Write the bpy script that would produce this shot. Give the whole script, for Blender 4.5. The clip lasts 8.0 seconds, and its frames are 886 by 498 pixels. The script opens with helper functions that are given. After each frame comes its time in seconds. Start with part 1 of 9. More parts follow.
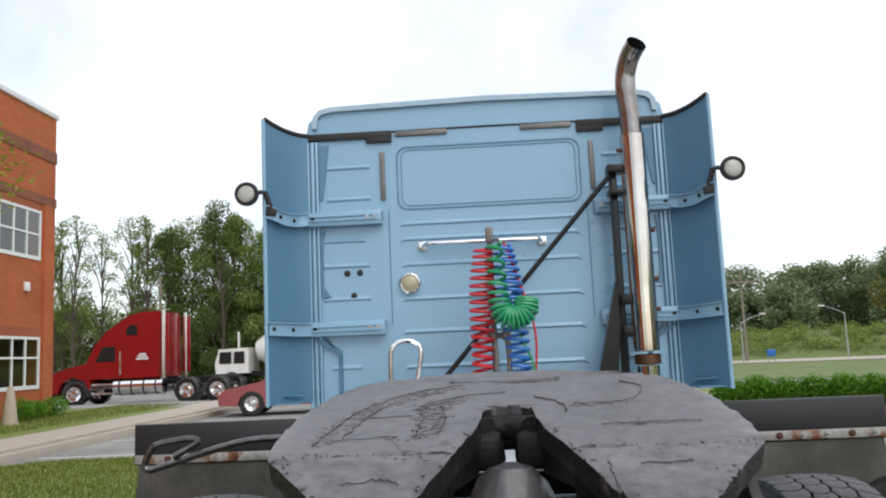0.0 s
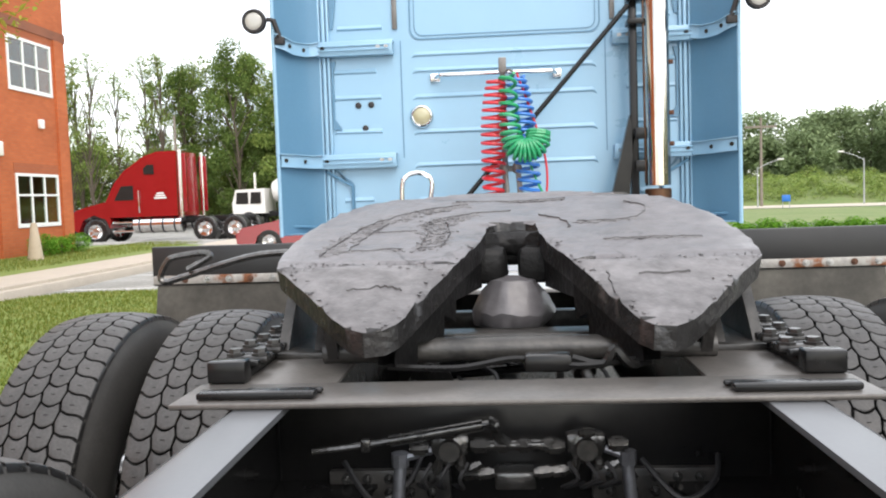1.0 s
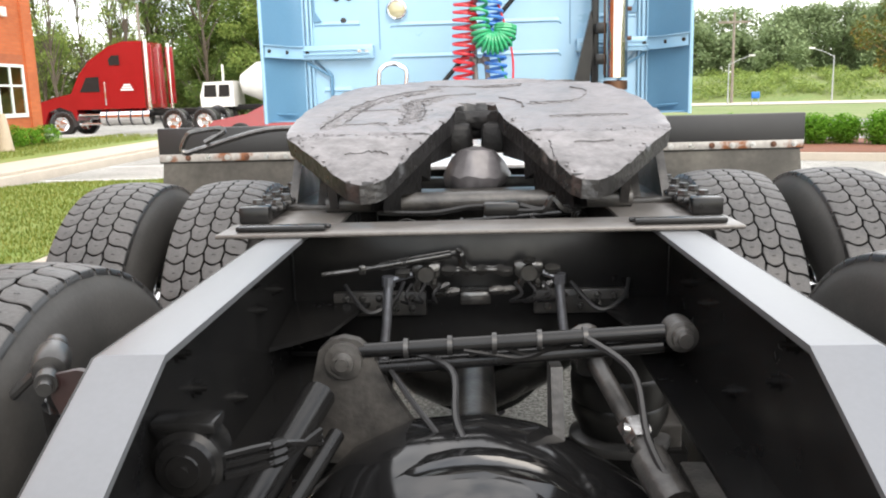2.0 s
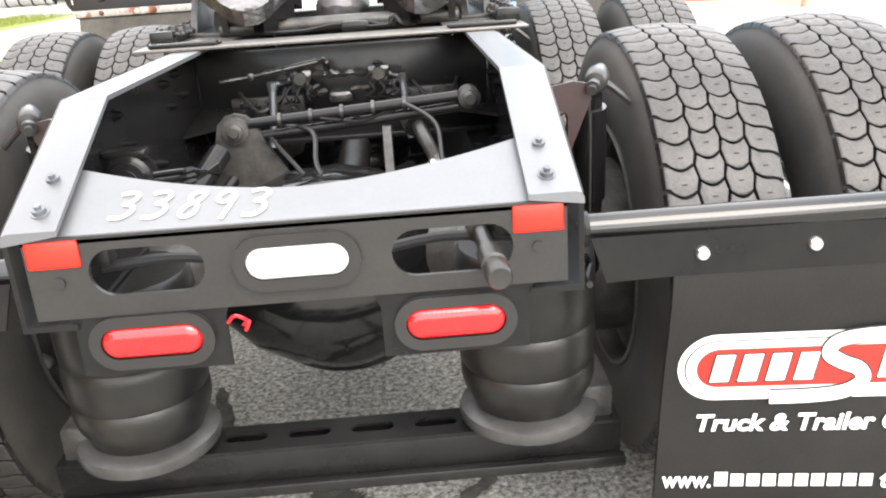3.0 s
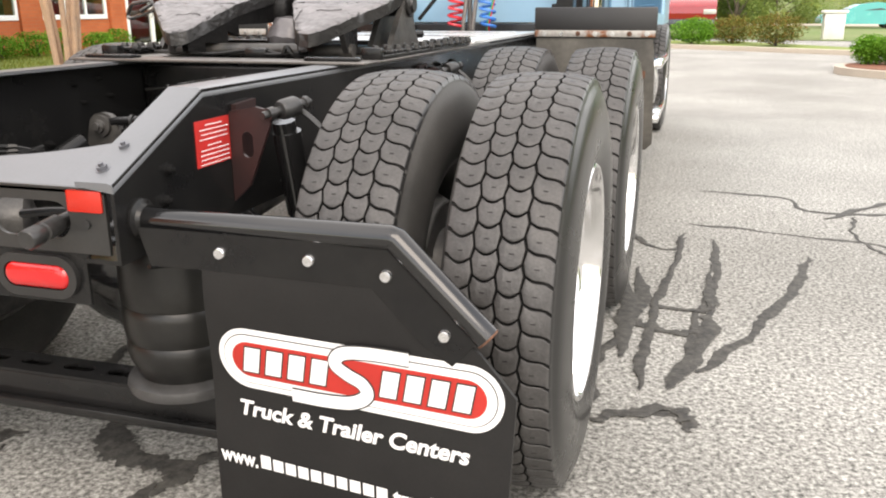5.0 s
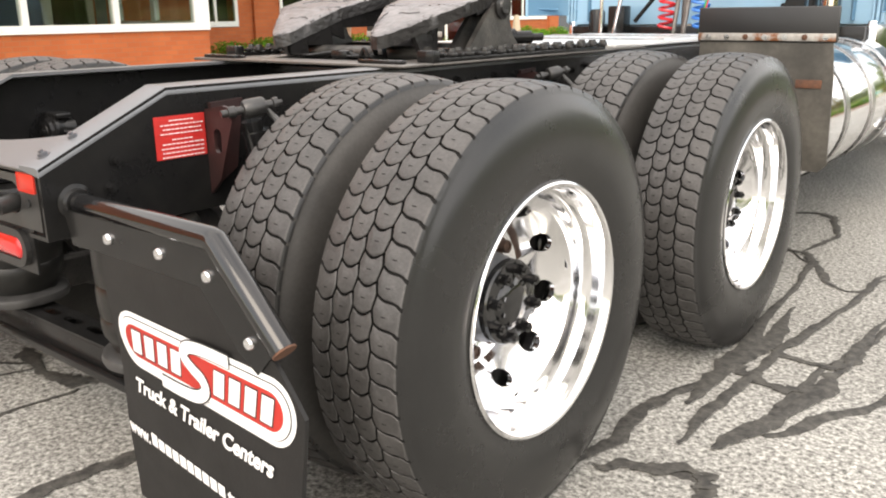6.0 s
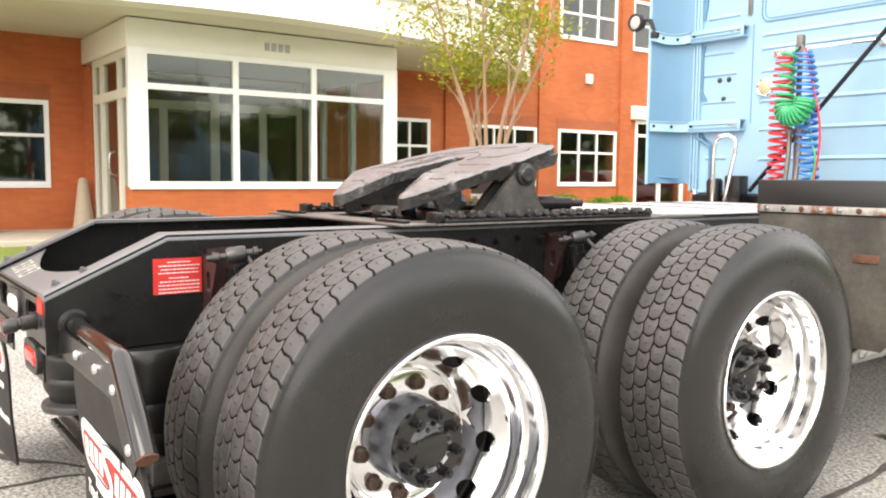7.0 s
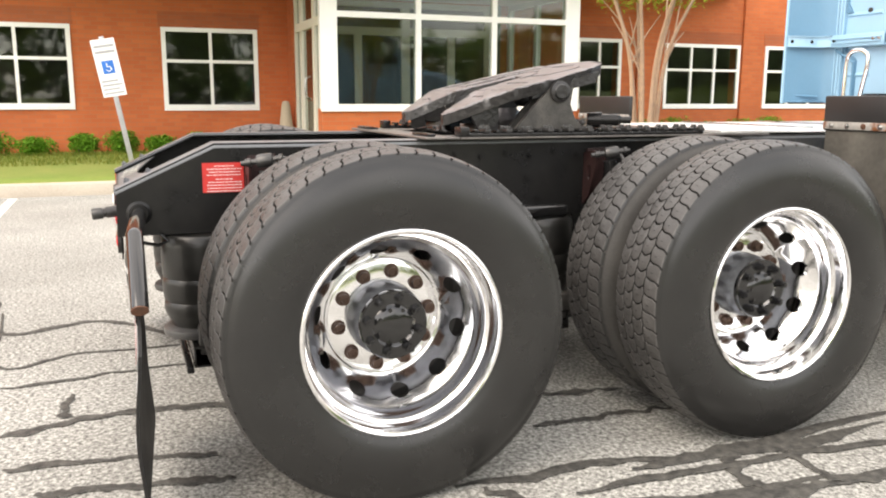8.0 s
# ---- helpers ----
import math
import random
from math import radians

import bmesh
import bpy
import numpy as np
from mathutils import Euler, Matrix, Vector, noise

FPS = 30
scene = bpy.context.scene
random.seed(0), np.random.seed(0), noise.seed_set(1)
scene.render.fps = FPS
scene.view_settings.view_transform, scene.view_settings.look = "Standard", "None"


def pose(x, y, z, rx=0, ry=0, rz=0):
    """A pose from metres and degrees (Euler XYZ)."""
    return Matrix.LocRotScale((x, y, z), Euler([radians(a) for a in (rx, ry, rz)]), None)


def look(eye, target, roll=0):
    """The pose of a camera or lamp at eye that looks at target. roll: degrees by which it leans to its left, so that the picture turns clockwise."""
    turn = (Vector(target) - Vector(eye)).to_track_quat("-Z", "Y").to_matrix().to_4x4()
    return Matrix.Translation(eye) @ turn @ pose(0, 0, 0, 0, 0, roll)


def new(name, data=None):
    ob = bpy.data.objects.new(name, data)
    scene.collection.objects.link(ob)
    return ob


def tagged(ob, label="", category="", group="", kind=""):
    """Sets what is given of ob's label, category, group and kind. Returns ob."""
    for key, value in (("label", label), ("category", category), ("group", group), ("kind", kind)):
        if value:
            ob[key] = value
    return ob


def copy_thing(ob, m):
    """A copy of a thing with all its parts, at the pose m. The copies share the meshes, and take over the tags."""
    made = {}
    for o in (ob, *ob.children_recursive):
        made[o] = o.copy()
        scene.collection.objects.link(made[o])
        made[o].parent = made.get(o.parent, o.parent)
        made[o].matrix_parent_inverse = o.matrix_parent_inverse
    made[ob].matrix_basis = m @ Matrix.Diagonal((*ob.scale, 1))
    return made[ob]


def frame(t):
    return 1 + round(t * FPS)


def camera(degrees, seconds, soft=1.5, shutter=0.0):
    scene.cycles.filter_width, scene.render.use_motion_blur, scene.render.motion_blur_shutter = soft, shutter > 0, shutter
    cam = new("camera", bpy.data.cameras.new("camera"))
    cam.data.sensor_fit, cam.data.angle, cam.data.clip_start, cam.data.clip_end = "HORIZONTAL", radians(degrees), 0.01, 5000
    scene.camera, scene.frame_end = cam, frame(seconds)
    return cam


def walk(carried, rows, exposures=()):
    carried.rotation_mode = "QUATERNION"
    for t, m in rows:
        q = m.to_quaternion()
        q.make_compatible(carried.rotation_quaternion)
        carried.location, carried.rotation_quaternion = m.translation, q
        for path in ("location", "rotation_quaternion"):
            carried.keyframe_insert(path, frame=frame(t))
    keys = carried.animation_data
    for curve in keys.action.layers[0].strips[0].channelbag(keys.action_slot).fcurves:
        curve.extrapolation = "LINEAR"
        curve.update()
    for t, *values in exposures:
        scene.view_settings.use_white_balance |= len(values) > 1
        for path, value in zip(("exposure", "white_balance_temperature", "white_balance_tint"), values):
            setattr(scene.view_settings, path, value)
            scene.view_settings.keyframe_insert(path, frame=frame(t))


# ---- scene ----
cam = camera(56.1, 8.0, 2.0)
PATH = [
    (0, (-0.035, -0.127, 1.369), (-0.131, 1.855, 1.622), -2.5),
    (0.5, (-0.02, -0.116, 1.346), (-0.152, 1.877, 1.41), -2.35),
    (1, (-0.017, -0.128, 1.312), (-0.164, 1.862, 1.192), -1.95),
    (1.2, (-0.016, -0.181, 1.311), (-0.166, 1.804, 1.126), -1.98),
    (2.3, (0.017, -0.719, 1.246), (-0.034, 1.233, 0.813), -1.96),
    (2.5, (0.049, -0.846, 1.217), (0.017, 1.093, 0.727), -2.73),
    (3, (0.178, -1.186, 1.208), (0.237, 0.699, 0.541), -3.89),
    (3.5, (0.476, -1.434, 1.182), (0.54, 0.452, 0.519), -3.6),
    (4, (0.816, -1.465, 1.186), (0.765, 0.435, 0.564), -3.0),
    (4.5, (1.154, -1.411, 1.189), (0.857, 0.487, 0.631), -1.5),
    (4.7, (1.268, -1.374, 1.184), (0.883, 0.511, 0.636), -0.9),
    (6, (2.171, -0.795, 1.168), (0.95, 0.691, 0.622), -0.7),
    (6.5, (2.52, -0.627, 1.213), (1.064, 0.724, 0.976), 0.3),
    (7, (2.755, -0.434, 1.18), (1.149, 0.745, 1.005), 0.5),
    (7.4, (3.007, -0.284, 1.171), (1.302, 0.726, 0.901), 0.7),
    (7.5, (3.081, -0.225, 1.172), (1.346, 0.727, 0.878), 0.4),
    (7.7, (3.167, -0.162, 1.172), (1.402, 0.719, 0.84), 0.5),
    (8, (3.353, 0.013, 1.162), (1.519, 0.727, 0.805), 0.2),
]
EXPOSURES = [
    (0.0, 0.2, 6500, 10), (0.5, 0.2, 6600, 10), (1.0, 1.1, 6750, 11), (1.6, 1.3, 7000, 11), (2.5, 2.0, 6900, 11), (3.0, 2.25, 7000, 11),
    (3.5, 2.2, 7150, 12), (4.0, 1.8, 7300, 14), (4.5, 1.55, 7400, 15), (5.2, 1.35, 7300, 13), (6.0, 1.42, 7500, 13), (6.5, 1.6, 7600, 14), (7.0, 1.72, 7500, 14), (7.5, 1.6, 7500, 13), (8.0, 1.58, 7500, 13),
]
walk(cam, [(t, look(eye, target, roll)) for t, eye, target, roll in PATH], EXPOSURES)

# ---- world, sun, exposure ----
world = bpy.data.worlds.new("overcast_sky")
scene.world = world
world.use_nodes = True
wn, wl = world.node_tree.nodes, world.node_tree.links
wn.clear()
w_out = wn.new("ShaderNodeOutputWorld")
w_sky = wn.new("ShaderNodeTexSky")
w_sky.sky_type, w_sky.sun_disc = "NISHITA", False
w_sky.sun_elevation, w_sky.sun_rotation = radians(44), radians(150)
w_bg_sky = wn.new("ShaderNodeBackground")
w_bg_sky.inputs["Strength"].default_value = 0.06
wl.new(w_sky.outputs[0], w_bg_sky.inputs[0])
w_tc = wn.new("ShaderNodeTexCoord")
w_noise = wn.new("ShaderNodeTexNoise")
w_noise.inputs["Scale"].default_value, w_noise.inputs["Detail"].default_value = 2.2, 6
w_ramp = wn.new("ShaderNodeValToRGB")
w_ramp.color_ramp.elements[0].position, w_ramp.color_ramp.elements[0].color = 0.36, (0.50, 0.535, 0.565, 1)
w_ramp.color_ramp.elements[1].position, w_ramp.color_ramp.elements[1].color = 0.58, (1.0, 1.0, 1.0, 1)
w_cloud = wn.new("ShaderNodeBackground")
w_cloud.inputs["Strength"].default_value = 0.95
w_add = wn.new("ShaderNodeAddShader")
wl.new(w_tc.outputs["Generated"], w_noise.inputs["Vector"])
wl.new(w_noise.outputs["Fac"], w_ramp.inputs[0])
wl.new(w_ramp.outputs[0], w_cloud.inputs[0])
wl.new(w_bg_sky.outputs[0], w_add.inputs[0])
wl.new(w_cloud.outputs[0], w_add.inputs[1])
wl.new(w_add.outputs[0], w_out.inputs[0])

sun_data = bpy.data.lights.new("sun", "SUN")
sun_data.energy, sun_data.angle, sun_data.color = 0.75, radians(40), (1.0, 0.96, 0.9)
sun = new("sun", sun_data)
sun.matrix_world = look((11, -19, 24), (0, 3, 0))


# ---- mesh helpers ----
def part(name, bm, material, parent=None, label="", smooth=38):
    me = bpy.data.meshes.new(name)
    bm.normal_update()
    bm.to_mesh(me)
    bm.free()
    if smooth:
        me.polygons.foreach_set("use_smooth", [True] * len(me.polygons))
        me.set_sharp_from_angle(angle=radians(smooth))
    for m in material if isinstance(material, (list, tuple)) else [material]:
        me.materials.append(m)
    ob = new(name, me)
    if parent is not None:
        ob.parent = parent
    if label:
        ob["label"] = label
    return ob


def share(name, me, parent, m, label=""):
    ob = new(name, me)
    ob.parent = parent
    ob.matrix_local = m
    if label:
        ob["label"] = label
    return ob


def holder(name, x=0.0, y=0.0, z=0.0):
    ob = new(name)
    ob.location = (x, y, z)
    ob.empty_display_size = 0.1
    return ob


def B():
    return bmesh.new()


def box(bm, x0, x1, y0, y1, z0, z1, bevel=0.0, seg=2, m=None):
    co = [(x0, y0, z0), (x1, y0, z0), (x1, y1, z0), (x0, y1, z0), (x0, y0, z1), (x1, y0, z1), (x1, y1, z1), (x0, y1, z1)]
    v = [bm.verts.new(m @ Vector(c) if m else c) for c in co]
    f = [bm.faces.new([v[i] for i in q]) for q in ((3, 2, 1, 0), (4, 5, 6, 7), (0, 1, 5, 4), (1, 2, 6, 5), (2, 3, 7, 6), (3, 0, 4, 7))]
    if bevel > 0:
        edges = list({e for a in f for e in a.edges})
        bmesh.ops.bevel(bm, geom=edges, offset=bevel, segments=seg, affect="EDGES", profile=0.5)
    return v


def tube(bm, pts, r, n=10, cap=True, closed=False):
    pts = [Vector(p) for p in pts]
    rad = r if isinstance(r, (list, tuple)) else [r] * len(pts)
    rings, up = [], None
    for i, p in enumerate(pts):
        a = pts[i - 1] if i > 0 else (pts[-1] if closed else pts[0])
        b = pts[(i + 1) % len(pts)] if (i < len(pts) - 1 or closed) else pts[-1]
        d = (b - a).normalized()
        if up is None:
            up = d.orthogonal().normalized()
        up = (up - d * up.dot(d)).normalized()
        side = d.cross(up)
        rings.append([bm.verts.new(p + (up * math.cos(t) + side * math.sin(t)) * rad[i]) for t in (2 * math.pi * k / n for k in range(n))])
    pairs = list(zip(rings, rings[1:])) + ([(rings[-1], rings[0])] if closed else [])
    for a, b in pairs:
        for k in range(n):
            bm.faces.new((a[k], a[(k + 1) % n], b[(k + 1) % n], b[k]))
    if cap and not closed:
        bm.faces.new(rings[0][::-1])
        bm.faces.new(rings[-1])


def arc(pts, n=8):
    """A smooth curve through the points."""
    pts = [Vector(p) for p in pts]
    out = []
    for i in range(len(pts) - 1):
        p0, p1, p2, p3 = pts[max(i - 1, 0)], pts[i], pts[i + 1], pts[min(i + 2, len(pts) - 1)]
        for k in range(n):
            t = k / n
            out.append(0.5 * (2 * p1 + (p2 - p0) * t + (2 * p0 - 5 * p1 + 4 * p2 - p3) * t * t + (3 * p1 - p0 - 3 * p2 + p3) * t ** 3))
    return out + [pts[-1]]


def lathe(bm, profile, n=48, m=None, closed=False):
    """Turns a profile of (along, radius) round the x axis."""
    m = m or Matrix.Identity(4)
    rings = []
    for a, r in profile:
        if r < 1e-5:
            rings.append([bm.verts.new(m @ Vector((a, 0, 0)))])
        else:
            rings.append([bm.verts.new(m @ Vector((a, r * math.cos(2 * math.pi * k / n), r * math.sin(2 * math.pi * k / n)))) for k in range(n)])
    for a, b in list(zip(rings, rings[1:])) + ([(rings[-1], rings[0])] if closed else []):
        for k in range(n):
            j = (k + 1) % n
            if len(a) == 1 and len(b) == 1:
                break
            if len(a) == 1:
                bm.faces.new((a[0], b[j], b[k]))
            elif len(b) == 1:
                bm.faces.new((a[k], a[j], b[0]))
            else:
                bm.faces.new((a[k], a[j], b[j], b[k]))


def plate(bm, outer, holes, to, depth):
    """A flat plate with holes. to(u, v, w) lays it into space; w runs from 0 to depth."""
    from mathutils.geometry import tessellate_polygon
    loops = [outer] + list(holes)
    flat = [p for lo in loops for p in lo]
    tris = tessellate_polygon([[Vector((u, v, 0)) for u, v in lo] for lo in loops])
    low = [bm.verts.new(to(u, v, 0)) for u, v in flat]
    top = [bm.verts.new(to(u, v, depth)) for u, v in flat]
    for t in tris:
        if len(set(t)) == 3:
            for vs in (low, top):
                try:
                    bm.faces.new([vs[i] for i in t])
                except ValueError:
                    pass
    k = 0
    for lo in loops:
        n = len(lo)
        for i in range(n):
            a, b = k + i, k + (i + 1) % n
            bm.faces.new((low[a], low[b], top[b], top[a]))
        k += n
    bmesh.ops.recalc_face_normals(bm, faces=bm.faces[:])


def stadium(cx, cy, w, h, n=8, r=None):
    r = min(r if r else h / 2, w / 2, h / 2)
    out = []
    for sx, sy, a0 in ((1, 1, 0), (-1, 1, 90), (-1, -1, 180), (1, -1, 270)):
        for k in range(n + 1):
            a = radians(a0 + 90 * k / n)
            out.append((cx + sx * (w / 2 - r) + r * math.cos(a), cy + sy * (h / 2 - r) + r * math.sin(a)))
    return out


def rect(x0, x1, z0, z1):
    return [(x0, z0), (x1, z0), (x1, z1), (x0, z1)]


def hexbolt(bm, p, axis, r=0.014, h=0.012):
    q = Vector(axis).normalized().to_track_quat("X", "Z").to_matrix().to_4x4()
    lathe(bm, [(0, r * 1.45), (0.003, r * 1.45), (0.003, r), (h, r), (h, r * 0.5), (h + 0.006, r * 0.5), (h + 0.006, 0)], 10, Matrix.Translation(p) @ q)


# ---- materials ----
def mat(name, col, rough=0.5, metal=0.0, col2=None, scale=6.0, spread=0.5, grain=120.0, bump=0.0, grime=0.0, coat=0.0, spec=0.5, rvar=0.1, detail=6):
    """A surface with stains at one scale and grain at another."""
    m = bpy.data.materials.new(name)
    m.use_nodes = True
    n, l = m.node_tree.nodes, m.node_tree.links
    p = n["Principled BSDF"]
    tc = n.new("ShaderNodeTexCoord")
    big = n.new("ShaderNodeTexNoise")
    big.inputs["Scale"].default_value, big.inputs["Detail"].default_value, big.inputs["Roughness"].default_value = scale, detail, 0.62
    fine = n.new("ShaderNodeTexNoise")
    fine.inputs["Scale"].default_value, fine.inputs["Detail"].default_value = grain, 3
    for t in (big, fine):
        l.new(tc.outputs["Object"], t.inputs["Vector"])
    ramp = n.new("ShaderNodeValToRGB")
    c2 = col2 or tuple(c * 0.8 for c in col)
    ramp.color_ramp.elements[0].position, ramp.color_ramp.elements[0].color = 0.5 - spread * 0.4, (*c2, 1)
    ramp.color_ramp.elements[1].position, ramp.color_ramp.elements[1].color = 0.5 + spread * 0.4, (*col, 1)
    l.new(big.outputs["Fac"], ramp.inputs[0])
    mix = n.new("ShaderNodeMix")
    mix.data_type, mix.blend_type = "RGBA", "OVERLAY"
    mix.inputs["Factor"].default_value = grime
    l.new(ramp.outputs[0], mix.inputs["A"])
    l.new(fine.outputs["Fac"], mix.inputs["B"])
    l.new(mix.outputs["Result"], p.inputs["Base Color"])
    rr = n.new("ShaderNodeMapRange")
    rr.inputs["To Min"].default_value, rr.inputs["To Max"].default_value = max(rough - rvar, 0.02), min(rough + rvar, 1)
    l.new(big.outputs["Fac"], rr.inputs["Value"])
    l.new(rr.outputs[0], p.inputs["Roughness"])
    p.inputs["Metallic"].default_value = metal
    p.inputs["Coat Weight"].default_value = coat
    p.inputs["Specular IOR Level"].default_value = spec
    if bump > 0:
        b = n.new("ShaderNodeBump")
        b.inputs["Strength"].default_value, b.inputs["Distance"].default_value = bump, 0.004
        l.new(fine.outputs["Fac"], b.inputs["Height"])
        l.new(b.outputs[0], p.inputs["Normal"])
    return m


def glass_mat(name, col):
    m = bpy.data.materials.new(name)
    m.use_nodes = True
    p = m.node_tree.nodes["Principled BSDF"]
    p.inputs["Base Color"].default_value = (*col, 1)
    p.inputs["Roughness"].default_value = 0.02
    p.inputs["Transmission Weight"].default_value = 1.0
    p.inputs["IOR"].default_value = 1.5
    return m


def lens_mat(name, col, rough=0.18):
    m = bpy.data.materials.new(name)
    m.use_nodes = True
    n, l = m.node_tree.nodes, m.node_tree.links
    p = n["Principled BSDF"]
    p.inputs["Base Color"].default_value = (*col, 1)
    p.inputs["Roughness"].default_value = rough
    p.inputs["Coat Weight"].default_value = 0.6
    w = n.new("ShaderNodeTexWave")
    w.inputs["Scale"].default_value, w.inputs["Distortion"].default_value = 40, 0
    b = n.new("ShaderNodeBump")
    b.inputs["Strength"].default_value, b.inputs["Distance"].default_value = 0.12, 0.002
    tc = n.new("ShaderNodeTexCoord")
    l.new(tc.outputs["Object"], w.inputs["Vector"])
    l.new(w.outputs["Fac"], b.inputs["Height"])
    l.new(b.outputs[0], p.inputs["Normal"])
    return m


def asphalt_mat():
    m = bpy.data.materials.new("worn_asphalt")
    m.use_nodes = True
    n, l = m.node_tree.nodes, m.node_tree.links
    p = n["Principled BSDF"]
    tc = n.new("ShaderNodeTexCoord")
    vor = n.new("ShaderNodeTexVoronoi")
    vor.inputs["Scale"].default_value = 95
    fine = n.new("ShaderNodeTexNoise")
    fine.inputs["Scale"].default_value, fine.inputs["Detail"].default_value, fine.inputs["Roughness"].default_value = 62, 5, 0.78
    big = n.new("ShaderNodeTexNoise")
    big.inputs["Scale"].default_value, big.inputs["Detail"].default_value = 0.55, 8
    for t in (vor, fine, big):
        l.new(tc.outputs["Object"], t.inputs["Vector"])
    r1 = n.new("ShaderNodeValToRGB")
    r1.color_ramp.elements[0].position, r1.color_ramp.elements[0].color = 0.38, (0.078, 0.075, 0.061, 1)
    r1.color_ramp.elements[1].position, r1.color_ramp.elements[1].color = 0.61, (0.545, 0.530, 0.452, 1)
    l.new(fine.outputs["Fac"], r1.inputs[0])
    r2 = n.new("ShaderNodeValToRGB")
    r2.color_ramp.elements[0].position, r2.color_ramp.elements[0].color = 0.35, (0.70, 0.69, 0.67, 1)
    r2.color_ramp.elements[1].position, r2.color_ramp.elements[1].color = 0.65, (1, 1, 1, 1)
    l.new(big.outputs["Fac"], r2.inputs[0])
    mx = n.new("ShaderNodeMix")
    mx.data_type, mx.blend_type = "RGBA", "MULTIPLY"
    mx.inputs["Factor"].default_value = 1
    l.new(r1.outputs[0], mx.inputs["A"])
    l.new(r2.outputs[0], mx.inputs["B"])
    m2 = n.new("ShaderNodeMix")
    m2.data_type, m2.blend_type = "RGBA", "OVERLAY"
    m2.inputs["Factor"].default_value = 0.35
    l.new(mx.outputs["Result"], m2.inputs["A"])
    grey = n.new("ShaderNodeRGBToBW")
    l.new(vor.outputs["Color"], grey.inputs[0])
    l.new(grey.outputs[0], m2.inputs["B"])
    hs = n.new("ShaderNodeHueSaturation")
    hs.inputs["Saturation"].default_value = 0.5
    l.new(m2.outputs["Result"], hs.inputs["Color"])
    l.new(hs.outputs[0], p.inputs["Base Color"])
    p.inputs["Roughness"].default_value = 0.88
    b = n.new("ShaderNodeBump")
    b.inputs["Strength"].default_value, b.inputs["Distance"].default_value = 0.7, 0.006
    l.new(fine.outputs["Fac"], b.inputs["Height"])
    l.new(b.outputs[0], p.inputs["Normal"])
    return m


def brick_mat(name, c1, c2, mortar):
    m = bpy.data.materials.new(name)
    m.use_nodes = True
    n, l = m.node_tree.nodes, m.node_tree.links
    p = n["Principled BSDF"]
    tc = n.new("ShaderNodeTexCoord")
    sep = n.new("ShaderNodeSeparateXYZ")
    l.new(tc.outputs["Object"], sep.inputs[0])
    add = n.new("ShaderNodeMath")
    l.new(sep.outputs["X"], add.inputs[0])
    l.new(sep.outputs["Y"], add.inputs[1])
    com = n.new("ShaderNodeCombineXYZ")
    l.new(add.outputs[0], com.inputs["X"])
    l.new(sep.outputs["Z"], com.inputs["Y"])
    br = n.new("ShaderNodeTexBrick")
    br.inputs["Color1"].default_value, br.inputs["Color2"].default_value, br.inputs["Mortar"].default_value = (*c1, 1), (*c2, 1), (*mortar, 1)
    br.inputs["Scale"].default_value = 1
    br.inputs["Brick Width"].default_value, br.inputs["Row Height"].default_value = 0.203, 0.0677
    br.inputs["Mortar Size"].default_value = 0.005
    br.inputs["Bias"].default_value = -0.2
    l.new(com.outputs[0], br.inputs["Vector"])
    no = n.new("ShaderNodeTexNoise")
    no.inputs["Scale"].default_value, no.inputs["Detail"].default_value = 0.9, 7
    l.new(tc.outputs["Object"], no.inputs["Vector"])
    rp = n.new("ShaderNodeValToRGB")
    rp.color_ramp.elements[0].position, rp.color_ramp.elements[0].color = 0.3, (0.82, 0.8, 0.78, 1)
    rp.color_ramp.elements[1].position, rp.color_ramp.elements[1].color = 0.7, (1.05, 1.05, 1.05, 1)
    l.new(no.outputs["Fac"], rp.inputs[0])
    mx = n.new("ShaderNodeMix")
    mx.data_type, mx.blend_type = "RGBA", "MULTIPLY"
    mx.inputs["Factor"].default_value = 1
    l.new(br.outputs["Color"], mx.inputs["A"])
    l.new(rp.outputs[0], mx.inputs["B"])
    l.new(mx.outputs["Result"], p.inputs["Base Color"])
    p.inputs["Roughness"].default_value = 0.85
    b = n.new("ShaderNodeBump")
    b.inputs["Strength"].default_value, b.inputs["Distance"].default_value = 0.5, 0.006
    b.invert = True
    l.new(br.outputs["Fac"], b.inputs["Height"])
    l.new(b.outputs[0], p.inputs["Normal"])
    return m


def leaf_mat(name, c1, c2, c3):
    m = bpy.data.materials.new(name)
    m.use_nodes = True
    n, l = m.node_tree.nodes, m.node_tree.links
    p = n["Principled BSDF"]
    ge = n.new("ShaderNodeNewGeometry")
    rp = n.new("ShaderNodeValToRGB")
    e = rp.color_ramp.elements
    e[0].position, e[0].color = 0.0, (*c1, 1)
    e[1].position, e[1].color = 1.0, (*c3, 1)
    k = rp.color_ramp.elements.new(0.55)
    k.color = (*c2, 1)
    l.new(ge.outputs["Random Per Island"], rp.inputs[0])
    l.new(rp.outputs[0], p.inputs["Base Color"])
    p.inputs["Roughness"].default_value = 0.75
    p.inputs["Specular IOR Level"].default_value = 0.12
    tr = n.new("ShaderNodeBsdfTranslucent")
    l.new(rp.outputs[0], tr.inputs["Color"])
    ms = n.new("ShaderNodeMixShader")
    ms.inputs[0].default_value = 0.3
    l.new(p.outputs[0], ms.inputs[1])
    l.new(tr.outputs[0], ms.inputs[2])
    l.new(ms.outputs[0], n["Material Output"].inputs[0])
    return m


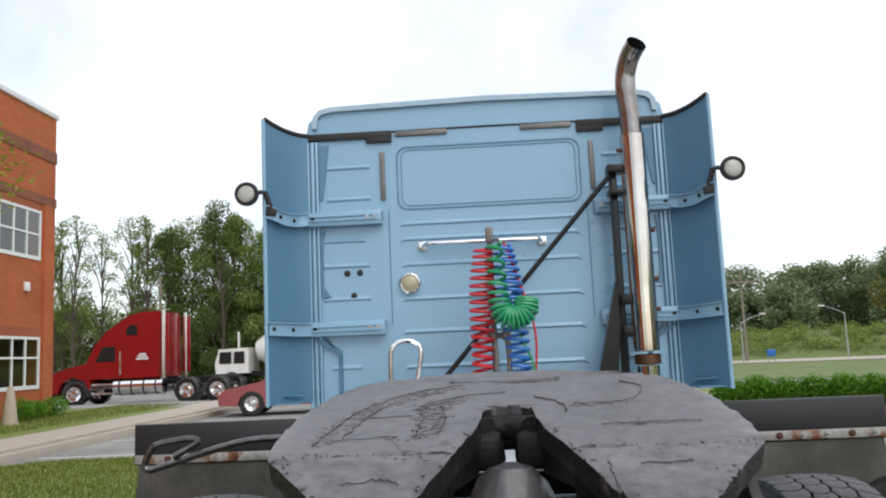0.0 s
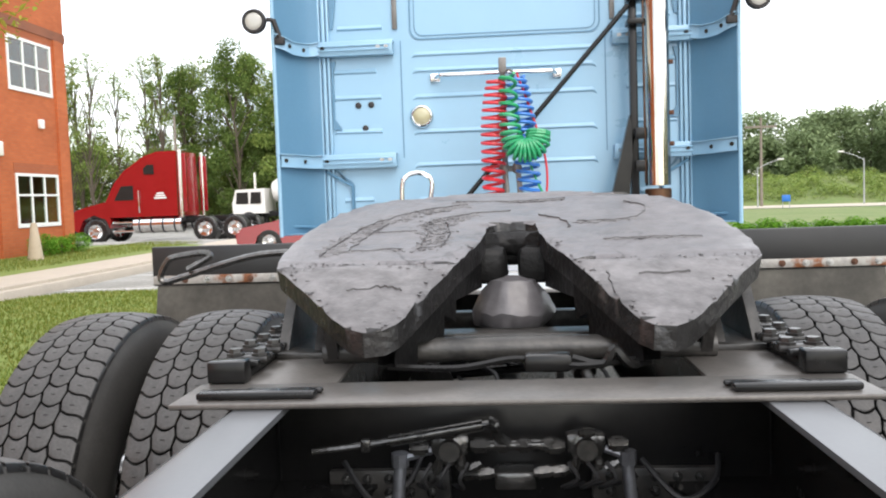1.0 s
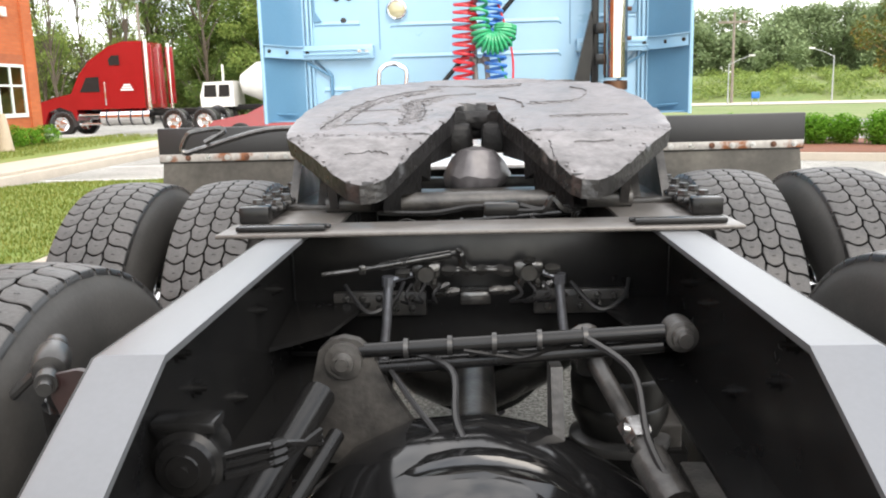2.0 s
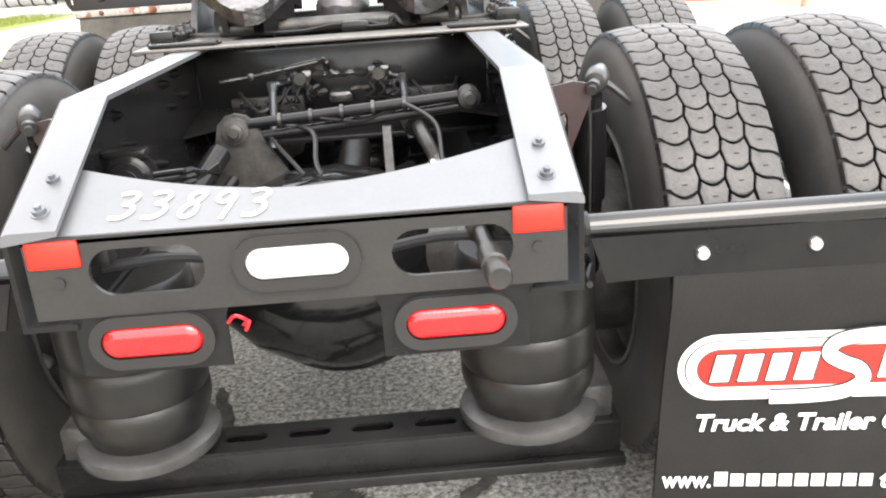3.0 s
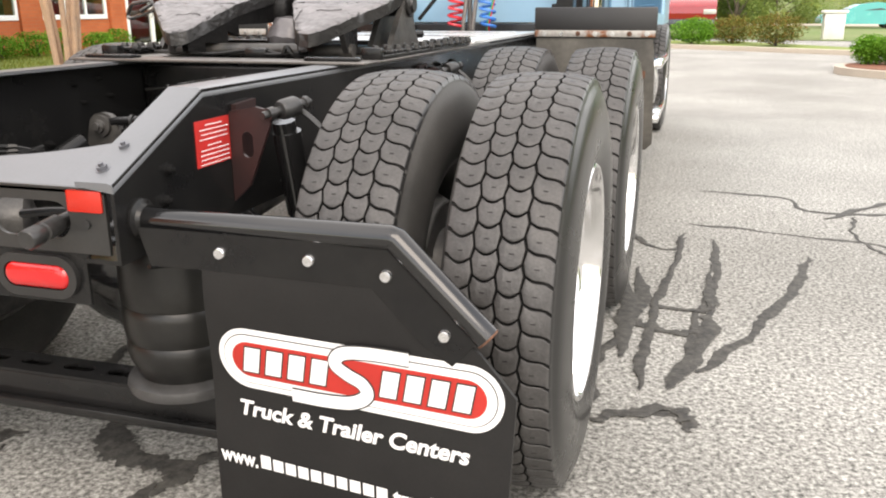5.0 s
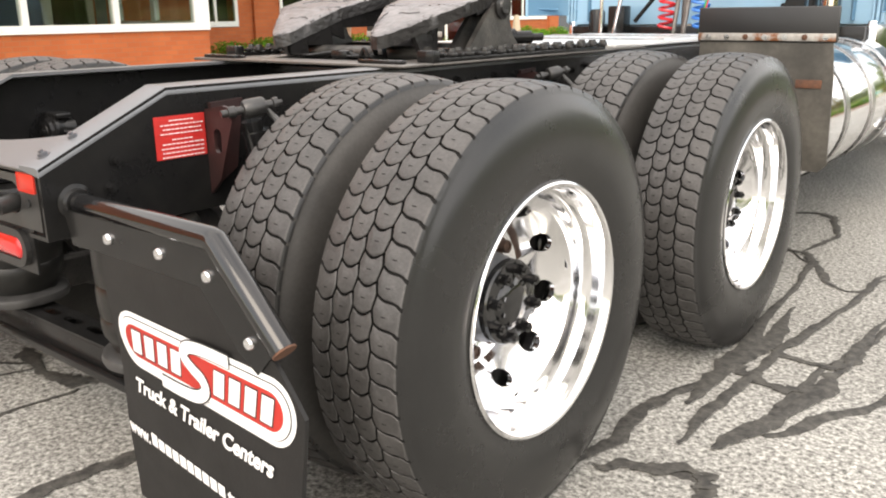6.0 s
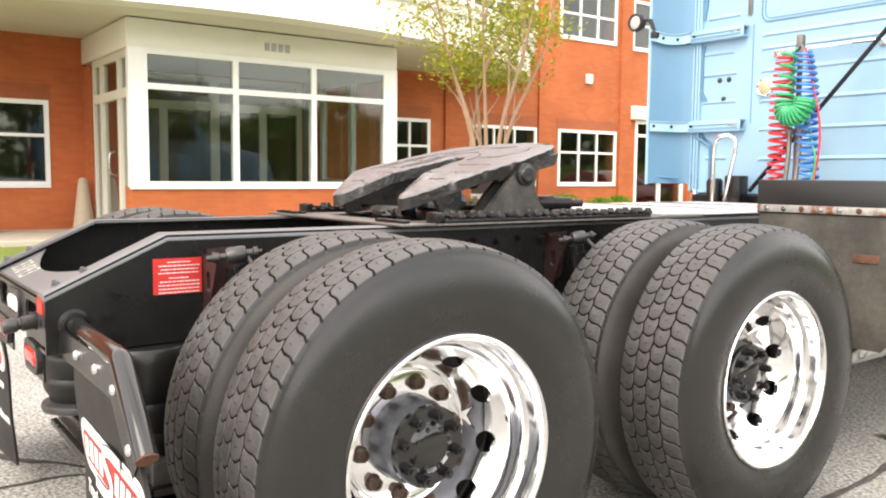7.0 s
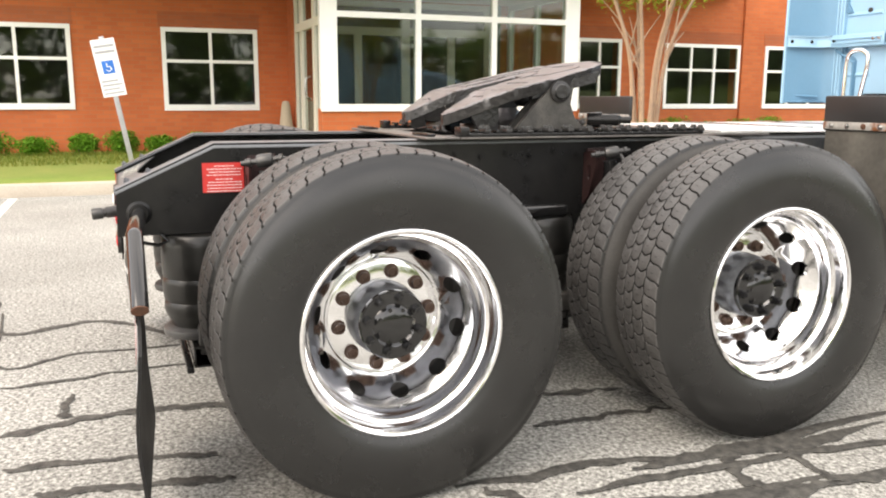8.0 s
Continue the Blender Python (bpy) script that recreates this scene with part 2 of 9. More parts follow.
def rust_strip_mat():
    """Pale galvanised strip with a few rust spots."""
    m = mat("rust_spotted_galvanised_strip", (0.34, 0.325, 0.30), 0.5, 0.3, (0.20, 0.075, 0.03), 9, 0.16, 60, 0.1, 0.4)
    for node in m.node_tree.nodes:
        if node.type == "VALTORGB":
            node.color_ramp.elements[0].position, node.color_ramp.elements[1].position = 0.42, 0.50
    return m


BLACK = mat("black_chassis_paint", (0.0065, 0.0065, 0.007), 0.24, 0, (0.015, 0.0147, 0.014), 9, 0.6, 60, 0.05, 0.15, rvar=0.12, spec=0.3)
BLACK_GLOSS = mat("glossy_black_paint", (0.006, 0.006, 0.0065), 0.12, 0, (0.010, 0.010, 0.010), 5, 0.6, 60, 0.02, 0.1, spec=0.7, rvar=0.05)
DUSTY = mat("dusty_black_underbody", (0.018, 0.0175, 0.017), 0.36, 0, (0.066, 0.062, 0.057), 14, 0.4, 90, 0.3, 0.35)
OILY = mat("oily_dark_metal", (0.085, 0.083, 0.08), 0.24, 0.85, (0.17, 0.165, 0.157), 22, 0.5, 90, 0.2, 0.3, rvar=0.14)
ALU = mat("pale_aluminium_deck", (0.80, 0.80, 0.80), 0.42, 0.75, (0.70, 0.70, 0.69), 5, 0.5, 120, 0.1, 0.1, rvar=0.1)
# black rail tops: the sky's sheen is put into this pale grey-blue
FLANGE_SHEEN = mat("black_rail_top_with_sky_sheen", (0.18, 0.188, 0.20), 0.38, 0.5, (0.15, 0.155, 0.162), 3, 0.6, 140, 0.0, 0.06, rvar=0.06)
SATIN = mat("satin_black_pressed_steel", (0.017, 0.0167, 0.0162), 0.36, 0, (0.030, 0.0292, 0.0278), 6, 0.6, 120, 0.05, 0.25, rvar=0.1)
DECKTAN = mat("scuffed_grey_rail_plate", (0.19, 0.178, 0.165), 0.38, 0.5, (0.085, 0.078, 0.072), 6, 0.6, 100, 0.1, 0.3)
GREASE = mat("greased_grey_steel", (0.150, 0.142, 0.149), 0.37, 0.1, (0.098, 0.093, 0.097), 7, 0.5, 34, 0.6, 0.4, rvar=0.18)
RAMP = mat("scraped_ramp_steel", (0.185, 0.178, 0.182), 0.36, 0.15, (0.088, 0.084, 0.086), 12, 0.4, 40, 0.75, 0.45, rvar=0.18)
PLATE_DK = mat("near_black_bumpy_surface", (0.008, 0.0075, 0.0075), 0.32, 0.0, (0.022, 0.021, 0.021), 16, 0.5, 60, 0.8, 0.3, rvar=0.2)
OLDGREASE = mat("grey_scored_grease", (0.080, 0.075, 0.078), 0.45, 0, (0.045, 0.042, 0.043), 20, 0.5, 60, 0.4, 0.3)
DARKSTEEL = mat("dark_weathered_steel", (0.075, 0.074, 0.073), 0.34, 0.6, (0.04, 0.039, 0.038), 14, 0.5, 90, 0.1, 0.2)
# jaw grease blackened further to hold the throat's deep shade
JAW_SHADE = mat("jaw_grease_with_throat_shade", (0.004, 0.0038, 0.0038), 0.5, 0, (0.010, 0.0095, 0.0095), 20, 0.5, 80, 0.6, 0.3, spec=0.25)
DULLALU = mat("dull_dusty_aluminium", (0.22, 0.215, 0.21), 0.5, 0.7, (0.10, 0.096, 0.09), 6, 0.5, 80, 0.05, 0.2)
CLOD = mat("grey_grease_crumbs", (0.165, 0.16, 0.163), 0.5, 0.05, (0.11, 0.106, 0.108), 30, 0.5, 90, 0.4, 0.3)
SOOTPIPE = mat("dull_sooted_stainless", (0.36, 0.34, 0.325), 0.2, 1.0, (0.22, 0.19, 0.17), 7, 0.5, 40, 0.0, 0.15)
RUBBER = mat("tyre_tread_rubber", (0.066, 0.063, 0.061), 0.50, 0, (0.033, 0.0314, 0.030), 11, 0.5, 150, 0.25, 0.4, spec=0.5)
SIDEWALL = mat("tyre_sidewall_rubber", (0.0085, 0.0083, 0.0082), 0.28, 0, (0.015, 0.0147, 0.0142), 5, 0.45, 120, 0.03, 0.2, spec=0.55, rvar=0.07)
SIDE_DUSTY = mat("dusty_inner_sidewall_rubber", (0.062, 0.059, 0.055), 0.55, 0, (0.026, 0.025, 0.0235), 4, 0.5, 120, 0.05, 0.25, spec=0.4)
# same tread rubber, with the grooves' depth shadow put into the colour
GROOVE_SHADE = mat("shaded_groove_rubber", (0.014, 0.0135, 0.013), 0.8, 0, None, 10, 0.5, 100, 0.1, 0.2, spec=0.12)
BAGRUBBER = mat("air_spring_rubber", (0.0065, 0.0063, 0.006), 0.34, 0, (0.019, 0.0183, 0.0165), 9, 0.5, 90, 0.1, 0.25, spec=0.4)
FLAPRUB = mat("mud_flap_rubber", (0.0082, 0.0078, 0.0076), 0.50, 0, (0.013, 0.0124, 0.012), 6, 0.5, 160, 0.08, 0.2, spec=0.33)
CHROME = mat("polished_aluminium", (0.88, 0.88, 0.885), 0.11, 1.0, (0.82, 0.82, 0.83), 3, 0.5, 60, 0.0, 0.0, rvar=0.04)
STAINLESS = mat("stained_stainless_stack", (0.62, 0.60, 0.57), 0.07, 1.0, (0.50, 0.44, 0.38), 4, 0.4, 30, 0.0, 0.05, rvar=0.04)
STACKBROWN = mat("browned_steel_and_reflection", (0.15, 0.075, 0.04), 0.35, 0.7, (0.08, 0.045, 0.028), 9, 0.5, 60, 0.1, 0.2)
STEEL = mat("bare_steel", (0.55, 0.55, 0.55), 0.28, 1.0, (0.38, 0.37, 0.36), 12, 0.5, 80, 0.05, 0.2)
HUBGREY = mat("grey_hub_casting", (0.20, 0.21, 0.23), 0.35, 0.6, (0.12, 0.12, 0.13), 20, 0.5, 90, 0.1, 0.2)
RUST = mat("rusty_steel", (0.15, 0.062, 0.032), 0.8, 0.1, (0.075, 0.038, 0.025), 25, 0.5, 120, 0.3, 0.3)
NUTBROWN = mat("brown_stained_nut", (0.095, 0.052, 0.034), 0.5, 0.4, (0.05, 0.03, 0.022), 25, 0.5, 120, 0.2, 0.3)
RUSTSTRIP = rust_strip_mat()
PANELBLK = mat("matt_black_plastic", (0.011, 0.011, 0.0115), 0.42, 0, (0.017, 0.017, 0.017), 3, 0.5, 150, 0.03, 0.1)
PANELBRN = mat("dirty_brown_grey_splash_panel", (0.125, 0.116, 0.100), 0.42, 0.2, (0.042, 0.039, 0.034), 4, 0.5, 60, 0.1, 0.3)
CABBLUE = mat("pale_blue_cab_paint", (0.27, 0.455, 0.60), 0.30, 0.05, (0.24, 0.415, 0.56), 2.2, 0.7, 200, 0.02, 0.06, coat=0.25)
# cab paint again, darkened to carry the shade inside the fairings
CABBLUE_SHADED = mat("shaded_cab_blue", (0.105, 0.235, 0.355), 0.42, 0.05, (0.085, 0.205, 0.315), 1.8, 0.6, 140, 0.02, 0.1, coat=0.15)
ROOFWHITE = mat("weathered_pale_blue_roof", (0.44, 0.56, 0.64), 0.4, 0, (0.32, 0.47, 0.58), 5, 0.5, 90, 0.02, 0.1)
SEAL = mat("black_rubber_seal", (0.022, 0.019, 0.019), 0.6, 0, None, 8, 0.5, 80, 0.05, 0.1)
VENT = mat("grey_brown_strip", (0.22, 0.21, 0.20), 0.4, 0.4, (0.14, 0.13, 0.12), 9, 0.5, 80, 0.03, 0.2)
MAROON = mat("maroon_black_bracket_paint", (0.016, 0.009, 0.009), 0.4, 0, (0.035, 0.015, 0.014), 8, 0.5, 80, 0.05, 0.2)
RED_HOSE = mat("red_coiled_hose", (0.62, 0.018, 0.03), 0.35, 0, None, 5, 0.5, 60, 0.0, 0.05, coat=0.2)
GRN_HOSE = mat("green_coiled_hose", (0.015, 0.33, 0.13), 0.32, 0, None, 5, 0.5, 60, 0.0, 0.05, coat=0.2)
BLU_HOSE = mat("blue_coiled_hose", (0.035, 0.20, 0.62), 0.35, 0, None, 5, 0.5, 60, 0.0, 0.05, coat=0.2)
BLK_HOSE = mat("black_rubber_hose", (0.02, 0.02, 0.021), 0.5, 0, None, 6, 0.5, 60, 0.0, 0.1)
REFLECT = mat("red_reflective_tape", (0.50, 0.026, 0.014), 0.35, 0, (0.44, 0.022, 0.012), 14, 0.5, 200, 0.1, 0.1)
STICKER = mat("red_warning_sticker", (0.56, 0.032, 0.028), 0.4, 0, None, 10, 0.5, 100, 0.0, 0.05)
WHITE = mat("white_print", (0.80, 0.80, 0.79), 0.5, 0, (0.74, 0.74, 0.73), 14, 0.5, 100, 0.0, 0.05)
PAINTPEN = mat("white_paint_marker", (0.80, 0.81, 0.74), 0.55, 0, (0.70, 0.71, 0.64), 40, 0.5, 100, 0.05, 0.1)
RED_LENS = lens_mat("red_tail_lamp_lens", (0.52, 0.010, 0.012))
WHITE_LENS = lens_mat("white_reversing_lamp_lens", (0.86, 0.86, 0.84))
CLEAR_LENS = lens_mat("clear_work_lamp_lens", (0.46, 0.45, 0.41), 0.06)
AMBER_CLEAR = lens_mat("yellowed_utility_lamp_lens", (0.42, 0.39, 0.24), 0.08)
GREYRUB = mat("grey_rubber_grommet", (0.020, 0.0195, 0.019), 0.4, 0, None, 8, 0.5, 100, 0.05, 0.1)
RINGGREY = mat("scuffed_grey_piston_ring", (0.060, 0.059, 0.058), 0.38, 0, (0.025, 0.0245, 0.024), 12, 0.5, 100, 0.1, 0.2)
LOGORED = mat("red_print", (0.44, 0.022, 0.014), 0.5, 0, None, 10, 0.5, 100, 0.0, 0.05)
LOGOBLACK = mat("black_print", (0.02, 0.02, 0.02), 0.5, 0, None, 10, 0.5, 100, 0.0, 0.05)

ASPHALT = asphalt_mat()
TAR = mat("tar_crack_sealer", (0.092, 0.088, 0.078), 0.7, 0, (0.026, 0.025, 0.0235), 30, 0.42, 90, 0.5, 0.5, spec=0.3, detail=8)
CONCRETE = mat("pale_tan_concrete", (0.50, 0.44, 0.36), 0.85, 0, (0.40, 0.35, 0.29), 1.6, 0.6, 90, 0.25, 0.25)
ROADWHITE = mat("worn_white_road_paint", (0.70, 0.70, 0.68), 0.8, 0, (0.45, 0.45, 0.43), 12, 0.4, 90, 0.1, 0.3)
LAWN = mat("lawn_soil_and_grass", (0.13, 0.20, 0.03), 0.9, 0, (0.20, 0.23, 0.05), 1.7, 0.5, 60, 0.3, 0.35)
GRASSBANK = mat("weedy_bank_grass", (0.10, 0.165, 0.038), 0.9, 0, (0.17, 0.19, 0.065), 0.35, 0.5, 6, 0.3, 0.5)
MULCH = mat("red_brown_mulch", (0.26, 0.10, 0.055), 0.95, 0, (0.14, 0.06, 0.035), 30, 0.5, 90, 0.6, 0.4)
BRICK = brick_mat("orange_red_brick", (0.46, 0.110, 0.032), (0.53, 0.138, 0.042), (0.38, 0.14, 0.065))
BRICK_LINTEL = brick_mat("brown_red_lintel_brick", (0.36, 0.095, 0.034), (0.41, 0.11, 0.04), (0.31, 0.115, 0.06))
BRICK_DK = brick_mat("dark_red_brown_brick", (0.24, 0.085, 0.045), (0.29, 0.10, 0.05), (0.24, 0.11, 0.07))
CREAM = mat("cream_white_fascia", (0.80, 0.78, 0.72), 0.5, 0, (0.74, 0.72, 0.66), 1.2, 0.6, 90, 0.02, 0.08)
SOFFIT = mat("cream_soffit", (0.66, 0.63, 0.54), 0.7, 0, (0.60, 0.57, 0.49), 1.2, 0.6, 90, 0.02, 0.08)
WINFRAME = mat("white_window_frame", (0.82, 0.82, 0.80), 0.4, 0, (0.76, 0.76, 0.74), 3, 0.6, 100, 0.0, 0.05)
GLASS = glass_mat("window_glass", (0.58, 0.65, 0.60))
# dark grey with the dimness of the rooms put into it
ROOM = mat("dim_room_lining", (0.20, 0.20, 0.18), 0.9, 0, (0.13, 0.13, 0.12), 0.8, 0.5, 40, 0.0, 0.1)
BOLLARD = mat("tan_concrete_post", (0.46, 0.38, 0.28), 0.85, 0, (0.38, 0.31, 0.23), 5, 0.5, 90, 0.2, 0.2)
GALV = mat("galvanised_post", (0.45, 0.46, 0.47), 0.45, 0.6, (0.36, 0.37, 0.38), 9, 0.5, 90, 0.05, 0.2)
SIGNWHITE = mat("white_sign_face", (0.78, 0.80, 0.78), 0.4, 0, (0.74, 0.76, 0.74), 6, 0.5, 90, 0.0, 0.05)
SIGNBLUE = mat("blue_sign_print", (0.02, 0.16, 0.55), 0.4, 0, None, 6, 0.5, 90, 0.0, 0.05)
BARK_TAN = mat("smooth_tan_bark", (0.42, 0.27, 0.17), 0.7, 0, (0.30, 0.20, 0.14), 14, 0.5, 60, 0.2, 0.2)
BARK = mat("grey_brown_bark", (0.13, 0.10, 0.075), 0.9, 0, (0.08, 0.065, 0.05), 9, 0.5, 40, 0.4, 0.3)
POLEWOOD = mat("weathered_pole_timber", (0.26, 0.22, 0.18), 0.9, 0, (0.17, 0.145, 0.12), 6, 0.5, 40, 0.3, 0.3)
LEAF_YG = leaf_mat("yellow_green_leaves", (0.22, 0.26, 0.03), (0.32, 0.34, 0.045), (0.40, 0.34, 0.06))
LEAF_MID = leaf_mat("mid_green_leaves", (0.145, 0.215, 0.055), (0.215, 0.295, 0.075), (0.32, 0.37, 0.105))
# distance haze is mixed into these paler, greyer leaf colours
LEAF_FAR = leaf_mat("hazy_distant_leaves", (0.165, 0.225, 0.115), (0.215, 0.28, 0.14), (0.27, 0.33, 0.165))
LEAF_DK = leaf_mat("dark_green_leaves", (0.09, 0.15, 0.04), (0.13, 0.195, 0.052), (0.20, 0.26, 0.07))
LEAF_HEDGE = leaf_mat("bright_hedge_leaves", (0.075, 0.20, 0.016), (0.125, 0.29, 0.026), (0.185, 0.36, 0.045))
LEAF_AUT = leaf_mat("rusting_green_leaves", (0.10, 0.13, 0.026), (0.16, 0.16, 0.036), (0.26, 0.14, 0.04))
GRASS = leaf_mat("grass_blades", (0.095, 0.135, 0.02), (0.15, 0.19, 0.03), (0.25, 0.24, 0.06))
RED_PAINT = mat("glossy_red_truck_paint", (0.27, 0.008, 0.012), 0.22, 0, (0.23, 0.007, 0.010), 1.5, 0.6, 90, 0.0, 0.05, coat=0.8)
WHITE_PAINT = mat("white_vehicle_paint", (0.74, 0.73, 0.70), 0.3, 0, (0.62, 0.60, 0.56), 2.5, 0.5, 90, 0.0, 0.1, coat=0.4)
DARKGLASS = mat("tinted_vehicle_glass", (0.02, 0.025, 0.026), 0.06, 0, None, 4, 0.5, 90, 0.0, 0.0)
TEAL_PAINT = mat("teal_car_paint", (0.03, 0.36, 0.34), 0.25, 0, (0.028, 0.32, 0.31), 2, 0.5, 90, 0.0, 0.0, coat=0.6)
DARKPAINT = mat("dark_blue_car_paint", (0.03, 0.035, 0.045), 0.2, 0, None, 4, 0.5, 90, 0.0, 0.0, coat=0.6)

# ---- ground ----
KERB_X = -7.45


def ground_height(x, y):
    rise = 0.0
    if x < KERB_X - 0.1:
        rise = 0.15 + 0.13 * min(1.0, (KERB_X - 0.1 - x) / 3.0)
    past = y - (64 - 0.35 * (x - 15))
    bank = 0.0
    if x > -4 and past > 0:
        bank = min(1.7, 0.16 * past) + min(1.6, 0.02 * past)
    dip = 0.0
    if x < -2:
        k = max(0.0, min(1.0, (y - 26) / 7.0)) * min(1.0, (-2 - x) / 6.0)
        dip = 0.32 * k * k * (3 - 2 * k)
    return rise + bank - dip


xs = sorted({-900, -400, -200, -120, -80, -60, -45, -35, -26, -20, -16, -14, -12.5, -11.4, -10.5, -9.5, -8.8, -8.2, KERB_X - 0.11, KERB_X - 0.02, -6.5, -5, -3.5, -2, 0, 2, 4, 6, 8, 10, 13, 16, 20, 24, 28, 33, 38, 44, 50, 60, 72, 90, 120, 200, 400, 900})
ys = sorted({-900, -400, -200, -100, -60, -40, -25, -15, -10, -6, -3, 0, 3, 6, 9, 12, 15, 18, 21, 24, 28, 32, 36, 40, 46, 52, 58, 64, 72, 80, 90, 105, 120, 150, 200, 400, 900})
bm = B()
grid = [[bm.verts.new((x, y, (ground_height(x, y) if y < 60 and x < 20 else 0.0) - (0.004 if x < KERB_X - 0.1 else 0))) for y in ys] for x in xs]
for i in range(len(xs) - 1):
    for j in range(len(ys) - 1):
        f = bm.faces.new((grid[i][j], grid[i + 1][j], grid[i + 1][j + 1], grid[i][j + 1]))
        cx, cy = (xs[i] + xs[i + 1]) / 2, (ys[j] + ys[j + 1]) / 2
        f.material_index = 1 if (cx < KERB_X - 0.1 and cy < 26) or cx > 24 or cy > 60 or cx < -26 else 0
tagged(part("ground", bm, [ASPHALT, LAWN], None, smooth=60), "pale worn asphalt lot running into grass verges", "ground", kind="structure")

# kerb and pavement before the building
bm = B()
box(bm, KERB_X - 0.15, KERB_X, -30, 26, -0.05, 0.155, 0.02)
tagged(part("kerb", bm, CONCRETE), "tan concrete kerb along the building's pavement", "kerb", kind="structure")
pavement = tagged(holder("pavement", -8.4, 0, 0.15), "tan concrete footpath slabs beside the lot", "pavement", kind="structure")
bm = B()
box(bm, -0.8, 0.79, 0.006, 1.794, -0.1, 0.055, 0.008, 1)
slab = part("slab", bm, CONCRETE, pavement)
slab.location = (0, 4.2, 0)
for k in range(12):
    share("slab", slab.data, pavement, pose(0, 6.0 + 1.8 * k, 0))
# path to the entrance
path = tagged(holder("entrance_path", -10.4, 2.2, 0.2), "tan concrete entrance path by the vestibule", "path", kind="structure")
bm = B()
box(bm, -1.15, 1.2, -0.9, 0.75, -0.1, 0.09, 0.01, 1)
part("slab", bm, CONCRETE, path)


def blob_plate(bm, cx, cy, rx, ry, z0, z1, n=40, rot=0.0, power=2.0):
    pts = []
    for k in range(n):
        a = 2 * math.pi * k / n
        c, s = math.cos(a), math.sin(a)
        r = (abs(c) ** power + abs(s) ** power) ** (-1 / power)
        px, py = rx * r * c, ry * r * s
        pts.append((cx + px * math.cos(rot) - py * math.sin(rot), cy + px * math.sin(rot) + py * math.cos(rot)))
    plate(bm, pts, [], lambda u, v, w: (u, v, w), 1)
    for v in bm.verts:
        v.co.z = z0 if v.co.z < 0.5 else z1
    return pts


def inside(p, poly):
    c, n = False, len(poly)
    for i in range(n):
        (x1, y1), (x2, y2) = poly[i], poly[i - 1]
        if (y1 > p[1]) != (y2 > p[1]) and p[0] < (x2 - x1) * (p[1] - y1) / (y2 - y1) + x1:
            c = not c
    return c


def grass_patch(name, poly, z, count, label, height=0.06, seed=1):
    rnd = random.Random(seed)
    x0, x1 = min(p[0] for p in poly), max(p[0] for p in poly)
    y0, y1 = min(p[1] for p in poly), max(p[1] for p in poly)
    verts, faces = [], []
    while len(faces) < count:
        x, y = rnd.uniform(x0, x1), rnd.uniform(y0, y1)
        if not inside((x, y), poly):
            continue
        zz = z(x, y) if callable(z) else z
        a, h, w = rnd.uniform(0, 6.28), height * rnd.uniform(0.5, 1.4), rnd.uniform(0.003, 0.008)
        lx, ly = rnd.uniform(-0.6, 0.6) * h, rnd.uniform(-0.6, 0.6) * h
        k = len(verts)
        verts += [(x - w * math.cos(a), y - w * math.sin(a), zz), (x + w * math.cos(a), y + w * math.sin(a), zz), (x + lx, y + ly, zz + h)]
        faces.append((k, k + 1, k + 2))
    me = bpy.data.meshes.new(name)
    me.from_pydata(verts, [], faces)
    me.materials.append(GRASS)
    return tagged(new(name, me), label, "grass", kind="stuff")


# grass island beside the truck, with its kerb
ISLAND = (-5.1, 6.3, 1.95, 5.3)
bm = B()
isl_out = blob_plate(bm, *ISLAND, -0.05, 0.14, 48, 0.0, 5)
tagged(part("island_kerb", bm, CONCRETE, smooth=50), "concrete kerb round a grass island", "kerb", kind="structure")
bm = B()
isl_in = blob_plate(bm, ISLAND[0], ISLAND[1], ISLAND[2] - 0.15, ISLAND[3] - 0.15, 0.05, 0.15, 48, 0.0, 5)
tagged(part("island_lawn", bm, LAWN, smooth=50), "mown grass island in the parking lot", "lawn", kind="structure")
grass_patch("grass", isl_in, 0.148, 42000, "short mown grass on the island", 0.034, 3)
grass_patch("grass", [(-11.2, -9), (-9.3, -9), (-9.3, 1.2), (-11.2, 1.2)], ground_height, 14000, "short lawn before the brick wall", 0.06, 5)
grass_patch("grass", [(-11.2, 8.5), (-9.3, 8.5), (-9.3, 25), (-11.2, 25)], ground_height, 12000, "short lawn between path and wall", 0.06, 6)
# parking bay lines
for k, y in enumerate((-1.15, 13.2, 15.9, 18.6)):
    bm = B()
    box(bm, KERB_X + 0.1, -4.0, y - 0.05, y + 0.05, 0.001, 0.004)
    tagged(part("parking_line", bm, ROADWHITE), "worn white painted parking bay line", "road marking", "parking lines", "structure")


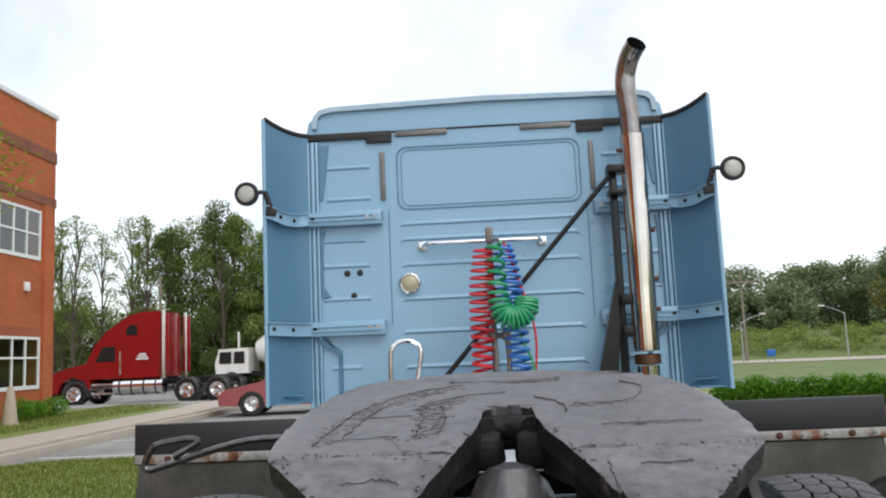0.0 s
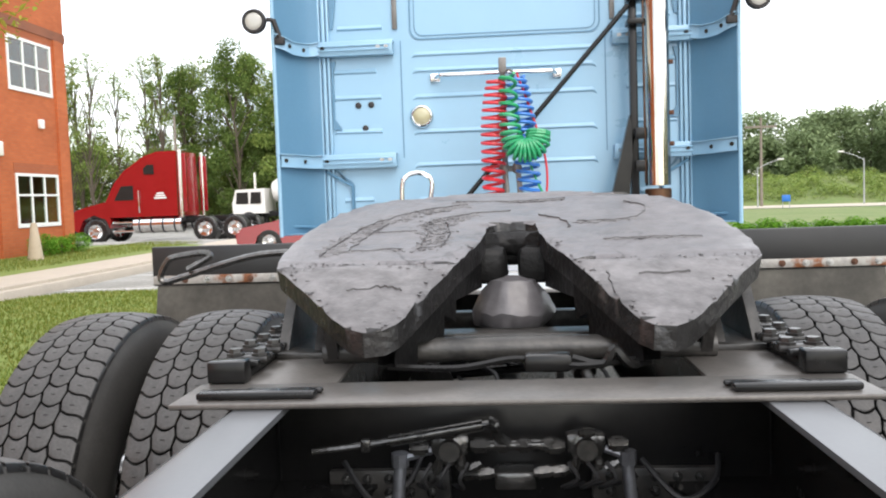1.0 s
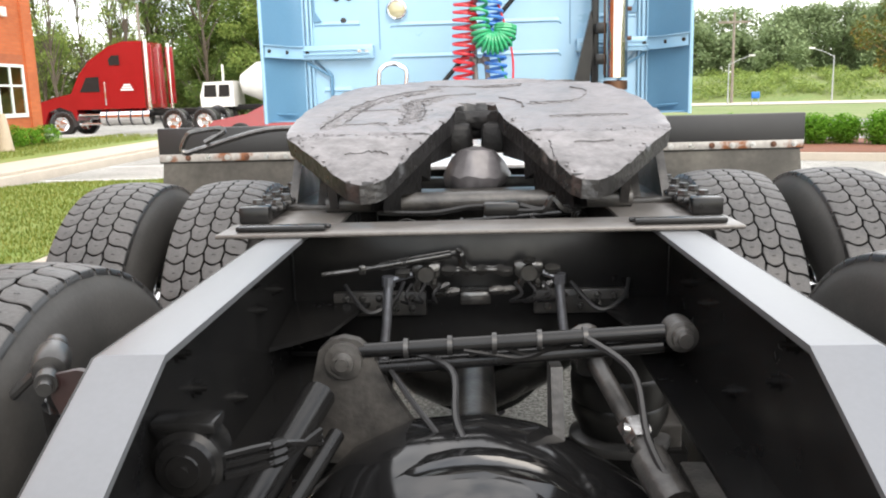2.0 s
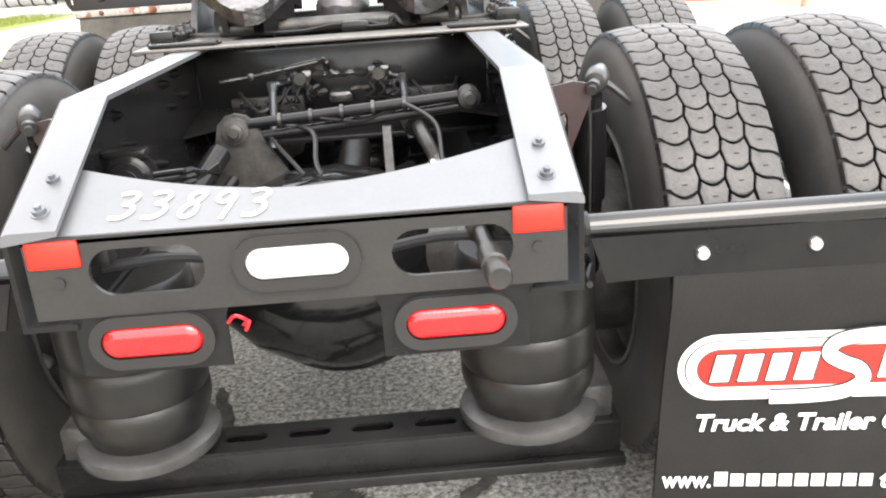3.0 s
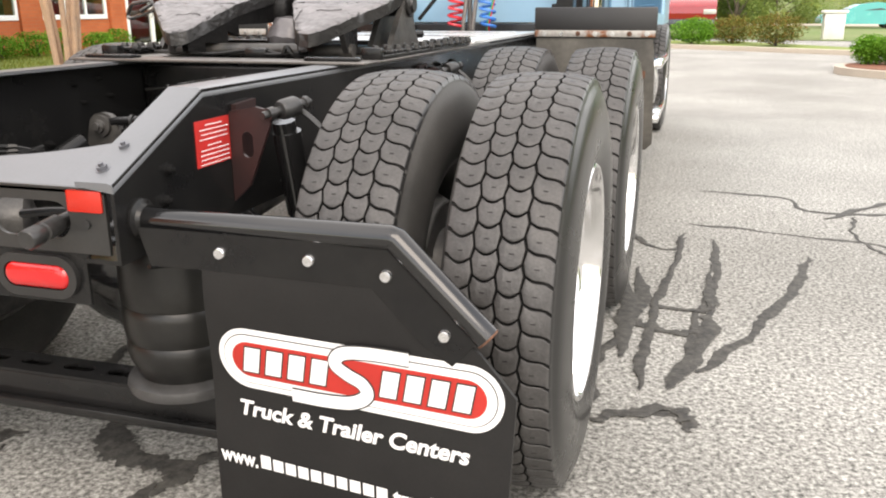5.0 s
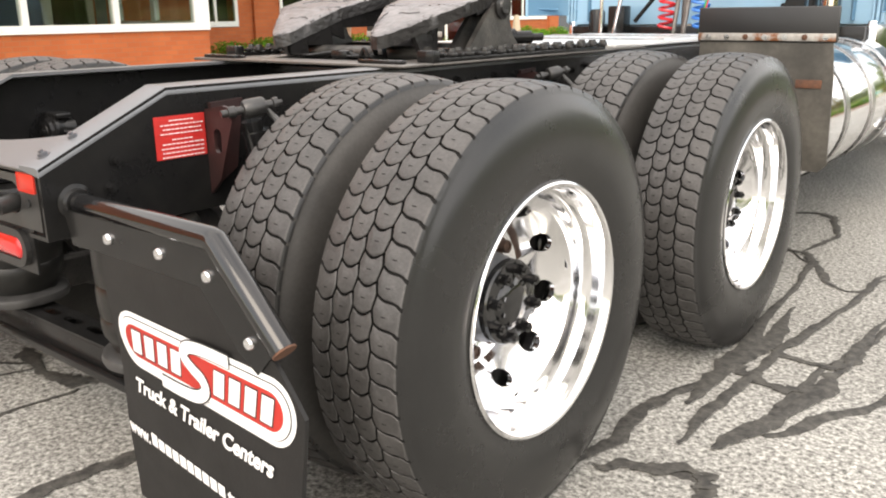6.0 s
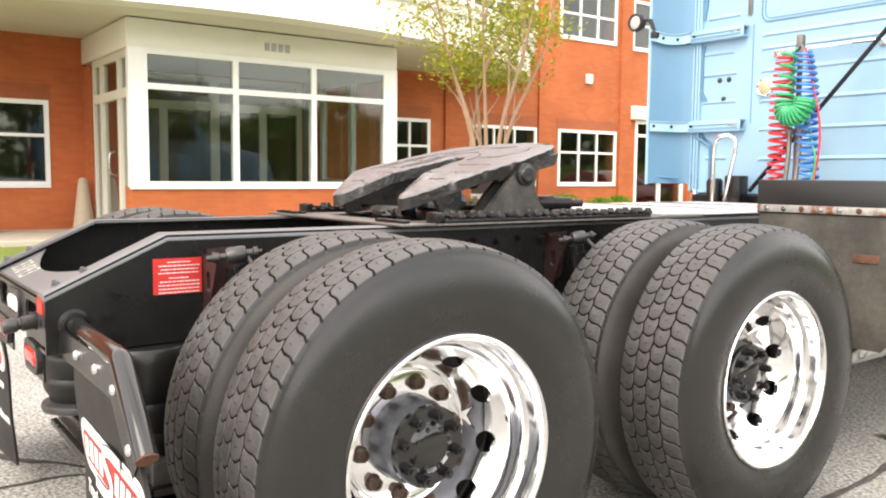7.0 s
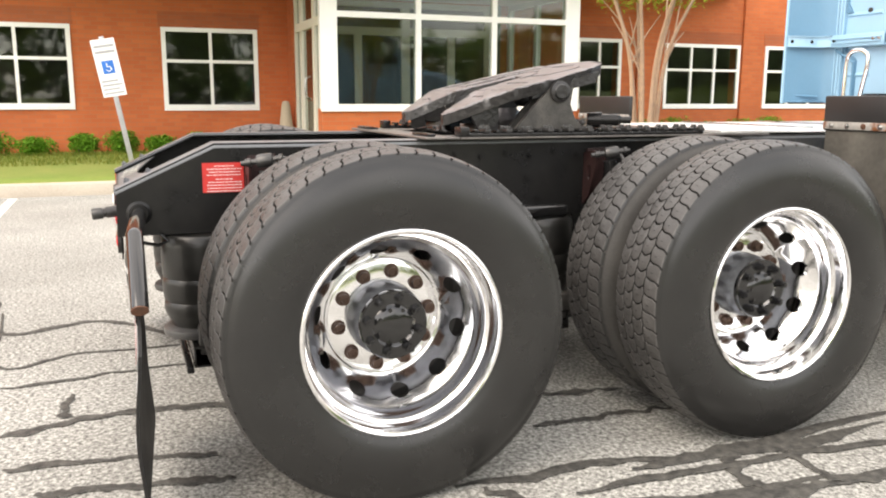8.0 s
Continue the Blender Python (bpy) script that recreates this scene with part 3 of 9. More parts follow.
# tar-sealed cracks
def tar_line(pts, w, seed, lift=0.0):
    """A ragged, blotchy ribbon of sealer along a crack."""
    rnd = random.Random(seed)
    pts = arc([(x, y, 0) for x, y in pts], 26)
    verts, faces = [], []
    for i, p in enumerate(pts):
        d = (pts[min(i + 1, len(pts) - 1)] - pts[max(i - 1, 0)]).normalized()
        s = Vector((-d.y, d.x, 0))
        t = i / (len(pts) - 1)
        wide = w * (0.75 + 0.75 * noise.noise(Vector((t * 5, seed * 3.7, 0)))) * min(1.0, 0.25 + 5 * t, 0.25 + 5 * (1 - t))
        j = s * 0.03 * noise.noise(Vector((t * 9, seed * 1.3, 4)))
        a, b = max(0.006, wide * (0.5 + 0.35 * noise.noise(Vector((i * 0.35, seed, 1))) + rnd.uniform(-0.06, 0.06))), max(0.006, wide * (0.5 + 0.35 * noise.noise(Vector((i * 0.35, seed, 7))) + rnd.uniform(-0.06, 0.06)))
        low, high = Vector((0, 0, 0.001 + lift)), Vector((0, 0, 0.003 + lift))
        verts += [p + j + s * a + low, p + j + s * a * 0.5 + high, p + j - s * b * 0.5 + high, p + j - s * b + low]
    for i in range(len(pts) - 1):
        for q in range(3):
            faces.append((4 * i + q, 4 * i + q + 1, 4 * i + q + 5, 4 * i + q + 4))
    me = bpy.data.meshes.new("tar_seal")
    me.from_pydata([tuple(v) for v in verts], [], faces)
    me.polygons.foreach_set("use_smooth", [True] * len(me.polygons))
    me.materials.append(TAR)
    return tagged(new("tar_seal", me), "dark ragged tar sealing a crack in asphalt", "tar seal", "sealed cracks", "structure")


TAR_SIDE = (
    ((-2.4, -0.75), (-1.18, -0.59), (-1.24, -0.12), (-0.67, 0.37)), ((-1.6, -0.62), (-0.59, -0.53), (-0.68, -0.19), (-0.62, 0.36)), ((-0.26, -0.49), (-0.30, -0.22), (-0.34, 0.09), (-0.34, 0.37)),
    ((0.27, -0.43), (0.18, -0.07), (0.20, 0.32)), ((-0.10, -0.21), (0.09, -0.24), (0.16, -0.20)), ((0.58, -0.39), (0.60, -0.06), (0.67, 0.26)), ((0.79, -0.28), (0.81, -0.06), (0.89, 0.29)), ((0.84, 1.34), (0.84, 1.67), (0.86, 1.92)),
    ((1.18, 0.90), (1.21, 1.47), (1.30, 1.96), (1.26, 2.56)), ((1.26, 1.86), (1.45, 1.76), (1.56, 1.84)), ((1.33, 2.05), (1.55, 2.03), (1.60, 2.25)), ((0.56, 1.50), (0.60, 1.85)),
    ((-0.45, 1.1), (-0.33, 0.72), (-0.18, 0.69), (-0.10, 0.53), (0.01, 0.43), (0.22, 0.38), (0.21, 0.26)), ((0.22, 0.38), (0.32, 0.55), (0.43, 0.70), (0.46, 0.95)), ((-0.82, 0.41), (-0.49, 0.36), (-0.31, 0.44)),
    ((0.92, 3.42), (1.08, 3.35), (1.15, 3.11), (1.24, 2.13), (1.28, 1.47)), ((1.45, 3.23), (1.41, 2.56), (1.35, 1.90), (1.35, 1.22)), ((1.22, 0.98), (1.46, 1.12), (1.48, 1.03)), ((1.57, 2.68), (1.57, 2.12), (1.55, 1.78), (1.44, 1.25)),
)
TAR_RIGHT = (
    ((1.47, 3.48), (2.03, 3.37), (2.53, 3.21), (2.66, 2.68)), ((1.52, 4.40), (2.04, 4.32), (2.16, 3.97), (2.77, 4.07), (3.32, 4.64)), ((1.60, 3.16), (1.60, 2.52), (1.54, 2.02), (1.48, 1.51)),
    ((1.33, 1.07), (1.49, 1.09), (1.5, 0.98)), ((2.04, 2.95), (1.92, 2.45), (1.74, 1.89), (1.53, 1.41)), ((2.39, 3.90), (2.32, 3.45), (2.41, 3.08)),
    ((3.52, 5.73), (4.64, 6.07)), ((2.21, 3.8), (2.88, 4.54), (3.25, 4.13)), ((0.92, 3.45), (1.12, 3.23), (1.36, 2.89), (1.45, 3.16)), ((0.68, 4.21), (0.91, 4.29), (1.08, 3.86), (1.02, 3.4)),
)
for k, pts in enumerate(TAR_RIGHT + TAR_SIDE):
    tar_line(pts, (0.070, 0.082, 0.055)[k % 3] * (0.7 if k < len(TAR_RIGHT) else 1.1 if 11 < k - len(TAR_RIGHT) < 15 else 0.8) * (0.6 if k > len(TAR_RIGHT) and k < len(TAR_RIGHT) + 3 else 1), k, 0.00022 * k)


# ---- the office building ----
WX = -11.6
GZ = 0.27


def to_wall(u, v, w):
    return (WX - w, u, v)


# (y0, y1, z0, z1, panes across)
LOW = [(-5.2, -3.6, 1.0, 2.3, 2), (-2.2, -0.6, 1.0, 2.3, 2), (0.8, 2.36, 0.98, 2.3, 2), (8.7, 9.72, 1.0, 2.35, 2), (10.8, 12.73, 1.0, 2.3, 3), (13.44, 15.42, 1.0, 2.3, 3), (19.0, 20.88, 1.0, 2.27, 3)]
HIGH = [(-2.2, -0.6, 4.4, 5.6, 2), (0.8, 2.4, 4.4, 5.6, 2), (5.2, 7.1, 4.4, 5.6, 3), (8.3, 10.2, 4.4, 5.6, 3), (10.8, 12.7, 4.45, 5.6, 3), (13.44, 15.35, 4.45, 5.6, 3), (15.95, 17.9, 4.4, 5.6, 3), (18.95, 20.85, 4.3, 5.56, 3)]
DOOR = (16.15, 18.1, GZ, 2.62, 2)
VEST = (3.2, 7.0, 1.06, 2.83)
WALL_Y0, WALL_Y1, WALL_TOP = -16.0, 21.6, 8.25
bm = B()
outer = rect(WALL_Y0, WALL_Y1, GZ - 0.4, WALL_TOP)
holes = [rect(a, b, c, d) for a, b, c, d, _ in LOW + HIGH + [DOOR]] + [rect(3.4, 6.8, GZ + 0.01, 2.9)]
plate(bm, outer, holes, to_wall, 0.3)
tagged(part("wall_front", bm, BRICK, smooth=0), "orange brick wall with white windows", "wall", kind="structure")
bm = B()
box(bm, WX - 14, WX - 0.3, WALL_Y1 - 0.3, WALL_Y1 - 0.003, GZ - 0.4, WALL_TOP - 0.003)
tagged(part("wall_north", bm, BRICK, smooth=0), "orange brick end wall", "wall", kind="structure")
bm = B()
box(bm, WX - 14, WX - 0.3, WALL_Y0 + 0.003, WALL_Y0 + 0.3, GZ - 0.4, WALL_TOP - 0.003)
tagged(part("wall_south", bm, BRICK, smooth=0), "orange brick end wall", "wall", kind="structure")
bm = B()
box(bm, WX - 14.3, WX - 14, WALL_Y0, WALL_Y1, GZ - 0.4, WALL_TOP)
tagged(part("wall_back", bm, BRICK, smooth=0), "orange brick back wall", "wall", kind="structure")
bm = B()
box(bm, WX - 13.9, WX - 0.31, WALL_Y0 + 0.31, WALL_Y1 - 0.31, WALL_TOP - 0.6, WALL_TOP - 0.45)
tagged(part("roof", bm, ROOM), "flat grey roof behind the parapet", "roof", kind="structure")
bm = B()
box(bm, WX - 6, WX - 0.31, WALL_Y0 + 0.31, WALL_Y1 - 0.31, 3.2, 3.5)
box(bm, WX - 6.2, WX - 6.0, WALL_Y0 + 0.31, WALL_Y1 - 0.31, GZ, WALL_TOP - 0.65)
box(bm, WX - 6, WX - 0.31, WALL_Y0 + 0.31, WALL_Y1 - 0.31, GZ - 0.3, GZ - 0.02)
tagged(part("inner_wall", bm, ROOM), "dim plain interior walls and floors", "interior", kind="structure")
bm = B()
box(bm, WX - 0.36, WX + 0.06, WALL_Y0 - 0.05, WALL_Y1 + 0.05, WALL_TOP, WALL_TOP + 0.14, 0.015)
tagged(part("coping", bm, WINFRAME), "white metal parapet coping", "coping", kind="structure")
for z0, z1, m in ((7.0, 7.32, BRICK_DK), (5.78, 6.02, BRICK_DK)):
    bm = B()
    box(bm, WX - 0.05, WX + 0.03, WALL_Y0, WALL_Y1 + 0.02, z0, z1, 0.005)
    tagged(part("trim", bm, m, smooth=0), "projecting dark brick band course", "brick band", kind="structure")
for y in (10.3, 12.98, 15.72, 18.45, 21.2):
    bm = B()
    box(bm, WX - 0.05, WX + 0.06, y - 0.2, y + 0.2, GZ - 0.3, 5.775, 0.005)
    tagged(part("pilaster", bm, BRICK, smooth=0), "shallow orange brick pilaster", "pilaster", "pilasters", "structure")


def window(name, y0, y1, z0, z1, cols, rows=(0.4,), proud=0.03, deep=0.06, axis="y", at=None, bar=0.05, edge=0.06, rail=None):
    """A white framed window with panes of its own, in the wall (axis y) or across it (axis x)."""
    w = tagged(holder(name, WX if axis == "y" else y0, y0 if axis == "y" else at, z0), "white-framed window with dark panes in a brick wall", "window", kind="structure")
    face = WX if at is None else at

    def to(u, v, q):
        return (face + proud - q - w.location.x, u - w.location.y, v - w.location.z) if axis == "y" else (u - w.location.x, face - proud + q - w.location.y, v - w.location.z)
    us = [y0 + edge + (y1 - y0 - 2 * edge) * k / cols for k in range(cols + 1)]
    rail = edge if rail is None else rail
    vs = [z0 + rail] + [z1 - rail - (z1 - z0 - 2 * rail) * r for r in rows] + [z1 - rail]
    cells = []
    for i in range(cols):
        for j in range(len(vs) - 1):
            cells.append((us[i] + (bar / 2 if i else 0), us[i + 1] - (bar / 2 if i < cols - 1 else 0), vs[j] + (bar / 2 if j else 0), vs[j + 1] - (bar / 2 if j < len(vs) - 2 else 0)))
    b = B()
    plate(b, rect(y0 - 0.01, y1 + 0.01, z0 - 0.01, z1 + 0.01), [rect(*c) for c in cells], to, deep)
    part("window_frame", b, WINFRAME, w, smooth=0)
    b = B()
    if axis == "y":
        box(b, face - w.location.x, face + proud + 0.004 - w.location.x, -0.012, y1 - y0 + 0.012, -0.04, -0.012, 0.004)
        part("window_sill", b, WINFRAME, w)
    else:
        b.free()
    for c in cells:
        b = B()
        plate(b, rect(c[0] - 0.012, c[1] + 0.012, c[2] - 0.012, c[3] + 0.012), [], lambda u, v, q: to(u, v, deep * 0.4 + q), 0.008)
        g = part("pane", b, GLASS, w, smooth=0)
        g.visible_shadow = False
    return w


n_win = 0
for a, b_, c, d, cols in LOW + HIGH:
    n_win += 1
    window("window_%d" % n_win, a, b_, c, d, cols, (0.4,) if c < 3 else (0.5,))
    bm = B()
    box(bm, WX - 0.02, WX + 0.008, a - 0.05, b_ + 0.05, d + 0.012, d + 0.26)
    tagged(part("lintel", bm, BRICK_LINTEL, smooth=0), "dark brick soldier course over a window", "lintel", "window lintels", "structure")

# glass side door with its white hood
door = tagged(holder("door_1", WX, DOOR[0], GZ), "white-framed glass double door with transom", "door", kind="structure")
bm = B()
cells = [(0.08, 0.93, 0.1, 1.95), (1.03, 1.87, 0.1, 1.95), (0.08, 0.93, 2.02, 2.28), (1.03, 1.87, 2.02, 2.28)]
plate(bm, rect(-0.01, 1.96, 0, 2.36), [rect(*c) for c in cells], lambda u, v, w: (0.02 - w, u, v), 0.08)
part("door_frame", bm, WINFRAME, door, smooth=0)
for c in cells:
    bm = B()
    plate(bm, rect(*c), [], lambda u, v, w: (-0.03 - w, u, v), 0.008)
    part("pane", bm, GLASS, door, smooth=0).visible_shadow = False
bm = B()
tube(bm, [(0.03, 0.9, 0.7), (0.09, 0.9, 0.75), (0.09, 0.9, 1.35), (0.03, 0.9, 1.4)], 0.014, 8)
part("door_handle", bm, STEEL, door)
bm = B()
box(bm, WX + 0.001, WX + 0.2, 15.9, 18.3, 2.64, 2.98, 0.03)
tagged(part("door_hood", bm, CREAM), "white flat hood over the side door", "canopy", kind="structure")

# vestibule
VX, VY0, VY1 = -9.1, 2.9, 7.25
bm = B()
plate(bm, rect(VY0, VY1, GZ - 0.35, 1.0), [], lambda u, v, w: (VX - w, u, v), 0.25)
box(bm, WX + 0.001, VX - 0.251, VY1 - 0.25, VY1, GZ - 0.35, 1.0)
box(bm, WX + 0.001, WX + 0.45, VY0, VY0 + 0.25, GZ - 0.35, 2.85)
tagged(part("vestibule_base", bm, BRICK, smooth=0), "low orange brick wall under the vestibule glazing", "wall", kind="structure")
window("window_20", VY0 + 0.0, VY1, 1.0, 2.9, 3, (0.25,), 0.04, 0.12, "y", VX, 0.085, 0.25, 0.07)
vwin = tagged(holder("window_21", WX, VY1, 1.0), "white-framed side glazing of the vestibule", "window", kind="structure")
bm = B()
plate(bm, rect(0.0, 2.36, 0, 1.9), [rect(0.1, 1.1, 0.1, 1.8), rect(1.2, 2.26, 0.1, 1.8)], lambda u, v, w: (u, -w, v), 0.1)
part("window_frame", bm, WINFRAME, vwin, smooth=0)
for c in ((0.1, 1.1, 0.1, 1.8), (1.2, 2.26, 0.1, 1.8)):
    bm = B()
    plate(bm, rect(*c), [], lambda u, v, w: (u, -0.05 - w, v), 0.008)
    part("pane", bm, GLASS, vwin, smooth=0).visible_shadow = False
# dark panels added over the inner brick to keep the vestibule dim
bm = B()
for y0, y1 in ((3.16, 3.399), (6.801, 6.99)):
    box(bm, WX + 0.004, WX + 0.03, y0, y1, GZ, 2.9)
tagged(part("added_vestibule_lining", bm, ROOM, smooth=0), "added dark lining hiding brick inside the vestibule", "wall", kind="structure")
door3 = tagged(holder("door_3", WX, 3.4, GZ + 0.02), "cream-framed inner glass doors behind the vestibule", "door", kind="structure")
cells = [(0.10, 0.72, 0.1, 2.0), (0.86, 1.62, 0.1, 2.0), (1.78, 2.54, 0.1, 2.0), (2.68, 3.30, 0.1, 2.0)]
bm = B()
plate(bm, rect(0, 3.4, 0, 2.6), [rect(*c) for c in cells] + [rect(0.1, 1.62, 2.14, 2.5), rect(1.78, 3.3, 2.14, 2.5)], lambda u, v, w: (-0.05 - w, u, v), 0.08)
part("door_frame", bm, SOFFIT, door3, smooth=0)
for c in cells:
    bm = B()
    plate(bm, rect(*c), [], lambda u, v, w: (-0.09 - w, u, v), 0.008)
    part("pane", bm, GLASS, door3, smooth=0).visible_shadow = False
door2 = tagged(holder("door_2", -11.1, VY0, GZ + 0.02), "cream-framed glass entrance door with transom and side lights", "door", kind="structure")
bm = B()
cells = [(0.08, 0.42, 0.1, 1.95), (0.56, 1.36, 0.1, 1.95), (1.5, 1.84, 0.1, 1.95), (0.08, 0.42, 2.08, 2.5), (0.56, 1.36, 2.08, 2.5), (1.5, 1.84, 2.08, 2.5)]
plate(bm, rect(0, 1.9, 0, 2.6), [rect(*c) for c in cells], lambda u, v, w: (u, 0.02 + w, v), 0.09)
part("door_frame", bm, SOFFIT, door2, smooth=0)
for c in cells:
    bm = B()
    plate(bm, rect(*c), [], lambda u, v, w: (u, 0.06 + w, v), 0.008)
    part("pane", bm, GLASS, door2, smooth=0).visible_shadow = False
bm = B()
tube(bm, arc([(1.2, 0.02, 0.85), (1.2, -0.06, 0.9), (1.2, -0.06, 1.15), (1.2, 0.02, 1.2)], 4), 0.016, 8)
part("door_handle", bm, STEEL, door2)
bm = B()
box(bm, WX + 0.001, VX + 0.02, VY0 - 0.02, VY1 + 0.02, 2.905, 3.3, 0.01)
tagged(part("vestibule_header", bm, CREAM), "cream header band over the vestibule glazing", "trim", kind="structure")
bm = B()
for k in range(4):
    box(bm, VX + 0.021, VX + 0.03, 4.9 + 0.11 * k, 4.98 + 0.11 * k, 3.03, 3.15)
tagged(part("number_bars", bm, GALV), "small grey plain bars on the header", "sign")
# curved canopy
bm = B()
C0, RAD = Vector((-17.6, 4.6, 0)), 9.9
a0, a1, seg = -52, 52, 60
prof = [(0, 3.28), (0, 3.78), (0.08, 3.8), (0.08, 3.92), (0.14, 3.94), (0.14, 4.02), (-0.35, 4.02), (-0.4, 3.28)]
rings = []
for k in range(seg + 1):
    a = radians(a0 + (a1 - a0) * k / seg)
    rings.append([bm.verts.new((C0.x + (RAD + o) * math.cos(a), C0.y + (RAD + o) * math.sin(a), z)) for o, z in prof])
for a, b_ in zip(rings, rings[1:]):
    for k in range(len(prof)):
        bm.faces.new((a[k], b_[k], b_[(k + 1) % len(prof)], a[(k + 1) % len(prof)]))
bmesh.ops.recalc_face_normals(bm, faces=bm.faces[:])
tagged(part("canopy_fascia", bm, CREAM, smooth=30), "curved white canopy fascia over the entrance", "canopy", kind="structure")
bm = B()
arcpts = [(C0.x + (RAD - 0.3) * math.cos(radians(a0 + (a1 - a0) * k / 40)), C0.y + (RAD - 0.3) * math.sin(radians(a0 + (a1 - a0) * k / 40))) for k in range(41)]
plate(bm, arcpts, [], lambda u, v, w: (u, v, 3.32 + w), 0.5)
bmesh.ops.bisect_plane(bm, geom=bm.verts[:] + bm.edges[:] + bm.faces[:], plane_co=(WX + 0.004, 0, 0), plane_no=(-1, 0, 0), clear_outer=True)
tagged(part("canopy_soffit", bm, SOFFIT, smooth=0), "cream soffit under the curved canopy", "soffit", kind="structure")


def wall_light(y, z):
    e = tagged(holder("wall_light", WX, y, z), "small white square wall light on brick", "light", "wall lights")
    b = B()
    box(b, 0.001, 0.09, -0.09, 0.09, -0.11, 0.11, 0.015)
    part("housing", b, WINFRAME, e)
    b = B()
    box(b, 0.02, 0.1, -0.06, 0.06, -0.118, -0.111, 0.002)
    part("diffuser", b, WHITE_LENS, e)


for y in (11.75, 14.4, 17.0, 20.2):
    wall_light(y, 3.54)


def post(x, y):
    e = tagged(holder("bollard", x, y, ground_height(x, y)), "tapered tan concrete bollard beside the entrance", "bollard", "bollards")
    b = B()
    lathe(b, [(-0.05, 0.17), (0.02, 0.17), (0.1, 0.155), (0.78, 0.07), (0.82, 0.045), (0.83, 0.0)], 20, pose(0, 0, 0, 0, -90, 0))
    part("shaft", b, BOLLARD, e)


post(-11.15, 2.75)
post(-10.4, 17.6)


# ---- planting ----
def leaf_cloud(name, material, parent, blobs, count, size, seed, hollow=0.5):
    """Many small folded leaves scattered through uneven clumps (x, y, z, rx, ry, rz)."""
    rng = np.random.default_rng(seed)
    blobs = np.array(blobs, dtype=float)
    weight = blobs[:, 3] * blobs[:, 4] * blobs[:, 5]
    which = rng.choice(len(blobs), count, p=weight / weight.sum())
    q = rng.normal(size=(count, 3))
    q /= np.linalg.norm(q, axis=1)[:, None]
    q *= (hollow + (1.08 - hollow) * rng.random((count, 1)) ** 0.7)
    c = blobs[which, :3] + q * blobs[which, 3:]
    s = size * rng.uniform(0.6, 1.5, count)
    ax, ay, az = rng.uniform(-0.9, 0.9, count), rng.uniform(-0.9, 0.9, count), rng.uniform(0, 6.28, count)
    ux = np.stack([np.cos(az) * np.cos(ay), np.sin(az) * np.cos(ay), -np.sin(ay)], 1)
    flat = np.stack([-np.sin(az) * np.cos(ax), np.cos(az) * np.cos(ax), np.sin(ax)], 1)
    up = np.cross(ux, flat)
    sc = s[:, None]
    v = np.stack([c - ux * sc, c - flat * sc * 0.45 + up * sc * 0.2, c + ux * sc, c + flat * sc * 0.45 + up * sc * 0.2], 1).reshape(-1, 3)
    base = 4 * np.arange(count)[:, None]
    loops = (base + np.array([[0, 1, 2, 0, 2, 3]])).reshape(-1)
    me = bpy.data.meshes.new(name)
    me.vertices.add(len(v))
    me.vertices.foreach_set("co", v.astype(np.float32).reshape(-1))
    me.loops.add(len(loops))
    me.loops.foreach_set("vertex_index", loops.astype(np.int32))
    me.polygons.add(len(loops) // 3)
    me.polygons.foreach_set("loop_start", np.arange(0, len(loops), 3, dtype=np.int32))
    me.update(calc_edges=True)
    me.materials.append(material)
    ob = new(name, me)
    ob.parent = parent
    return ob


def shrub(x, y, r, h, seed):
    z = ground_height(x, y)
    e = tagged(holder("shrub", x, y, z), "low rounded green shrub against the brick wall", "shrub", "foundation shrubs")
    rnd = random.Random(seed)
    leaf_cloud("leaves", LEAF_HEDGE, e, [(rnd.uniform(-0.3, 0.3) * r, rnd.uniform(-0.4, 0.4) * r, h * 0.5, r * 0.75, r * 0.75, h * 0.5) for _ in range(4)], 1500, 0.028, seed)
    b = B()
    for k in range(4):
        tube(b, [(0, 0, -0.02), (rnd.uniform(-0.2, 0.2) * r, rnd.uniform(-0.2, 0.2) * r, h * 0.6)], [0.015, 0.006], 5)
    part("stem", b, BARK, e)


for k, y in enumerate((-3.4, -2.6, -1.75, -1.15, -0.55, 0.05, 0.7, 1.25)):
    shrub(-10.95, y, 0.27, 0.27 + 0.04 * (k % 3), 20 + k)
for k, y in enumerate((9.0, 9.8, 10.7, 11.5, 12.4, 13.2, 14.1, 14.9, 18.8, 19.6, 20.4)):
    shrub(-10.9, y, 0.42, 0.42 + 0.05 * (k % 3), 40 + k)


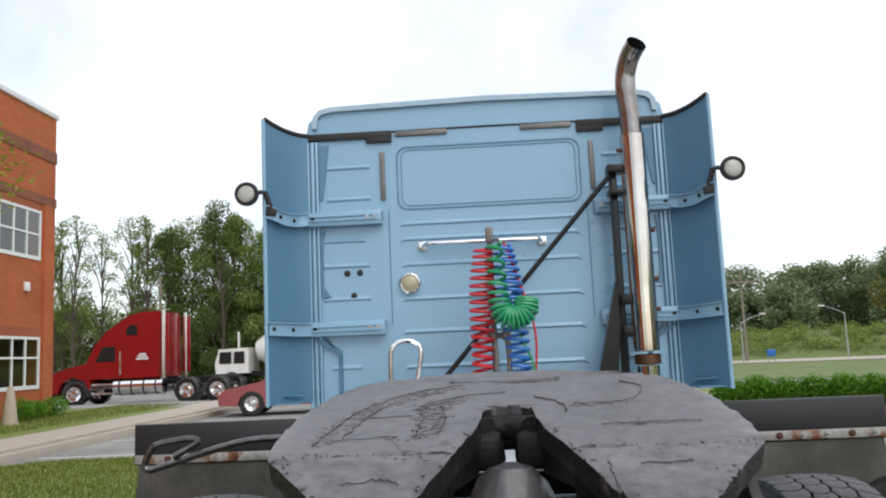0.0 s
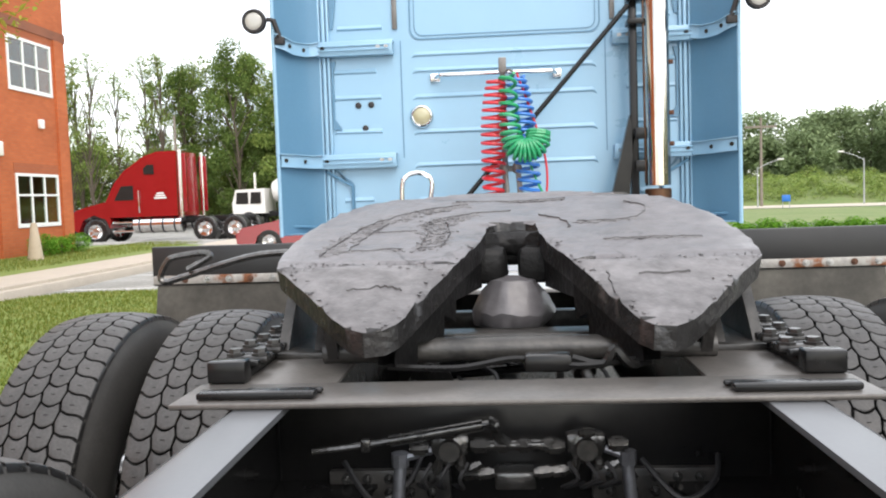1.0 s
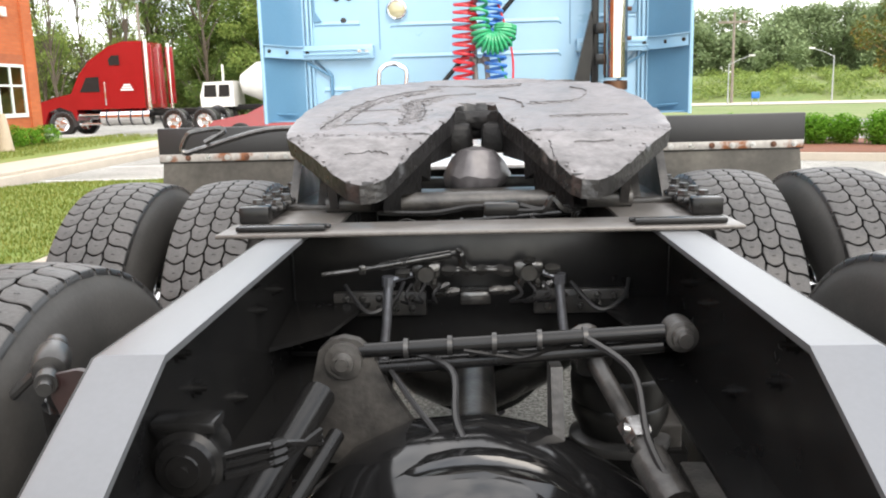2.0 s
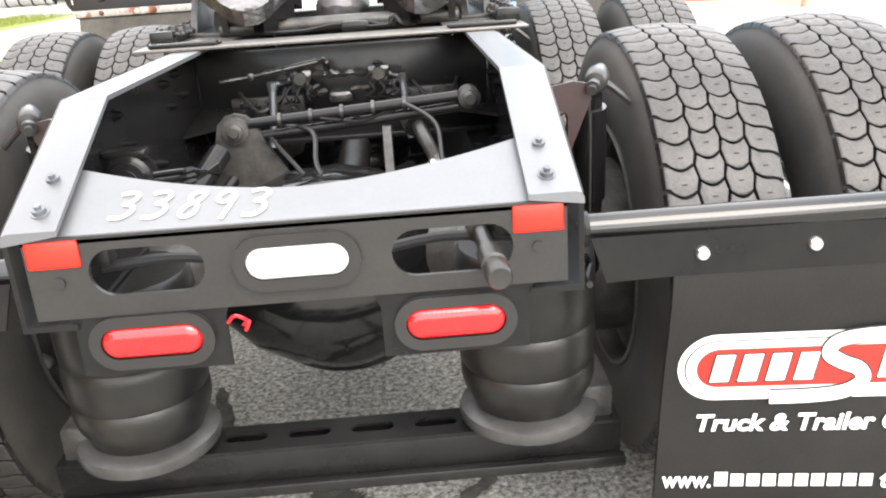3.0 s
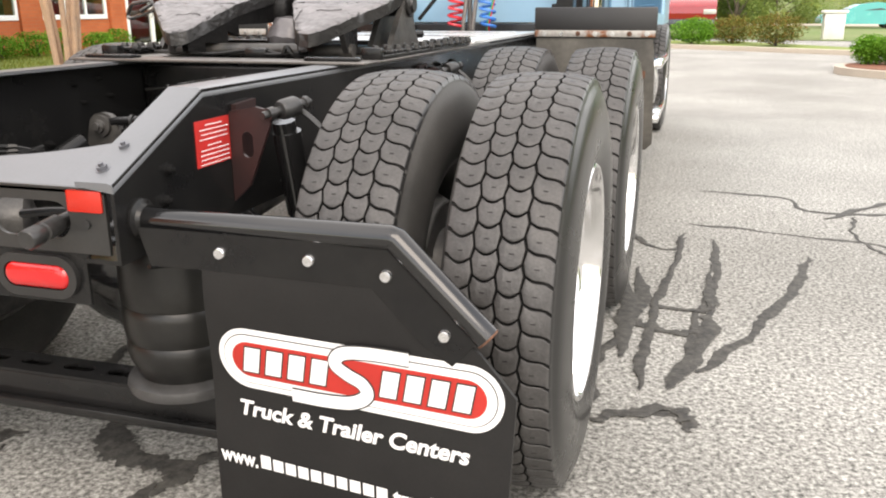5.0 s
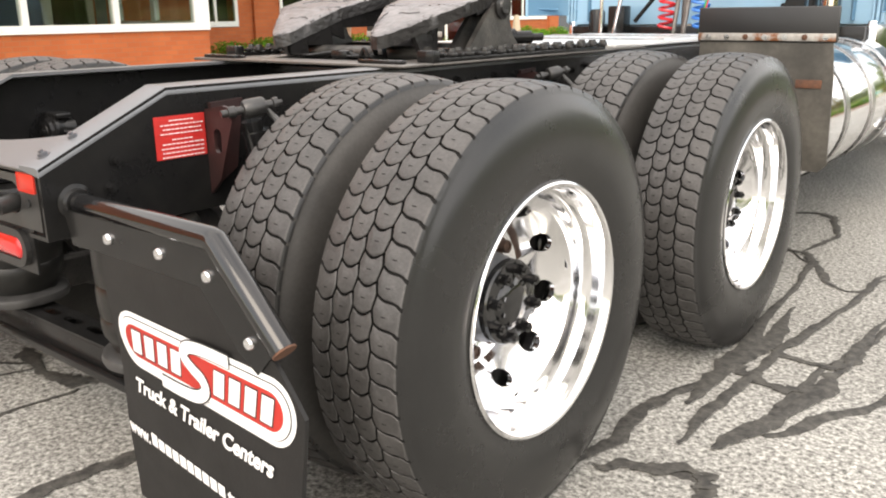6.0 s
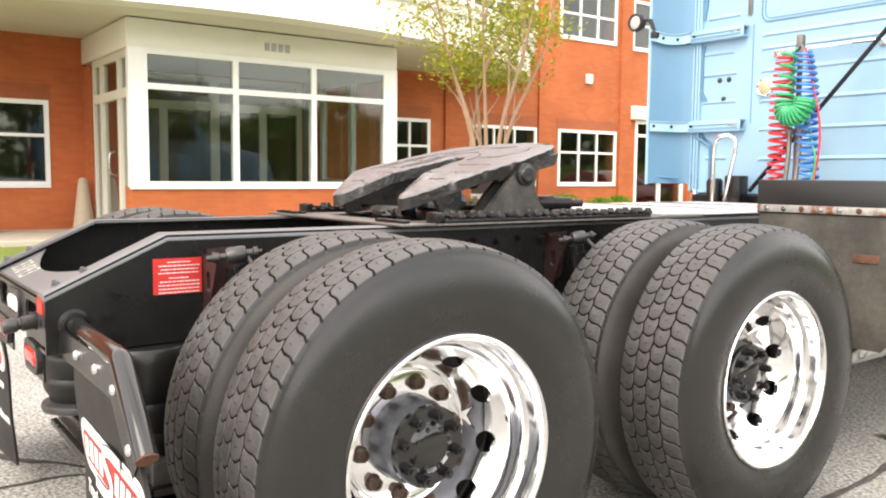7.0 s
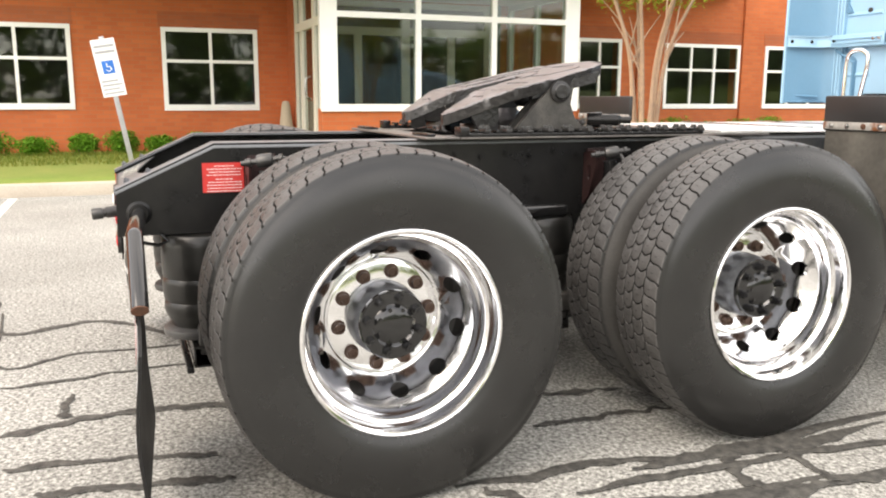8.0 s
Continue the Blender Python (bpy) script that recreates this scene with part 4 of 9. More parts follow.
def crape_myrtle(x, y):
    z = 0.14
    e = tagged(holder("ornamental_tree", x, y, z), "multi-stemmed tree with tan bark and yellow-green leaves", "tree")
    rnd = random.Random(8)
    b = B()
    tips = []
    for k in range(7):
        a = k * 0.9 + rnd.uniform(-0.2, 0.2)
        spread = rnd.uniform(0.55, 1.0)
        dx, dy = math.cos(a), math.sin(a)
        pts = arc([(0.05 * dx, 0.05 * dy, -0.05), (0.12 * dx, 0.12 * dy, 0.8), (0.28 * dx * spread + rnd.uniform(-0.06, 0.06), 0.28 * dy * spread, 1.5), (0.6 * dx * spread, 0.6 * dy * spread, 2.2), (0.85 * dx * spread, 0.85 * dy * spread, 2.9)], 5)
        tube(b, pts, [0.032 * (1 - 0.75 * i / (len(pts) - 1)) for i in range(len(pts))], 7)
        for q in range(5):
            i = rnd.randint(8, len(pts) - 2)
            p = pts[i]
            t = p + Vector((rnd.uniform(-0.45, 0.45), rnd.uniform(-0.45, 0.45), rnd.uniform(0.3, 0.7)))
            tube(b, [p, (p + t) / 2 + Vector((0, 0, 0.05)), t], [0.011, 0.008, 0.004], 5)
            tips.append(t)
        tips.append(pts[-1])
    part("trunk", b, BARK_TAN, e)
    blobs = []
    for t in tips:
        r = rnd.uniform(0.22, 0.4)
        blobs.append((t.x * 0.95, t.y * 0.95, 2.15 + (max(t.z, 2.15) - 2.15) * 0.62, r, r, r * 0.7))
    leaf_cloud("crown", LEAF_YG, e, blobs, 4200, 0.030, 4, 0.2)


crape_myrtle(-4.0, 5.1)


def hedge(x0, y0, x1, y1, h, w, seed):
    e = tagged(holder("hedge", x0, y0, 0), "clipped bright green hedge along a kerb", "hedge", "hedges")
    rnd = random.Random(seed)
    L = math.hypot(x1 - x0, y1 - y0)
    n = int(L / 0.45)
    blobs = []
    for k in range(n + 1):
        t = k / n
        blobs.append(((x1 - x0) * t, (y1 - y0) * t, h * 0.52 + 0.1, w * rnd.uniform(0.5, 0.6), w * rnd.uniform(0.5, 0.6), h * rnd.uniform(0.48, 0.56)))
    leaf_cloud("leaves", LEAF_HEDGE, e, blobs, int(3000 * n), 0.024, seed)
    leaf_cloud("inner_leaves", LEAF_HEDGE, e, [(b_[0], b_[1], b_[2], b_[3] * 0.8, b_[4] * 0.8, b_[5] * 0.82) for b_ in blobs], int(700 * n), 0.06, seed + 5, 0.15)
    b = B()
    tube(b, [(0, 0, -0.02), (0, 0, h * 0.7)], [0.03, 0.01], 5)
    stem = part("stem", b, BARK, e)
    for k in range(1, n + 1):
        share("stem", stem.data, e, pose((x1 - x0) * k / n, (y1 - y0) * k / n, 0))


# hedge island on the far side of the lot
bm = B()
rotn = math.atan2(-2.0, 8.0)
blob_plate(bm, 10.6, 14.4, 6.9, 2.2, -0.05, 0.13, 60, rotn, 2.6)
tagged(part("island_kerb", bm, CONCRETE, smooth=50), "concrete kerb round a planted island", "kerb", kind="structure")
bm = B()
blob_plate(bm, 10.6, 14.4, 6.72, 2.02, 0.05, 0.145, 60, rotn, 2.6)
tagged(part("island_bed", bm, MULCH, smooth=50), "red-brown mulch bed under a hedge", "mulch bed", kind="structure")
hedge(4.5, 16.2, 7.0, 15.7, 0.58, 0.66, 71)
hedge(7.5, 15.2, 15.0, 13.2, 0.62, 0.70, 72)


def broadleaf(x, y, h, r, material, seed, leaves=2600, size=0.16, name="tree", label="broad-leaved tree with dense green crown", bare=0.3, zb=None, girth=0.012, bark=BARK):
    z = ground_height(x, y) if zb is None else zb
    e = tagged(holder(name, x, y, z), label, "tree", "background trees")
    rnd = random.Random(seed)
    b = B()
    top = Vector((rnd.uniform(-0.4, 0.4), rnd.uniform(-0.4, 0.4), h * 0.86))
    trunk = arc([(0, 0, -0.2), (rnd.uniform(-0.2, 0.2), rnd.uniform(-0.2, 0.2), h * 0.4), top], 5)
    tube(b, trunk, [h * girth * (1.1 - i / (len(trunk))) for i in range(len(trunk))], 7)
    blobs = []
    n = 24
    for k in range(n):
        t = bare + (1 - bare) * (k + rnd.random()) / n
        a = k * 2.4 + rnd.uniform(-0.4, 0.4)
        rr = r * (0.35 + 0.75 * math.sin(math.pi * min(1, (t - bare) / (1 - bare) * 0.86 + 0.16))) * rnd.uniform(0.5, 1.0)
        p = Vector((rr * math.cos(a), rr * math.sin(a), h * t))
        base = trunk[min(len(trunk) - 1, int(len(trunk) * max(0.1, t - 0.12)))]
        tube(b, [base, (base + p) / 2 + Vector((0, 0, 0.03 * h)), p], [h * 0.0045, h * 0.003, h * 0.001], 5)
        q = r * rnd.uniform(0.22, 0.46)
        blobs.append((p.x, p.y, p.z, q, q, q * rnd.uniform(0.6, 0.95)))
    blobs.append((top.x, top.y, h * 0.9, r * 0.35, r * 0.35, h * 0.1))
    part("trunk", b, bark, e)
    leaf_cloud("crown", material, e, blobs, leaves, size, seed + 1, 0.3)


rnd = random.Random(77)
# wood behind the red truck: dense crowns, thin airy ones at its open end
for k in range(30):
    x, y = -21 + 25 * k / 29 + rnd.uniform(-1, 1), 52 + rnd.uniform(-2, 7)
    hh = rnd.uniform(8.4, 10.0) + 2.6 * math.exp(-((x + 17.5) / 4.0) ** 2)
    broadleaf(x, y, hh, rnd.uniform(1.7, 2.5), LEAF_MID if k % 3 else LEAF_DK, 200 + k, 9000, 0.095, bare=0.06)
for k in range(16):
    x, y = -37 + 16.5 * k / 15 + rnd.uniform(-0.5, 0.5), 52 + rnd.uniform(-2, 5)
    broadleaf(x, y, rnd.uniform(9.4, 11.6), rnd.uniform(1.1, 1.6), LEAF_MID, 250 + k, 3000, 0.075, label="thin airy tree with sparse green leaves", bare=0.3, girth=0.010)
for k in range(24):
    x, y = -44 + 50 * k / 23 + rnd.uniform(-1, 1), 63 + rnd.uniform(-2, 4)
    broadleaf(x, y, rnd.uniform(4.8, 6.6) + (1.6 if x > -21 else 0), 3.2, LEAF_MID if k % 2 else LEAF_DK, 300 + k, 7000, 0.13, bare=0.0)
# wood on the bank beyond the road
for k in range(46):
    t = k / 45
    x, y = 8 + 100 * t + rnd.uniform(-2, 2), 100 - 35 * t + rnd.uniform(-6, 6)
    hh = rnd.uniform(3.4, 4.6) if x < 31 else rnd.uniform(6.2, 7.8)
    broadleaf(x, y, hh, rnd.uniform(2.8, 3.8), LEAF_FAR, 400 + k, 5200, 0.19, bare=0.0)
for k in range(24):
    t = k / 23
    x, y = 20 + 104 * t, 116 - 38 * t + rnd.uniform(-4, 4)
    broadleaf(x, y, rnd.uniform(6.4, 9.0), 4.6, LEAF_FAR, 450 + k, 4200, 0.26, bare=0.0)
# unseen trees added on the open side, to be reflected in glass and chrome
for k in range(24):
    t = k / 23
    x, y = 66 + rnd.uniform(-4, 6), -64 + 112 * t
    broadleaf(x, y, rnd.uniform(7, 11), rnd.uniform(3.6, 5.0), LEAF_MID if k % 2 else LEAF_DK, 500 + k, 2600, 0.36, bare=0.04)
broadleaf(6.9, 12.9, 2.6, 0.85, LEAF_AUT, 605, 6000, 0.034, label="small street tree with rusting autumn leaves in mulch", bare=0.55, girth=0.02, bark=BARK_TAN)
broadleaf(12.5, 12.0, 2.9, 1.2, LEAF_AUT, 606, 4200, 0.04, label="small street tree with rusting autumn leaves in mulch", bare=0.42)


def bush(x, y, r, h, material, seed, label):
    e = tagged(holder("bush", x, y, 0), label, "bush", "verge bushes")
    q = random.Random(seed)
    leaf_cloud("leaves", material, e, [(q.uniform(-0.25, 0.25) * r, q.uniform(-0.25, 0.25) * r, h * 0.52, r * q.uniform(0.6, 0.85), r * q.uniform(0.6, 0.85), h * q.uniform(0.42, 0.52)) for _ in range(5)], 3200, 0.04, seed)
    b = B()
    tube(b, [(0, 0, -0.05), (0, 0, h * 0.6)], [0.06, 0.02], 6)
    part("stem", b, BARK, e)


bush(3.65, 26.6, 0.85, 1.0, LEAF_AUT, 610, "rounded brown-green bush on a verge")
bush(2.45, 28.4, 0.95, 0.9, LEAF_AUT, 611, "rounded brown-green bush on a verge")
bush(1.2, 27.6, 0.8, 0.85, LEAF_HEDGE, 612, "rounded green bush on a verge")

# verge, drive, road and weedy bank past the lot
bm = B()
v = [bm.verts.new((x, y, 0.03)) for x, y in ((-2, 26.5), (2.6, 24.0), (5.6, 22.0), (16, 19.0), (60, 8), (60, 14), (16, 22.5), (6.2, 25.5), (2.8, 30.0), (-2, 31))]
bm.faces.new(v)
tagged(part("verge", bm, LAWN, smooth=0), "strip of mown verge beyond the lot", "verge", kind="structure")
bm = B()
for (x0, y0), (x1, y1) in (((-2, 26.4), (2.6, 23.9)), ((2.6, 23.9), (5.6, 21.9)), ((5.6, 21.9), (16, 18.9)), ((16, 18.9), (60, 7.9))):
    d = Vector((x1 - x0, y1 - y0, 0)).normalized()
    s = Vector((-d.y, d.x, 0)) * 0.15
    q = [bm.verts.new(Vector((px, py, z)) + o) for z in (-0.02, 0.12) for px, py, o in ((x0, y0, -s), (x1, y1, -s), (x1, y1, s), (x0, y0, s))]
    for f in ((0, 1, 5, 4), (1, 2, 6, 5), (2, 3, 7, 6), (3, 0, 4, 7), (4, 5, 6, 7)):
        bm.faces.new([q[i] for i in f])
tagged(part("verge_kerb", bm, CONCRETE, smooth=0), "pale concrete kerb along the far verge", "kerb", kind="structure")
bm = B()
v = [bm.verts.new((x, y, 0.02)) for x, y in ((-2, 34), (60, 16), (60, 38), (15, 54), (-2, 60))]
bm.faces.new(v)
tagged(part("far_verge", bm, GRASSBANK, smooth=0), "rough grass between the drive and the road", "verge", kind="structure")
bm = B()
v = [bm.verts.new((x, y, 0.03)) for x, y in ((-10, 64), (15, 54.8), (90, 28.6), (90, 37.5), (15, 63.8), (-10, 72.5))]
bm.faces.new(v)
tagged(part("road", bm, CONCRETE, smooth=0), "pale road running past the lot", "road", kind="structure")
bm = B()
bank_rows = [[bm.verts.new((x, 63.9 - 0.35 * (x - 15) + d, ground_height(x, 64 - 0.35 * (x - 15) + d) + 0.012 + 0.18 * noise.noise(Vector((x * 0.3, d * 0.3, 0))) * min(1, d / 4))) for d in (0, 2, 4, 6, 8, 10, 13, 17, 22, 30, 45, 70, 110)] for x in range(-3, 160, 3)]
for a, c in zip(bank_rows, bank_rows[1:]):
    for k in range(len(a) - 1):
        bm.faces.new((a[k], c[k], c[k + 1], a[k + 1]))
tagged(part("embankment", bm, GRASSBANK, smooth=80), "weedy green bank beyond the road", "embankment", kind="structure")
weeds = []
for k in range(420):
    x = rnd.uniform(8, 60)
    d = rnd.uniform(0.6, 13)
    y = 64 - 0.35 * (x - 15) + d
    r = rnd.uniform(0.4, 1.1)
    weeds.append((x, y, ground_height(x, y) + 0.25 * r, r, r, r * rnd.uniform(0.4, 0.8)))
tagged(leaf_cloud("bank_weeds", LEAF_MID, None, weeds, 60000, 0.085, 615), "tangled green weeds and scrub on the bank", "weeds", kind="stuff")


def utility_pole(x, y, h):
    e = tagged(holder("utility_pole", x, y, 0), "weathered timber utility pole with cross-arm", "utility pole")
    b = B()
    tube(b, [(0, 0, -0.3), (0, 0, h)], [0.11, 0.075], 10)
    part("post", b, POLEWOOD, e)
    b = B()
    box(b, -1.1, 1.1, -0.06, 0.06, h - 0.75, h - 0.6, 0.01)
    part("cross_arm", b, POLEWOOD, e)
    for q in (-1.0, -0.45, 0.45, 1.0):
        b = B()
        lathe(b, [(0, 0.03), (0.08, 0.05), (0.12, 0.03), (0.17, 0.045), (0.2, 0)], 8, Matrix.Translation((q, 0, h - 0.6)) @ pose(0, 0, 0, 0, -90, 0))
        part("insulator", b, GALV, e)


utility_pole(18.3, 60.5, 6.3)
plain = tagged(holder("flag_pole", -18.4, 46, 0), "plain thin pale pole behind the red truck", "pole")
bm = B()
tube(bm, [(0, 0, -0.2), (0, 0, 6.5)], [0.11, 0.07], 10)
part("post", bm, POLEWOOD, plain)


def street_lamp(x, y, h, s):
    e = tagged(holder("street_lamp", x, y, 0), "grey steel street lamp with one curved arm", "street lamp", "street lamps")
    b = B()
    tube(b, [(0, 0, 0), (0, 0, h)], [0.055, 0.035], 10)
    part("post", b, GALV, e)
    b = B()
    tube(b, arc([(0, 0, h - 0.1), (s * 0.7, 0, h + 0.25), (s * 1.5, 0, h + 0.5)], 5), 0.02, 8)
    part("arm", b, GALV, e)
    b = B()
    box(b, s * 1.5 - 0.2, s * 1.5 + 0.2, -0.08, 0.08, h + 0.45, h + 0.55, 0.03)
    part("lamp_head", b, WHITE_PAINT, e)


street_lamp(24.3, 58.0, 3.1, -1)
street_lamp(17.0, 57.0, 2.7, 1)


def road_sign(x, y):
    e = tagged(holder("road_sign", x, y, 0), "small blue roadside sign on two posts", "sign")
    b = B()
    box(b, -0.25, 0.25, -0.02, 0.02, 0.45, 0.85, 0.01)
    part("face", b, SIGNBLUE, e)
    for s in (-0.2, 0.2):
        b = B()
        tube(b, [(s, 0.03, 0), (s, 0.03, 0.8)], 0.025, 6)
        part("post", b, GALV, e)


road_sign(17.2, 52)

# disabled parking sign
sg = tagged(holder("parking_sign", -8.1, 0.2, ground_height(-8.1, 0.2)), "white and blue disabled parking sign on a leaning post", "sign")
tilt = Matrix.Translation((0, 0, 0)) @ pose(0, 0, 0, 6, -9, 82)
bm = B()
box(bm, -0.03, 0.03, -0.02, 0.0, -0.1, 1.75, 0.004, m=tilt)
part("post", bm, GALV, sg)
bm = B()
box(bm, -0.14, 0.14, -0.024, -0.021, 1.02, 1.72, 0.001, 1, m=tilt)
part("face", bm, SIGNWHITE, sg)
bm = B()
box(bm, -0.07, 0.07, -0.0275, -0.0245, 1.30, 1.46, m=tilt)
part("symbol_square", bm, SIGNBLUE, sg, "blue square with a white wheelchair mark")
bm = B()
for k in range(9):
    a, b_ = radians(200 + 26 * k), radians(200 + 26 * (k + 1))
    tube(bm, [tilt @ Vector((0.03 * math.cos(q), -0.0285, 1.36 + 0.03 * math.sin(q))) for q in (a, b_)], 0.005, 5)
tube(bm, [tilt @ Vector(p) for p in ((-0.012, -0.0285, 1.43), (-0.012, -0.0285, 1.385), (0.02, -0.0285, 1.385), (0.035, -0.0285, 1.345))], 0.006, 5)
part("wheelchair_mark", bm, WHITE, sg)
bm = B()
for k in range(4):
    box(bm, -0.12, 0.12 - 0.04 * (k % 2), -0.0265, -0.0245, 1.05 + 0.05 * k, 1.072 + 0.05 * k, m=tilt)
for k in range(2):
    box(bm, -0.12, 0.12, -0.0265, -0.0245, 1.55 + 0.07 * k, 1.58 + 0.07 * k, m=tilt)
tagged(part("print_bar", bm, GALV, sg), kind="stuff")

# ---- the road tractor ----
truck = tagged(holder("semi_tractor", 0, 0, 0), "black-framed road tractor with pale blue sleeper cab on asphalt", "truck")
RAIL_X, RAIL_IN, TOP, REAR_TOP, BOT, BEND = 0.43, 0.347, 1.009, 0.862, 0.705, 0.316
AX_R, AX_F, HUB_Z = 0.73, 2.07, 0.512


def rail(s):
    """One C-section side rail, its open side inwards, with a sloped tail."""
    b = B()
    side = [(-0.004, BOT), (8.2, BOT), (8.2, TOP), (BEND, TOP), (-0.004, REAR_TOP)]
    plate(b, side, [], lambda u, v, w: (s * (RAIL_X - w), u, v), 0.008)
    for z0, z1 in ((BOT, BOT + 0.009),):
        box(b, *sorted((s * RAIL_IN, s * (RAIL_X - 0.008))), -0.004, 8.2, z0, z1)
    web = part("frame_rail", b, BLACK, truck, "glossy black pressed steel side rail")
    b = B()
    prof = [(-0.006, REAR_TOP), (BEND, TOP), (8.2, TOP)]
    for (y0, z0), (y1, z1) in zip(prof, prof[1:]):
        vs = []
        for yy, zz in ((y0, z0), (y1, z1)):
            for o, h in ((RAIL_IN, 0.0), (RAIL_X - 0.012, 0.0), (RAIL_X - 0.003, -0.003), (RAIL_X + 0.001, -0.012), (RAIL_X + 0.001, -0.02), (RAIL_IN, -0.009)):
                vs.append(b.verts.new((s * o, yy, zz + 0.003 + h)))
        for k in range(6):
            b.faces.new((vs[k], vs[(k + 1) % 6], vs[6 + (k + 1) % 6], vs[6 + k]))
        b.faces.new(vs[:6])
        b.faces.new(vs[6:][::-1])
    bmesh.ops.remove_doubles(b, verts=b.verts[:], dist=1e-5)
    bmesh.ops.recalc_face_normals(b, faces=b.faces[:])
    part("top_flange", b, FLANGE_SHEEN, web, "black top flange paled by painted sky sheen")
    nrm = Vector((0, -(TOP - REAR_TOP), BEND)).normalized()
    for y, z in ((0.035, 0.882), (0.106, 0.912)):
        b = B()
        hexbolt(b, (s * 0.381, y, z), nrm, 0.0105, 0.010)
        part("bolt", b, HUBGREY, web)
    for y, z in ((0.17, 0.86), (0.15, 0.80), (0.17, 0.745), (1.15, 0.86), (1.3, 0.9), (1.3, 0.78), (1.5, 0.86), (1.55, 0.78), (2.5, 0.86), (2.7, 0.8)):
        b = B()
        hexbolt(b, (s * RAIL_X, y, z), (s, 0, 0), 0.011, 0.014)
        part("bolt", b, BLACK, web)
    return web


web_l, web_r = rail(-1), rail(1)
for s, web in ((-1, web_l), (1, web_r)):
    for y, z in ((0.55, 0.94), (0.60, 0.87), (0.93, 0.95), (0.97, 0.89), (1.05, 0.96), (1.10, 0.90), (0.80, 0.78)):
        bm = B()
        hexbolt(bm, (s * (RAIL_X - 0.008), y, z), (-s, 0, 0), 0.010, 0.014)
        part("bolt", bm, BLACK, web)
    bm = B()
    plate(bm, [(s * 0.42, 1.02), (s * 0.42, 1.278), (s * 0.24, 1.278), (s * 0.31, 1.10)], [], lambda u, v, w: (u, v, 0.79 + 0.12 * (v - 1.02) + w), 0.008)
    part("corner_gusset", bm, BLACK, web, "black gusset in the frame corner")
    for k in range(11):
        bm = B()
        hexbolt(bm, (s * RAIL_X, 1.2 + 0.105 * k, 0.955 - 0.012 * (k % 2)), (s, 0, 0), 0.010, 0.014)
        part("bolt", bm, BLACK, web)
    bm = B()
    box(bm, *sorted((s * 0.431, s * 0.50)), 1.14, 1.66, 0.70, 0.755, 0.018, 3)
    part("spring_hanger", bm, BLACK_GLOSS, web, "glossy black suspension hanger")
# warning sticker on the rail
bm = B()
box(bm, RAIL_X + 0.0005, RAIL_X + 0.002, 0.274, 0.412, 0.842, 0.943)
stk = part("warning_sticker", bm, STICKER, web_r, "red warning sticker with white print")
bm = B()
rnd = random.Random(12)
for k in range(9):
    z = 0.932 - 0.0102 * k - (0.004 if k > 3 else 0)
    w = (0.034, 0.058, 0.052, 0.06, 0.03, 0.056, 0.06, 0.058, 0.06)[k]
    u = 0.348 - w
    while u < 0.348 + w - 0.004:
        n = rnd.uniform(0.005, 0.014)
        box(bm, RAIL_X + 0.0022, RAIL_X + 0.003, u, min(u + n, 0.348 + w), z - 0.0012, z + 0.0012)
        u += n + 0.0028
bars = part("print_bar", bm, WHITE, truck)

# rear crossmember
xm = B()
face_holes = [stadium(-0.229, 0.792, 0.172, 0.074, 6), stadium(0.23, 0.786, 0.185, 0.074, 6), stadium(-0.004, 0.79, 0.176, 0.076, 8)]
plate(xm, rect(-0.405, 0.405, 0.722, 0.852), face_holes, lambda u, v, w: (u, w - 0.001, v), 0.008)
front = []
for k in range(41):
    u = -0.36 + 0.72 * k / 40
    q = abs(u) / 0.36
    front.append((u, 0.076 + 0.078 * q ** 1.7))
outline = [(0.405, -0.001), (0.405, 0.15)] + front[::-1] + [(-0.405, 0.15), (-0.405, -0.001)]
SL = (TOP - REAR_TOP) / BEND
cross = part("rear_crossmember", xm, SATIN, truck, "satin black pressed rear crossmember with oval cut-outs")
xm = B()
plate(xm, outline, [], lambda u, v, w: (u, v, 0.848 + SL * v - w), 0.006)
part("top_flange", xm, FLANGE_SHEEN, cross, "black top flange paled by painted sky sheen")
for s in (-1, 1):
    bm = B()
    box(bm, *sorted((s * 0.322, s * 0.400)), -0.0035, -0.0015, 0.806, 0.848, 0.003, 2)
    part("reflector", bm, REFLECT, cross, "red reflective rectangle")
    # black disc on the face paints the dark of a bolt hole
    bm = B()
    lathe(bm, [(0, 0.009), (0.004, 0.009), (0.004, 0.0)], 12, Matrix.Translation((s * 0.36, -0.0015, 0.782)) @ pose(0, 0, 0, 0, 0, -90))
    part("bolt_hole_disc", bm, LOGOBLACK, cross)


def oval_lamp(name, cx, cz, y, lens, parent, w=0.172, h=0.068):
    b = B()
    plate(b, stadium(cx, cz, w + 0.02, h + 0.02, 8), [stadium(cx, cz, w - 0.016, h - 0.016, 8)], lambda u, v, q: (u, y - 0.012 + q, v), 0.02)
    base = part(name, b, GREYRUB, parent, "grey rubber mounting ring")
    b = B()
    loops = []
    for k, (sh, d) in enumerate(((0.016, 0.0), (0.02, -0.006), (0.032, -0.011), (0.05, -0.013))):
        loops.append([b.verts.new((u, y - 0.004 + d, v)) for u, v in stadium(cx, cz, w - sh, h - sh, 8)])
    n = len(loops[0])
    for a, c in zip(loops, loops[1:]):
        for k in range(n):
            b.faces.new((a[k], a[(k + 1) % n], c[(k + 1) % n], c[k]))
    b.faces.new(loops[-1])
    bmesh.ops.recalc_face_normals(b, faces=b.faces[:])
    part("lens", b, lens, base, "ribbed plastic lamp lens")
    return base


